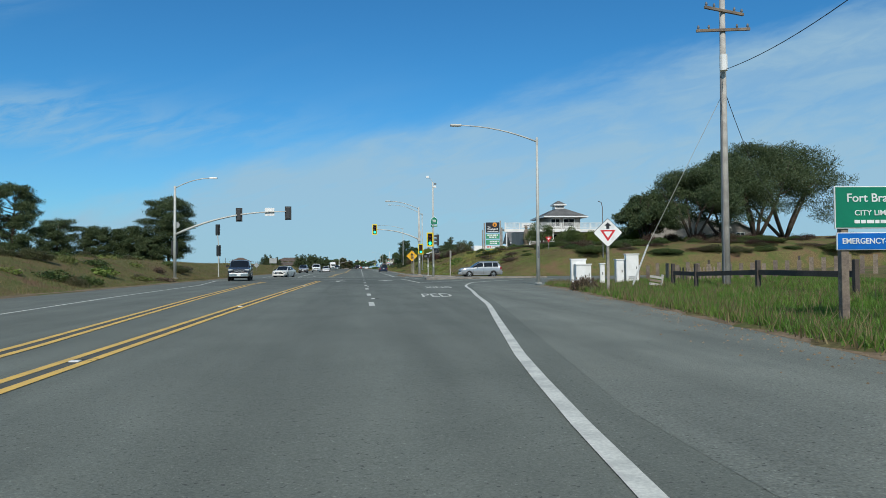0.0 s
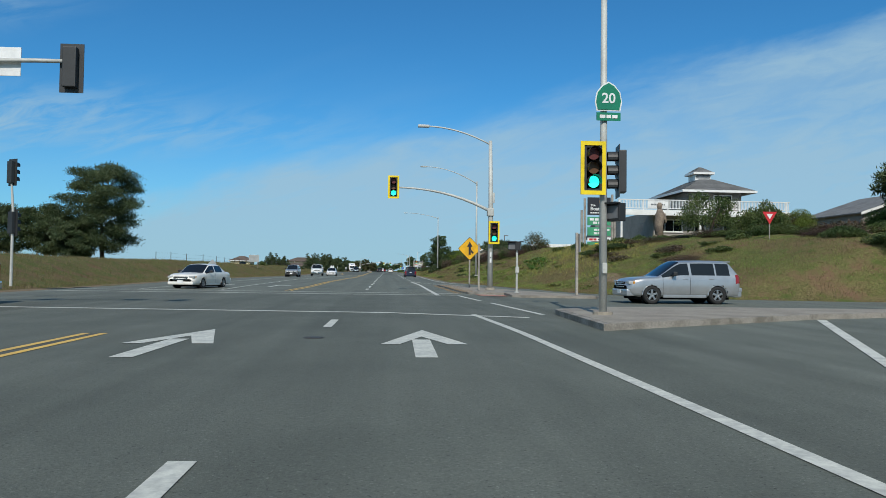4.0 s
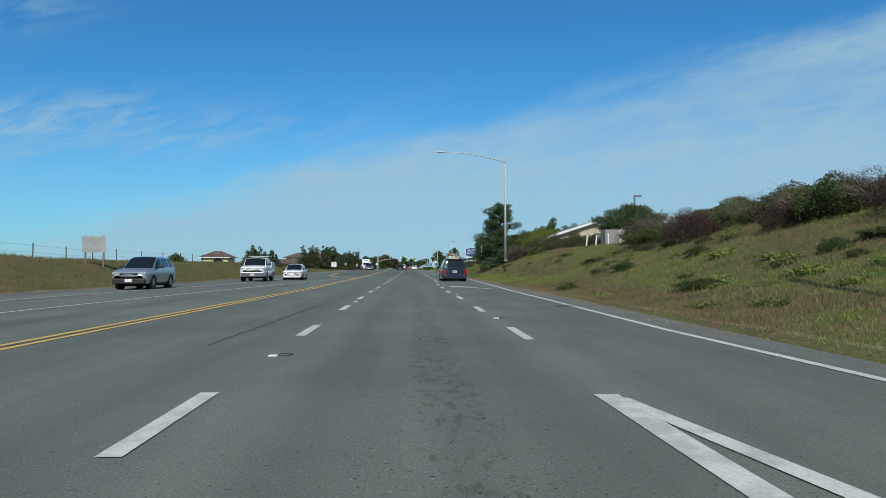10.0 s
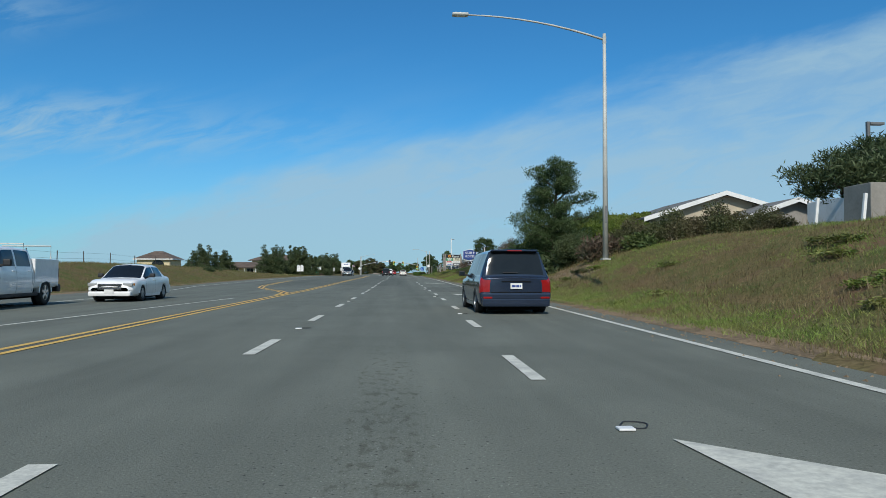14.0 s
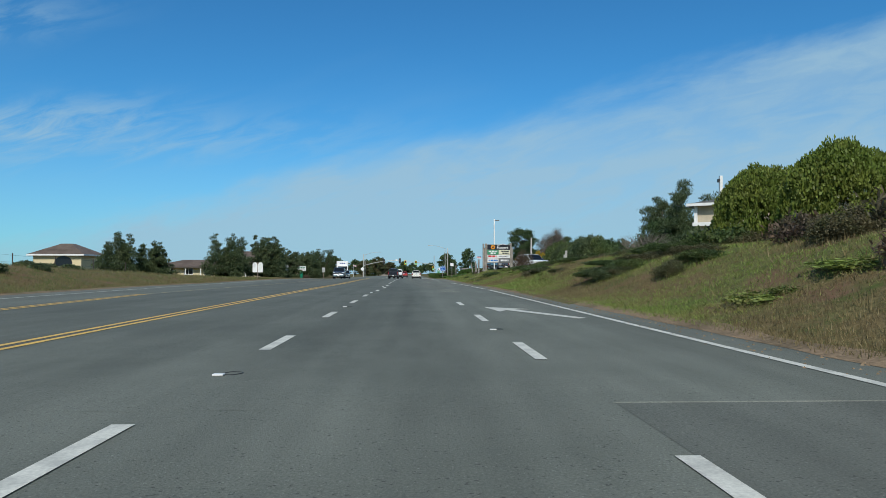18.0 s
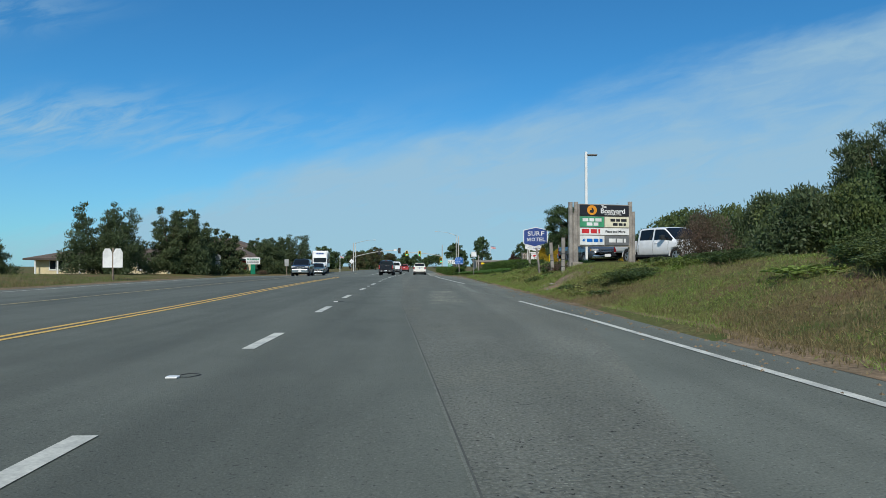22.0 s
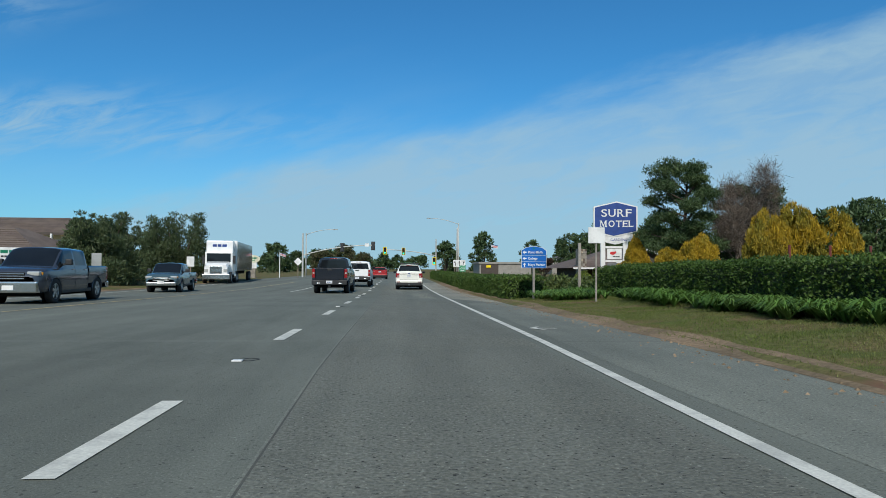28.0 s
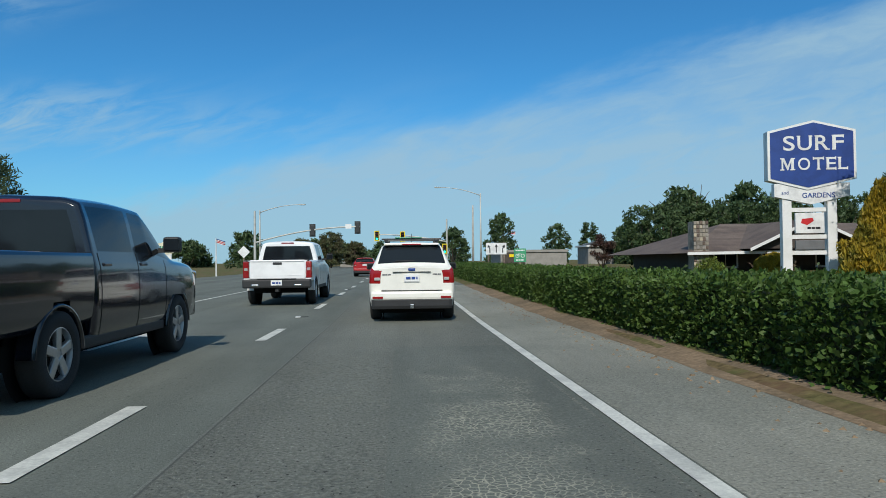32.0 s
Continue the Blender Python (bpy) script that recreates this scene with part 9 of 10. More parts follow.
for k in range(24):
    y = 130 + 5.6 * k
    x = interp(y, LEFT_EDGE) - 10.5 - 0.4 * math.sin(k)
    z = land(x, y)
    part("post", bm_tube([(x, y, z - 0.2), (x + 0.03 * math.sin(k * 3), y, z + 1.15)], 0.04, 6), M["dark_wood"], s)
    if prev:
        for dz in (0.5, 1.0):
            part("wire", bm_tube([(prev[0], prev[1], prev[2] + dz), (x, y, z + dz)], 0.006, 4), M["dark_metal"], s)
    prev = (x, y, z)
s = thing("lot_fence", "leaning weathered wooden posts along the parking lot", "fence", pose(0, 0, 0))
for k, (x, y, top, rad, lean) in enumerate(((10.7, 261.6, 2.6, 0.085, 1), (10.65, 263.6, 2.46, 0.08, -3), (10.55, 266.4, 2.3, 0.05, -7), (13.4, 275.6, 2.72, 0.034, -2), (11.9, 277.6, 2.42, 0.034, -6), (12.75, 283.4, 2.6, 0.036, -4), (13.05, 289.0, 2.5, 0.036, -2))):
    z = land(x, y) - 0.2
    part("post", bm_tube([(0, 0, 0), (0.01, 0, (top - z) * 0.5), (0, 0, top - z)], rad, 8), M["grey_wood"], s).matrix_local = pose(x, y, z, 0, lean)
    if rad > 0.06:                # loops of old wire round the thick posts
        for dz in (0.5, 0.8, 1.05):
            part("wire_loop", bm_tube([(0, 0, 0), (0, 0, 0.02)], rad + 0.008, 10), M["dark_metal"], s).matrix_local = pose(x, y, z, 0, lean) @ pose(0, 0, dz)
for x, y, top, rad, key in ((13.0, 276.7, 2.16, 0.05, "bright_yellow"), (14.3, 275.6, 2.88, 0.06, "orange")):
    z = land(x, y) - 0.1
    p = thing("bollard", "slim yellow marker post" if key == "bright_yellow" else "tall slim orange marker post", "post", pose(x, y, z))
    part("post", bm_tube([(0, 0, 0), (0, 0, top - z)], rad, 10), M[key], p)
s = thing("board_fence", "tall dark brown board fence beside the parking lot", "fence", pose(0, 0, 0))
for k in range(112):
    y = 293.0 - 0.145 * k
    x = interp(y, [(276.5, 17.1), (285.7, 17.57), (293.0, 17.45)])
    z = land(x, y) - 0.1
    top = 2.8 + 0.012 * (293 - y) + 0.025 * math.sin(k * 1.9) + 0.02 * math.sin(k * 0.7)
    part("board", bm_box(-0.012 + 0.006 * (k % 2), -0.07, 0, 0.012 + 0.006 * (k % 2), 0.07, top - z, m=pose(x, y, z, 0, 0, 3)), M["fence_brown"], s)
for dz in (2.55, 1.5):
    part("rail", bm_tube([(17.53, 293, dz), (17.65, 285.7, dz), (17.18, 276.8, dz)], 0.04, 6), M["fence_brown"], s)
s = thing("red_fence", "low dull red board fence behind the golden shrubs", "fence", pose(0, 0, 0))
for k in range(34):
    x, y = 22.6 + 0.14 * k, 316.0 + 0.02 * k
    z = land(x, y) - 0.05
    part("board", bm_box(-0.066, -0.012, 0, 0.066, 0.012, 2.2 - z, m=pose(x, y, z)), M["fence_red"], s)
for k in range(4):
    x, y = 21.4 + 1.9 * k, 315.6
    part("post", bm_tube([(x, y, land(x, y) - 0.1), (x, y, 2.7)], 0.06, 7), M["fence_red"], s)
s = thing("low_notice", "small dark board with a red notice", "sign", pose(19.5, 252.7, land(19.5, 252.7) - 0.05))
part("board", bm_box(-0.5, -0.03, 0.3, 0.5, 0.03, 0.72), M["dark_wood"], s)
part("notice", bm_box(-0.4, -0.04, 0.5, 0.4, -0.031, 0.66), M["sign_red"], s)
part("leg", bm_box(-0.35, -0.03, 0, -0.28, 0.03, 0.3), M["dark_wood"], s)
part("leg", bm_box(0.28, -0.03, 0, 0.35, 0.03, 0.3), M["dark_wood"], s)
s = thing("concrete_block_wall", "low grey concrete wall at the far shoulder", "wall", pose(-13.2, 13.0, land(-13.2, 13.0) - 0.2, 0, 0, 4))
part("wall_body", bm_box(-0.3, -4, 0, 0.3, 4, 0.85, bevel=0.05), M["kerb"], s)
s = thing("wooden_barrier", "small broken tan wooden barrier on the verge", "barrier", pose(14.5, 24.6, land(14.5, 24.6), 0, 0, 15))
for k in range(3):
    part("slat", bm_box(-0.35, -0.02, 0.1 + 0.16 * k, 0.35, 0.02, 0.2 + 0.16 * k, m=pose(0, 0, 0, 0, 8)), M["pale_wood"] if k != 1 else M["wood_post"], s)
part("leg", bm_box(0.28, -0.05, 0, 0.34, 0.05, 0.62, m=pose(0, 0, 0, 0, 8)), M["pale_wood"], s)
s = thing("picket_fence", "short weathered picket fence by the cabinets", "fence", pose(0, 0, 0))
for k in range(14):
    x, y = 17.6 + 0.16 * k, 29.5 - 0.05 * k
    part("picket", bm_box(-0.045, -0.012, 0, 0.045, 0.012, 0.75, m=pose(x, y, land(x, y) - 0.05)), M["wood_post"], s)


# ---- vehicles: x to the right, y ahead, origin on the ground under the middle ----
PAINT = {k: glossy_paint("paint_" + k, c, m_, 0.16 if max(c) < 0.2 else 0.28) for k, c, m_ in (("white", (0.84, 0.82, 0.74), 0.0), ("clean_white", (0.86, 0.86, 0.85), 0.0), ("charcoal", (0.010, 0.012, 0.020), 0.0), ("navy", (0.02, 0.032, 0.06), 0.15),
         ("silver", (0.45, 0.46, 0.47), 0.6), ("pearl", (0.80, 0.77, 0.70), 0.0), ("grey", (0.07, 0.08, 0.095), 0.1), ("teal", (0.07, 0.12, 0.14), 0.15), ("red", (0.42, 0.02, 0.025), 0.1), ("slate", (0.045, 0.055, 0.075), 0.15))}
M["tail_red"] = material("tail_red", (0.30, 0.010, 0.012), 0.15, vary=0.05, grain=40, bump=0.0, coat=0.5)
M["head_lens"] = material("head_lens", (0.62, 0.62, 0.60), 0.12, metal=0.4, vary=0.05, grain=40, bump=0.0, coat=0.5)
M["amber_lens"] = material("amber_lens", (0.6, 0.25, 0.03), 0.2, vary=0.05, grain=40, bump=0.0)
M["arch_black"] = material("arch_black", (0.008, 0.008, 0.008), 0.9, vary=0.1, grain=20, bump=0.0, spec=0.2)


def loft(bm_, stations):
    """Rings of equal length joined into a closed skin."""
    rings = [[bm_.verts.new(p) for p in ring] for ring in stations]
    n = len(rings[0])
    for a, b_ in zip(rings, rings[1:]):
        for k in range(n):
            bm_.faces.new((a[k], a[(k + 1) % n], b_[(k + 1) % n], b_[k]))
    bm_.faces.new(rings[0][::-1])
    bm_.faces.new(rings[-1])
    bmesh.ops.recalc_face_normals(bm_, faces=bm_.faces)
    return bm_


def wheel(parent, x, y, r, w, spokes=5, rim="alloy"):
    side = 1 if x > 0 else -1
    bm_ = bmesh.new()
    prof = [(r * 0.62, w * 0.42), (r * 0.7, w * 0.5), (r * 0.9, w * 0.5), (r * 0.985, w * 0.4), (r, w * 0.2), (r, -w * 0.2), (r * 0.985, -w * 0.4), (r * 0.9, -w * 0.5), (r * 0.62, -w * 0.45)]
    n = 28
    rings = [[bm_.verts.new((x + side * q, y + rr_ * math.cos(a), r + rr_ * math.sin(a))) for rr_, q in prof] for a in (2 * math.pi * k / n for k in range(n))]
    for a, b_ in zip(rings, rings[1:] + rings[:1]):
        for k in range(len(prof) - 1):
            bm_.faces.new((a[k], a[k + 1], b_[k + 1], b_[k]))
    bmesh.ops.recalc_face_normals(bm_, faces=bm_.faces)
    wh = part("wheel", bm_, M["rubber"], parent, "black tyre on a rim", smooth=True)
    part("rim_barrel", bm_tube([(x - side * w * 0.3, y, r), (x + side * w * 0.18, y, r)], r * 0.64, 20), M["arch_black"], wh)
    sp = bmesh.new()
    for k in range(spokes):
        m_ = Matrix.Translation((x + side * w * 0.3, y, r)) @ Matrix.Rotation(2 * math.pi * k / spokes, 4, "X")
        box(sp, -0.025, -r * 0.11, r * 0.1, 0.025, r * 0.11, r * 0.62, bevel=0.012, m=m_)
    tube(sp, [(x + side * w * 0.2, y, r), (x + side * w * 0.36, y, r)], r * 0.17, 14)
    part("spoke_wheel", sp, M[rim], wh, "bright alloy spokes")
    rg = bmesh.new()
    ring = [[rg.verts.new((x + side * w * q, y + r * f_ * math.cos(a), r + r * f_ * math.sin(a))) for q, f_ in ((0.4, 0.66), (0.42, 0.6), (0.2, 0.57))] for a in (2 * math.pi * k / 28 for k in range(28))]
    for a, b_ in zip(ring, ring[1:] + ring[:1]):
        for k in range(2):
            rg.faces.new((a[k], a[k + 1], b_[k + 1], b_[k]))
    part("rim_lip", rg, M[rim], wh)
    return wh


def smooth_row(keys, t):
    """A Catmull-Rom curve through keyed rows of numbers: keys is a list of (t, row)."""
    n = len(keys)
    i = max(0, min(n - 2, sum(1 for k in keys[1:-1] if k[0] <= t)))
    t0, t1 = keys[i][0], keys[i + 1][0]
    f_ = min(max((t - t0) / (t1 - t0), 0.0), 1.0)
    p1, p2 = np.array(keys[i][1]), np.array(keys[i + 1][1])
    m1 = (p2 - np.array(keys[i - 1][1])) / (t1 - keys[i - 1][0]) * (t1 - t0) if i > 0 else p2 - p1
    m2 = (np.array(keys[i + 2][1]) - p1) / (keys[i + 2][0] - t0) * (t1 - t0) if i + 2 < n else p2 - p1
    lim = 1.5 * np.abs(p2 - p1)              # no overshoot
    m1, m2 = np.clip(m1, -lim, lim), np.clip(m2, -lim, lim)
    a, b_ = f_ * f_, f_ * f_ * f_
    return p1 * (2 * b_ - 3 * a + 1) + m1 * (b_ - 2 * a + f_) + p2 * (3 * a - 2 * b_) + m2 * (b_ - a)


def car_skin(stations, y_cuts, v_cuts):
    """A smooth half skin over keyed stations (y, 8 points of x, z, forward shift); gives its point at any (y, v) and the grid lines."""
    keys = [(y, [c for p in pts for c in p]) for y, pts in stations]

    def point(y, v):
        row = smooth_row(keys, y).reshape(-1, 3)
        q = smooth_row([(i, r) for i, r in enumerate(row)], v)
        return Vector((q[0], y + q[2], q[1]))

    y0, y1 = stations[0][0], stations[-1][0]
    ys = sorted({round(v, 4) for v in [y0 + (y1 - y0) * k / 52 for k in range(53)] + [s_[0] for s_ in stations] + [c for c in y_cuts if y0 < c < y1]})
    ys = [y for k, y in enumerate(ys) if k == 0 or y - ys[k - 1] > 0.012 or y in y_cuts]
    vs = sorted({round(v, 3) for v in [k / 3 for k in range(22)] + list(v_cuts)})
    vs = [v for k, v in enumerate(vs) if k == 0 or v - vs[k - 1] > 0.07 or v in v_cuts]
    return point, ys, vs


def skin_parts(point, ys, vs, pick_face, cap_y=None, cap_x=(), bulge=0.05, open_wheels=()):
    """Meshes by the name that pick_face(y, v, x, z, cap) gives to each patch; both sides mirrored; None leaves a hole."""
    out = {}

    def put(key, quad):
        bm_, cache = out.setdefault(key, (bmesh.new(), {}))
        vv = []
        for p in quad:
            k = (round(p[0], 5), round(p[1], 5), round(p[2], 5))
            if k not in cache:
                cache[k] = bm_.verts.new(p)
            if cache[k] not in vv:
                vv.append(cache[k])
        if len(vv) > 2:
            try:
                bm_.faces.new(vv)
            except ValueError:
                pass

    grid = [[point(y, v) for v in vs] for y in ys]
    for i in range(len(ys) - 1):
        for j in range(len(vs) - 1):
            q = (grid[i][j], grid[i + 1][j], grid[i + 1][j + 1], grid[i][j + 1])
            c = sum(q, Vector()) / 4
            if any(math.hypot(c.y - wy, c.z - wz) < wr for wy, wz, wr in open_wheels) and vs[j] < 4:
                continue
            key = pick_face((ys[i] + ys[i + 1]) / 2, (vs[j] + vs[j + 1]) / 2, c.x, c.z, False)
            for side in (1, -1):
                qq = [(side * p.x, p.y, p.z) for p in q]
                put((key, side) if key in ("side_window_a", "side_window_b", "side_window_c", "tail_lamp", "bed_side") else (key, 0), qq if side < 0 else qq[::-1])
    if cap_y is not None:
        ring = [point(cap_y, v) for v in vs]
        n = len(cap_x)
        rows_ = [[Vector((p.x * cx, p.y - bulge * (1 - cx * cx), p.z)) for cx in cap_x] for p in ring]
        for j in range(len(vs) - 1):
            for k in range(n - 1):
                q = (rows_[j][k], rows_[j][k + 1], rows_[j + 1][k + 1], rows_[j + 1][k])
                c = sum(q, Vector()) / 4
                key = pick_face(cap_y, (vs[j] + vs[j + 1]) / 2, c.x, c.z, True)
                put((key, (1 if c.x > 0 else -1)) if key == "tail_lamp" else (key, 0), [tuple(p) for p in q])
    for bm_, _ in out.values():
        bmesh.ops.recalc_face_normals(bm_, faces=bm_.faces)
    return {k: v[0] for k, v in out.items()}


def vehicle(name, label, category, m, paint, L=4.6, W=1.8, H=1.7, belt=0.98, hood=0.95, kind="suv", wheelbase=2.65, r=0.34, rack=False, clad=True, rim="alloy", clear=0.24, cab=None, roof=None, spokes=5, tail_h=None, front_plate=True, slim=0.72, rear_base=0.2):
    """A smooth skin split into paint, panes and lamps, with wheels and fittings, from a few lengths. cab: where the cabin's base starts and ends; roof: its top."""
    s_ = thing(name, label, category, m)
    P, w, F, B = PAINT[paint], W / 2, L / 2, -L / 2
    th = tail_h or belt
    pick = kind == "pickup"
    c0, c1 = cab or (B + 0.08, F - 1.15)
    r0, r1 = roof or (c0 + 0.35, c1 - 0.85)
    wt = w * (0.80 if pick else slim)

    def low(k, zl, zb):
        return [(w * k * 0.84, zl, 0), (w * k * 0.955, zl + 0.07, 0), (w * k, zl + (zb - zl) * 0.46, 0), (w * k * 0.985, zb - 0.13, 0)]

    def flat_(k, zl, zh, fwd=0.0):
        return low(k, zl, zh) + [(w * k * 0.945, zh - 0.035, 0), (w * k * 0.84, zh + 0.012, fwd * 0.3), (w * k * 0.5, zh + 0.03, fwd * 0.8), (0, zh + 0.04, fwd)]

    def full(k, zb, zt, kt=1.0, fwd=0.0):
        return low(k, clear, zb) + [(w * k * 0.955, zb, 0), (wt * kt, zt - 0.075, fwd * 0.2), (wt * kt * 0.74, zt - 0.012, fwd * 0.8), (0, zt + 0.015, fwd)]

    front = [(c1, flat_(1.0, clear, max(hood + 0.02, belt - 0.03), 0.10)), (c1 + (F - c1) * 0.5, flat_(0.99, clear, hood + 0.01, 0.06)), (F - 0.28, flat_(0.95, clear + 0.02, hood - 0.05, 0.05)), (F - 0.08, flat_(0.87, clear + 0.08, hood - 0.17, 0.05)), (F, flat_(0.78, clear + 0.16, hood - 0.30, 0.03))]
    if pick:
        rear = [(c0, full(0.985, belt, H - 0.05, 0.97)), (c0 + 0.05, full(1.0, belt, H - 0.015, 0.99))]
    elif kind == "sedan":
        rear = [(B, flat_(0.86, clear + 0.12, th - 0.12, -0.04)), (B + 0.07, flat_(0.93, clear + 0.06, th - 0.03, -0.05)), (B + 0.35, flat_(0.98, clear, th, -0.05)), (c0, flat_(1.0, clear, th, -0.06))]
    else:
        rear = [(B, flat_(0.925, clear + 0.10, th - 0.03, -0.02)), (B + 0.06, flat_(0.965, clear + 0.04, th, -0.03)), (max(c0, B + 0.1), flat_(0.985, clear, th + 0.03, -0.04))]
    mid = [(r0, full(1.0, belt, H, 0.97)), ((r0 + r1) / 2, full(1.0, belt, H + 0.012)), (r1, full(1.0, belt, H - 0.012, 0.99))]
    stations = rear + mid + front
    glass_r = (c0 + (r0 - c0) * rear_base, r0 - (r0 - c0) * 0.10)
    glass_f = (r1 + 0.05, c1 - 0.05)
    cuts = {"suv": ((0.10, 0.27), (0.29, 0.585), (0.615, 0.95)), "van": ((0.05, 0.31), (0.33, 0.62), (0.64, 0.96)), "sedan": ((0.18, 0.51), (0.54, 0.93)), "pickup": ((0.06, 0.42), (0.46, 0.93))}[kind]
    sides = [(c0 + (c1 - c0) * a, c0 + (c1 - c0) * b_) for a, b_ in cuts]
    point, ys, vs = car_skin(stations, [round(v, 4) for v in [*glass_r, *glass_f, *(q for ab in sides for q in ab), B + 0.2]], [4.14, 4.9, 5.16, 2.5])

    def pick_face(y, v, x, z, cap):
        if cap:
            if pick and 4.2 < v < 4.95 and abs(x) < 0.82 * abs(point(stations[0][0], v).x):
                return "rear_window"
            if not pick and abs(x) > w * (0.5 if kind == "sedan" else 0.72) and 2.0 < v < (4.2 if kind != "sedan" else 3.4) and z > th - 0.38:
                return "tail_lamp"
            return "body"
        if 4.14 < v < 4.9:
            for k, (a, b_) in enumerate(sides):
                if a < y < b_:
                    return "side_window_" + "abc"[k]
        if v > 5.16 and glass_f[0] < y < glass_f[1]:
            return "windscreen"
        if v > 5.16 and not pick and glass_r[0] < y < glass_r[1]:
            return "rear_window"
        if not pick and y < B + 0.2 and 2.0 < v < 4.1 and kind != "sedan" and z > th - 0.38:
            return "tail_lamp"
        return "body"

    wheels_at = [(yy, r, r * 1.13) for yy in (-wheelbase / 2, wheelbase / 2)]
    bits = skin_parts(point, ys, vs, pick_face, stations[0][0], (-1, -0.95, -0.86, -0.78, -0.69, -0.5, -0.25, 0, 0.25, 0.5, 0.69, 0.78, 0.86, 0.95, 1), 0.03 if pick else 0.06, wheels_at)
    body = part("body", bits.pop(("body", 0)), P, s_, smooth=True)
    for (key, side), bm_ in bits.items():
        if key == "tail_lamp":
            tl = part("tail_lamp", bm_, M["tail_red"], s_, "red tail lamp", smooth=True)
            if kind == "suv":
                part("clear_band", bm_box(side * w * 0.86, B - 0.045, th - 0.27, side * w * 0.73, B + 0.02, th - 0.21, bevel=0.008), M["head_lens"], tl, "clear lens band")
        else:
            part("side_window" if key.startswith("side") else key, bm_, M["glass_dark"], body, "dark side window" if key.startswith("side") else ("dark rear window" if key == "rear_window" else "dark windscreen"), smooth=True)

    def seam(y_a, v_a, y_b, v_b, wide=0.006, mat="arch_black", nm="door_seam", lift=0.003):
        for side in (1, -1):
            bm_, n = bmesh.new(), 12
            along_y = abs(y_b - y_a) > abs(v_b - v_a) * 0.2
            rows_ = []
            for k in range(n + 1):
                p = point(y_a + (y_b - y_a) * k / n, v_a + (v_b - v_a) * k / n)
                d = Vector((0, 0, wide)) if along_y else Vector((0, wide, 0))
                rows_.append([bm_.verts.new((side * (q.x + lift), q.y, q.z)) for q in (p - d, p + d)])
            for a, b_ in zip(rows_, rows_[1:]):
                bm_.faces.new((a[0], a[1], b_[1], b_[0]))
            part(nm, bm_, M[mat], s_)

    for k, (ya, yb) in enumerate(sides[-2:]):
        if not any(math.hypot(ya - 0.02 - wy, 0.1) < wr * 0.9 for wy, _, wr in wheels_at):
            seam(ya - 0.02, 0.8, ya - 0.02, 4.1)
        for side in (1, -1):
            p = point(ya + 0.16, 3.35)
            part("door_handle", bm_box(side * p.x - 0.016, p.y - 0.10, p.z - 0.02, side * p.x + 0.016, p.y + 0.10, p.z + 0.02, bevel=0.012), P, s_)
    seam(min(sides[-1][1] + 0.04, wheelbase / 2 - r * 1.25), 0.8, min(sides[-1][1] + 0.04, wheelbase / 2 - r * 1.25), 4.0)
    for side in (1, -1):
        part("sill", bm_box(side * (w * 0.93) - 0.03, -wheelbase / 2 + r + 0.1, clear - 0.03, side * (w * 0.93) + 0.03, wheelbase / 2 - r - 0.1, clear + 0.10, bevel=0.025), M["black_plastic"] if clad or pick else P, s_)
        mz = belt + (0.12 if not pick else 0.16)
        mr = part("mirror", bm_box(side * (w + 0.0), c1 - 0.66, mz - 0.09, side * (w + (0.20 if not pick else 0.22)), c1 - 0.50, mz + (0.07 if not pick else 0.12), bevel=0.045), M["black_plastic"], s_)
        part("mirror_arm", bm_box(side * (w * 0.92), c1 - 0.60, mz - 0.09, side * (w + 0.03), c1 - 0.54, mz - 0.03), M["black_plastic"], mr)
        part("mirror_glass", bm_box(side * (w + 0.03), c1 - 0.667, mz - 0.06, side * (w + (0.17 if not pick else 0.21)), c1 - 0.658, mz + (0.045 if not pick else 0.09)), M["glass_dark"], mr)
        for yy in (-wheelbase / 2, wheelbase / 2):
            wb_ = bmesh.new()
            n = 20
            ring = []
            for k in range(n + 1):
                a = math.pi * (0.0 + 1.0 * k / n)
                ring.append([wb_.verts.new((side * (w * xx), yy + r * f_ * math.cos(a), r + r * f_ * math.sin(a))) for f_, xx in (((1.06, 0.80), (1.06, 0.99), (1.10, 1.008), (1.16, 1.004), (1.19, 0.985)) if clad else ((1.07, 0.80), (1.07, 0.985), (1.10, 0.997), (1.14, 0.998), (1.17, 0.97)))])
            for a, b_ in zip(ring, ring[1:]):
                for k in range(4):
                    wb_.faces.new((a[k], a[k + 1], b_[k + 1], b_[k]))
            part("wheel_arch", wb_, M["black_plastic"] if clad else P, s_, smooth=True)
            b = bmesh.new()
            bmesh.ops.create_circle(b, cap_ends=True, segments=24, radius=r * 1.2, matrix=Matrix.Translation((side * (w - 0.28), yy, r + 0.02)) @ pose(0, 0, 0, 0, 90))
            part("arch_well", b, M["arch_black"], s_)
            wheel(s_, side * (w - 0.12), yy, r, 0.24, spokes, rim)
        hd = part("headlamp", bm_box(side * w * 0.90, F - 0.36, hood - 0.24, side * w * 0.52, F - 0.03, hood - 0.10, bevel=0.035), M["head_lens"], s_, "clear headlamp")
        part("indicator", bm_box(side * w * 0.93, F - 0.42, hood - 0.22, side * w * 0.86, F - 0.2, hood - 0.12, bevel=0.015), M["amber_lens"], hd)
    # front
    g = part("grille", bm_box(-w * 0.48, F - 0.16, hood - 0.38, w * 0.48, F + 0.012, hood - 0.14, bevel=0.02), M["arch_black"], s_)
    for k in range(3):
        part("grille_bar", bm_box(-w * 0.47, F - 0.015, hood - 0.35 + 0.075 * k, w * 0.47, F + 0.022, hood - 0.32 + 0.075 * k, bevel=0.008), M["chrome"], g)
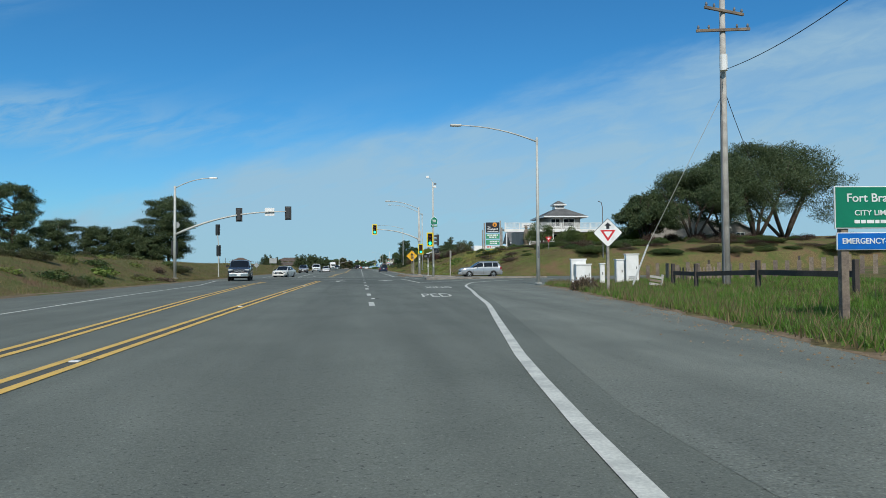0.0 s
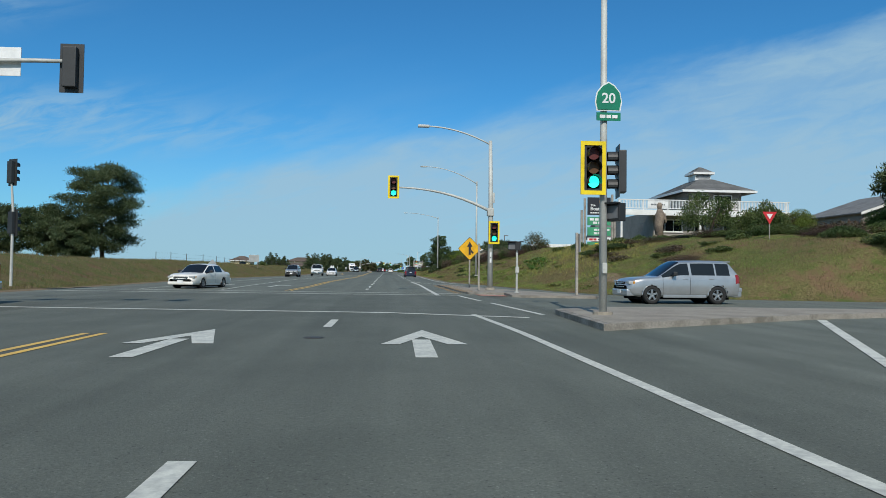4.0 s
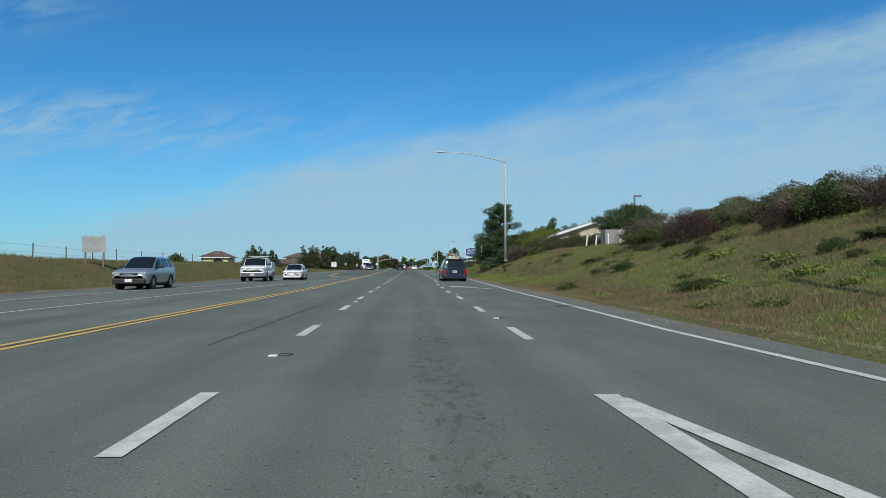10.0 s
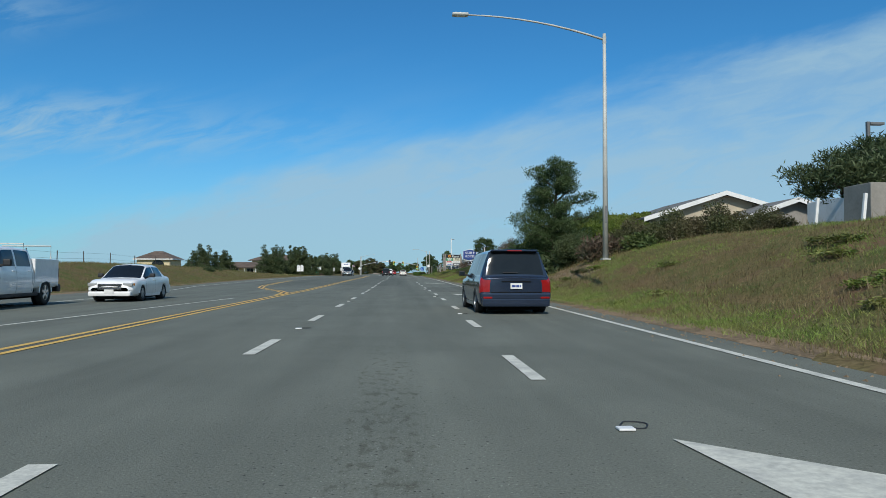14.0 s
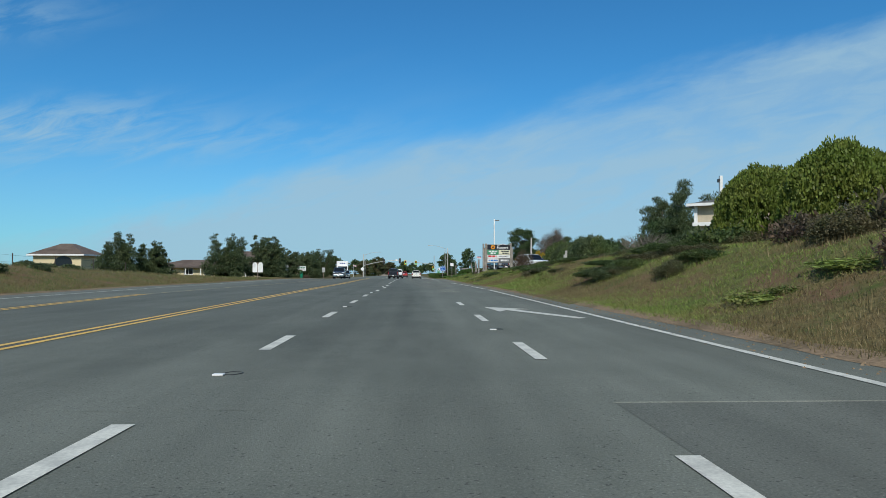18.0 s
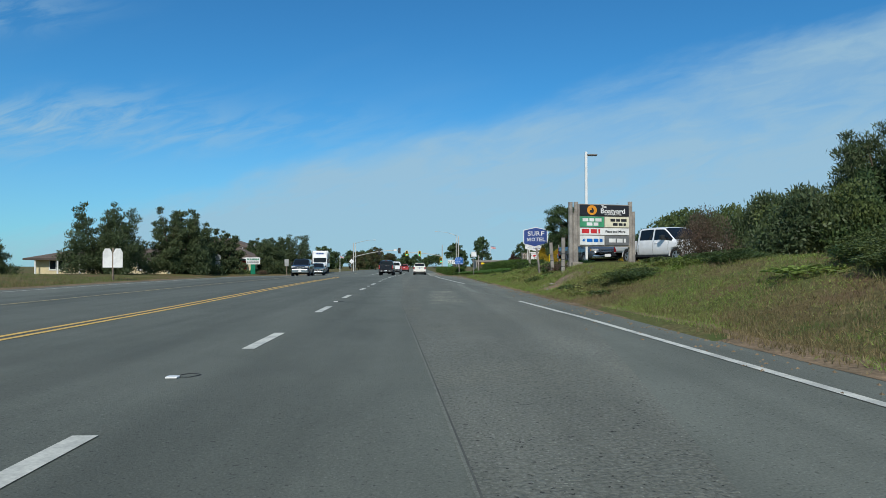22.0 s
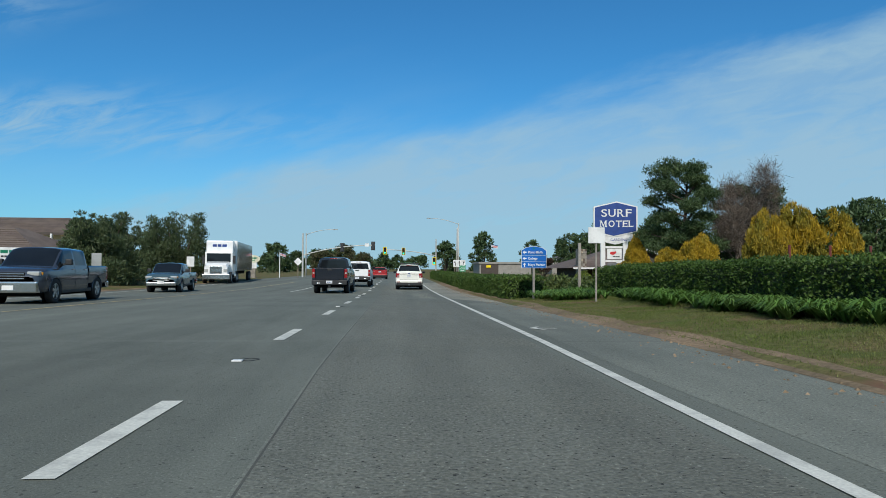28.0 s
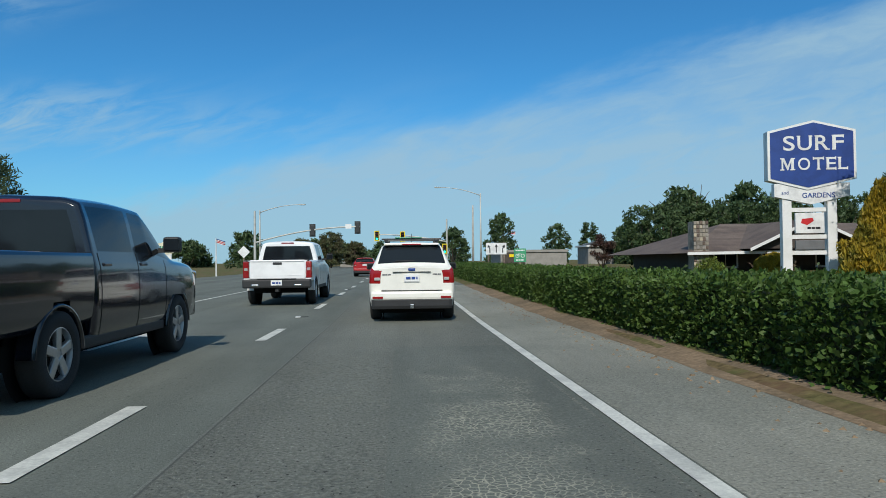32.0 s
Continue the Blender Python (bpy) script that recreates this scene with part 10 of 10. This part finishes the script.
    bf = part("front_bumper", bm_box(-w * 0.86, F - 0.30, clear + 0.02, w * 0.86, F + 0.045, hood - 0.42, bevel=0.06), M["chrome"] if pick and paint != "charcoal" else (M["black_plastic"] if clad else P), s_)
    if front_plate:
        part("number_plate", bm_box(-0.17, F + 0.046, clear + 0.12, 0.17, F + 0.056, clear + 0.27), M["sign_white"], bf)
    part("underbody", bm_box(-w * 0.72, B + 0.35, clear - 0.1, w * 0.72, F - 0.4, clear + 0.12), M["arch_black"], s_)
    # rear
    if pick:
        zb0 = clear + 0.22                      # under edge of the bed's sides
        top_ = belt + 0.05
        side_keys = [(B + 0.02, 0.955), (B + 0.12, 0.99), (-wheelbase / 2, 1.008), (c0 - 0.03, 0.995)]
        bed = [(y, [(w * k * 0.90, zb0, 0), (w * k * 0.97, zb0 + 0.07, 0), (w * k * 1.0, zb0 + (top_ - zb0) * 0.5, 0), (w * k * 0.99, top_ - 0.12, 0), (w * k * 0.97, top_ - 0.02, 0), (w * k * 0.93, top_, 0), (w * k * 0.885, top_ - 0.02, 0), (w * k * 0.875, 0.75, 0)]) for y, k in side_keys]
        bp, bys, bvs = car_skin(bed, [], [])
        bb = skin_parts(bp, bys, bvs, lambda y, v, x, z, cap: "bed_side", open_wheels=wheels_at)
        for key in bb:
            part("bed_side", bb[key], P, s_, smooth=True)
        part("bed_floor", bm_box(-w * 0.9, B + 0.06, 0.70, w * 0.9, c0 - 0.02, 0.75), M["black_plastic"], s_)
        tg = part("tailgate", bm_box(-w * 0.80, B - 0.01, zb0 + 0.10, w * 0.80, B + 0.07, top_ - 0.005, bevel=0.03), P, s_)
        part("tailgate_handle", bm_box(-0.13, B - 0.02, top_ - 0.13, 0.13, B - 0.009, top_ - 0.06, bevel=0.008), M["black_plastic"], tg)
        part("tailgate_lip", bm_box(-w * 0.78, B - 0.035, top_ - 0.04, w * 0.78, B + 0.04, top_ + 0.01, bevel=0.02), P, tg)
        part("tailgate_crease", bm_box(-w * 0.72, B - 0.016, zb0 + 0.2, w * 0.72, B - 0.008, zb0 + 0.215, bevel=0.003), P, tg)
        part("bed_front", bm_box(-w * 0.87, c0 - 0.09, 0.7, w * 0.87, c0 - 0.03, belt + 0.02), P, s_)
        for side in (1, -1):
            tl = part("tail_lamp", bm_box(side * w * 0.985, B - 0.015, top_ - 0.52, side * w * 0.82, B + 0.17, top_ - 0.03, bevel=0.03), M["tail_red"], s_, "red tail lamp")
            part("clear_band", bm_box(side * w * 0.95, B - 0.02, top_ - 0.30, side * w * 0.85, B - 0.013, top_ - 0.22, bevel=0.003), M["head_lens"], tl)
            part("bed_corner", bm_box(side * w * 0.975, B + 0.0, zb0 + 0.04, side * w * 0.80, B + 0.12, top_ - 0.52, bevel=0.025), P, s_)
        rb = part("rear_bumper", bm_box(-w * 0.98, B - 0.19, zb0 - 0.16, w * 0.98, B + 0.06, zb0 + 0.10, bevel=0.05), M["black_plastic"] if paint in ("clean_white", "charcoal") else M["chrome"], s_)
        part("step_pad", bm_box(-w * 0.55, B - 0.20, zb0 + 0.09, w * 0.55, B - 0.02, zb0 + 0.115, bevel=0.008), M["rubber"], rb)
        part("number_plate", bm_box(-0.16, B - 0.202, zb0 - 0.08, 0.16, B - 0.189, zb0 + 0.07), M["sign_white"], rb)
        bars("plate_bars", -0.12, 0.12, zb0 - 0.01, 0.05, M["deep_blue"], rb, y=B - 0.203)
        for side in (1, -1):
            part("exhaust_tip", bm_box(side * w * 0.72, B - 0.205, zb0 - 0.11, side * w * 0.50, B - 0.05, zb0 - 0.04, bevel=0.03), M["chrome"], rb)
        part("high_stop_lamp", bm_box(-0.2, c0 - 0.035, H - 0.085, 0.2, c0 + 0.05, H - 0.045, bevel=0.008), M["tail_red"], body, "red stop lamp strip")
        part("hitch", bm_box(-0.05, B - 0.12, zb0 - 0.27, 0.05, B + 0.2, zb0 - 0.17, bevel=0.01), M["dark_metal"], s_)
        part("axle", bm_tube([(-w * 0.8, -wheelbase / 2, r), (w * 0.8, -wheelbase / 2, r)], 0.07, 8), M["arch_black"], s_)
    else:
        zb1 = clear + 0.26
        rb = part("rear_bumper", bm_box(-w * 0.93, B - 0.09, clear + 0.0, w * 0.93, B + 0.30, zb1, bevel=0.07), M["black_plastic"] if clad else P, s_)
        part("bumper_upper", bm_box(-w * 0.945, B - 0.10, zb1 - 0.06, w * 0.945, B + 0.26, zb1 + 0.12, bevel=0.05), P, rb)
        for side in (1, -1):
            part("reflector", bm_box(side * w * 0.90, B - 0.107, zb1 - 0.035, side * w * 0.66, B - 0.09, zb1 + 0.015, bevel=0.006), M["tail_red"], rb)
        hgt = th - 0.30
        pl = part("number_plate", bm_box(-0.16, B - 0.088, hgt, 0.16, B - 0.074, hgt + 0.155, bevel=0.004), M["sign_white"], s_)
        bars("plate_bars", -0.12, 0.12, hgt + 0.075, 0.055, M["deep_blue"], pl, y=B - 0.089)
        part("plate_light_bar", bm_box(-0.40, B - 0.084, hgt + 0.195, 0.40, B - 0.05, hgt + 0.21, bevel=0.004), M["arch_black"], s_, "dark handle strip above the plate")
        part("hatch_seam", bm_box(-w * 0.70, B - 0.066, zb1 + 0.125, w * 0.70, B - 0.02, zb1 + 0.14), M["arch_black"], s_)
    if kind in ("suv", "van"):
        sp_ = part("roof_spoiler", bm_box(-wt * 0.90, r0 - 0.17, H - 0.055, wt * 0.90, r0 + 0.10, H - 0.008, bevel=0.022), P, body)
        part("high_stop_lamp", bm_box(-0.2, r0 - 0.178, H - 0.05, 0.2, r0 - 0.16, H - 0.022, bevel=0.004), M["tail_red"], sp_, "red stop lamp strip")
        part("rear_wiper", bm_box(-0.34, c0 + (r0 - c0) * 0.22 - 0.07, th + 0.13, 0.06, c0 + (r0 - c0) * 0.22 - 0.045, th + 0.147), M["black_plastic"], s_)
    if rack:
        for side in (1, -1):
            part("roof_rail", bm_tube([(side * wt * 0.84, r0 + 0.1, H - 0.04), (side * wt * 0.84, r0 + 0.25, H + 0.05), (side * wt * 0.84, r1 - 0.3, H + 0.05), (side * wt * 0.84, r1 - 0.15, H - 0.04)], 0.022, 8), M["black_plastic"], s_)
        for yy in (r0 + 0.35, r1 - 0.45):
            part("cross_bar", bm_box(-wt * 1.0, yy - 0.05, H + 0.075, wt * 1.0, yy + 0.05, H + 0.11, bevel=0.015), M["dark_metal"], s_)
            for side in (1, -1):
                part("bar_foot", bm_box(side * wt * 0.78, yy - 0.05, H + 0.03, side * wt * 0.9, yy + 0.05, H + 0.09, bevel=0.015), M["dark_metal"], s_)
        part("tie_clamp", bm_box(-wt * 0.55, r0 + 0.28, H + 0.11, wt * 0.35, r0 + 0.42, H + 0.135, bevel=0.01), M["sign_green"], s_, "dark green roof bar sleeve")
        part("aerial", bm_tube([(0, r0 + 0.2, H), (0, r0 + 0.08, H + 0.2)], 0.006, 5), M["black_plastic"], s_)
    return s_


def at_road(x, y, turn=0.0, dz=0.0):
    return pose(x, y, road_z(y) + dz + 0.004, 0, 0, turn)


SUV = dict(L=4.5, W=1.84, H=1.68, belt=1.05, tail_h=1.15, rear_base=0.10, hood=0.98, kind="suv", wheelbase=2.64, r=0.345, clear=0.27, cab=(-2.16, 1.05), roof=(-1.82, 0.1))
SEDAN = dict(L=4.75, W=1.78, H=1.42, belt=0.88, hood=0.82, kind="sedan", wheelbase=2.68, r=0.31, clear=0.2, clad=False, cab=(-1.75, 1.15), roof=(-1.05, 0.25), tail_h=0.93)
VAN = dict(L=5.0, W=1.98, H=1.75, belt=0.98, hood=0.92, kind="van", wheelbase=3.0, r=0.33, clear=0.2, clad=False, cab=(-2.45, 1.55), roof=(-2.15, 0.55))
PICKUP = dict(L=5.85, W=2.02, H=1.9, belt=1.22, hood=1.18, kind="pickup", wheelbase=3.7, r=0.42, clear=0.36, clad=False, cab=(-0.95, 1.72), roof=(-0.62, 0.95))

s = vehicle("suv", "white hatchback SUV with roof bars, rear seen on the lane", "car", at_road(4.67, 334.75, -1), "white", rack=True, **SUV)
part("hitch", bm_box(-0.04, -2.44, 0.29, 0.04, -2.3, 0.38, bevel=0.01), M["chrome"], s, "bright tow hitch receiver")
part("badge", bm_box(-0.075, -2.322, 1.075, 0.075, -2.30, 1.14, bevel=0.02), M["deep_blue"], s, "small blue oval badge")
for x in (-0.62, 0.36):
    bars("badge_bars", x, x + 0.26, 1.0, 0.03, M["sign_grey"], s, y=-2.29)
vehicle("pickup_truck", "white crew-cab pickup truck seen from behind", "pickup truck", at_road(0.8, 341.4, 0), "clean_white", **dict(PICKUP, H=1.95, belt=1.28, clear=0.46, r=0.43))
vehicle("pickup_truck", "glossy black crew-cab pickup truck with five-spoke wheels", "pickup truck", at_road(0.26, 326.15, -1), "charcoal", rim="alloy", **dict(PICKUP, L=5.7, W=1.92, H=1.99, belt=1.33, hood=1.24, clear=0.42, r=0.41, wheelbase=3.35, cab=(-0.95, 1.65), roof=(-0.80, 0.65)))
vehicle("car", "small red hatchback far ahead in the lane", "car", at_road(1.6, 376.2, 0), "red", **dict(SUV, L=4.2, H=1.5, belt=0.92, hood=0.88))
vehicle("minivan", "dark blue minivan in the merging lane", "van", at_road(7.05, 164.5, 1), "navy", **VAN)
vehicle("suv", "silver SUV waiting on the side road", "car", at_road(14.5, 70.4, 92), "silver", **dict(SUV, clad=False))
vehicle("sedan", "pearl white sedan in the far lane", "car", at_road(-8.1, 86.6, 168), "pearl", **SEDAN)
vehicle("pickup_truck", "dark grey pickup truck coming the other way", "pickup truck", at_road(-9.75, 63.5, 186), "slate", **PICKUP)
vehicle("suv", "silver compact SUV coming the other way", "car", at_road(-10.3, 145.3, 181), "silver", **SUV)
vehicle("sedan", "white sedan coming the other way", "car", at_road(-6.9, 172.5, 182), "clean_white", **SEDAN)
s = vehicle("utility_truck", "white utility pickup with tool boxes and ladder rack", "pickup truck", at_road(-8.9, 166.0, 184), "clean_white", **PICKUP)
for side in (1, -1):
    part("tool_box", bm_box(side * 1.01, -2.85, 0.75, side * 0.62, -1.0, 1.55, bevel=0.02), PAINT["clean_white"], s)
for yy in (-2.7, -0.6):
    part("rack_hoop", bm_tube([(-0.8, yy, 1.55), (-0.8, yy, 2.02), (0.8, yy, 2.02), (0.8, yy, 1.55)], 0.025, 6), M["steel"], s)
vehicle("pickup_truck", "dark pickup truck far along the other lane", "pickup truck", at_road(-8.6, 311.2, 183), "slate", **PICKUP)
vehicle("pickup_truck", "faded teal pickup truck coming the other way", "pickup truck", at_road(-9.0, 326.2, 185), "teal", **dict(PICKUP, L=5.1, W=1.8, H=1.62, belt=1.02, hood=1.0, wheelbase=3.1, r=0.36, cab=(-0.55, 1.4), roof=(-0.3, 0.75)))
vehicle("pickup_truck", "white crew-cab pickup parked behind the sign", "pickup truck", pose(16.5, 265.1, land(16.5, 265.1) - 0.02, 0, 0, -155), "clean_white", **dict(PICKUP, L=5.3, H=1.76, belt=1.08, hood=1.06, wheelbase=3.2, r=0.38, cab=(-0.95, 1.45), roof=(-0.65, 0.7)))
vehicle("pickup_truck", "slate grey pickup parked beside the fence", "pickup truck", pose(14.0, 270.4, land(14.0, 270.4) - 0.12, 0, 0, -171), "grey", **dict(PICKUP, L=4.95, W=1.85, H=1.66, belt=1.04, hood=1.0, wheelbase=3.0, r=0.36, cab=(-0.85, 1.3), roof=(-0.6, 0.55)))


def box_truck(m):
    s_ = thing("lorry", "white tractor lorry with a dark grey box trailer", "truck", m)
    b_ = bmesh.new()
    loft(b_, [[(x, y, z) for x, z in ((w, 0.75), (w, zt - 0.25), (w * 0.85, zt), (-w * 0.85, zt), (-w, zt - 0.25), (-w, 0.75))] for y, w, zt in ((4.0, 0.95, 1.55), (3.6, 1.0, 1.75), (2.35, 1.05, 1.9))])
    part("bonnet", b_, PAINT["clean_white"], s_)
    part("cab", bm_box(-1.18, 0.3, 0.75, 1.18, 2.4, 2.75, bevel=0.1), PAINT["clean_white"], s_)
    part("fairing", bm_box(-1.15, 0.35, 2.7, 1.15, 1.9, 3.75, bevel=0.12), PAINT["clean_white"], s_, "white roof fairing")
    bars("fairing_bars", -0.6, 0.6, 3.3, 0.22, M["deep_blue"], s_, y=1.915)
    part("windscreen", bm_box(-1.0, 2.385, 1.85, 1.0, 2.42, 2.6, bevel=0.01), M["glass_dark"], s_)
    g_ = part("grille", bm_box(-0.5, 3.98, 0.85, 0.5, 4.05, 1.5, bevel=0.03), M["chrome"], s_)
    for k in range(5):
        part("grille_bar", bm_box(-0.45, 4.05, 0.92 + 0.11 * k, 0.45, 4.07, 0.96 + 0.11 * k), M["dark_metal"], g_)
    part("bumper", bm_box(-1.15, 3.7, 0.35, 1.15, 4.1, 0.8, bevel=0.06), M["chrome"], s_)
    for side in (1, -1):
        part("headlamp", bm_box(side * 0.95, 3.85, 0.95, side * 0.62, 4.02, 1.25, bevel=0.04), M["head_lens"], s_)
        part("mirror", bm_box(side * 1.2, 2.2, 1.7, side * 1.4, 2.35, 2.4, bevel=0.03), M["black_plastic"], s_)
        part("tank", bm_tube([(side * 0.95, 0.2, 0.65), (side * 0.95, 1.7, 0.65)], 0.3, 14), M["chrome"], s_)
        for yy in (3.0, -0.3, -1.4, -11.4, -12.5):
            wheel(s_, side * 1.05, yy, 0.5, 0.3, 8)
    part("trailer", bm_box(-1.28, -13.5, 1.1, 1.28, 0.15, 3.75, bevel=0.03), PAINT["slate"], s_, "dark grey box trailer")
    part("trailer_edge", bm_box(-1.3, 0.1, 1.05, 1.3, 0.18, 3.8, bevel=0.02), PAINT["clean_white"], s_)
    part("chassis", bm_box(-0.5, -13.2, 0.75, 0.5, 3.2, 1.1), M["arch_black"], s_)
    return s_


box_truck(at_road(-12.0, 350.0, 186))
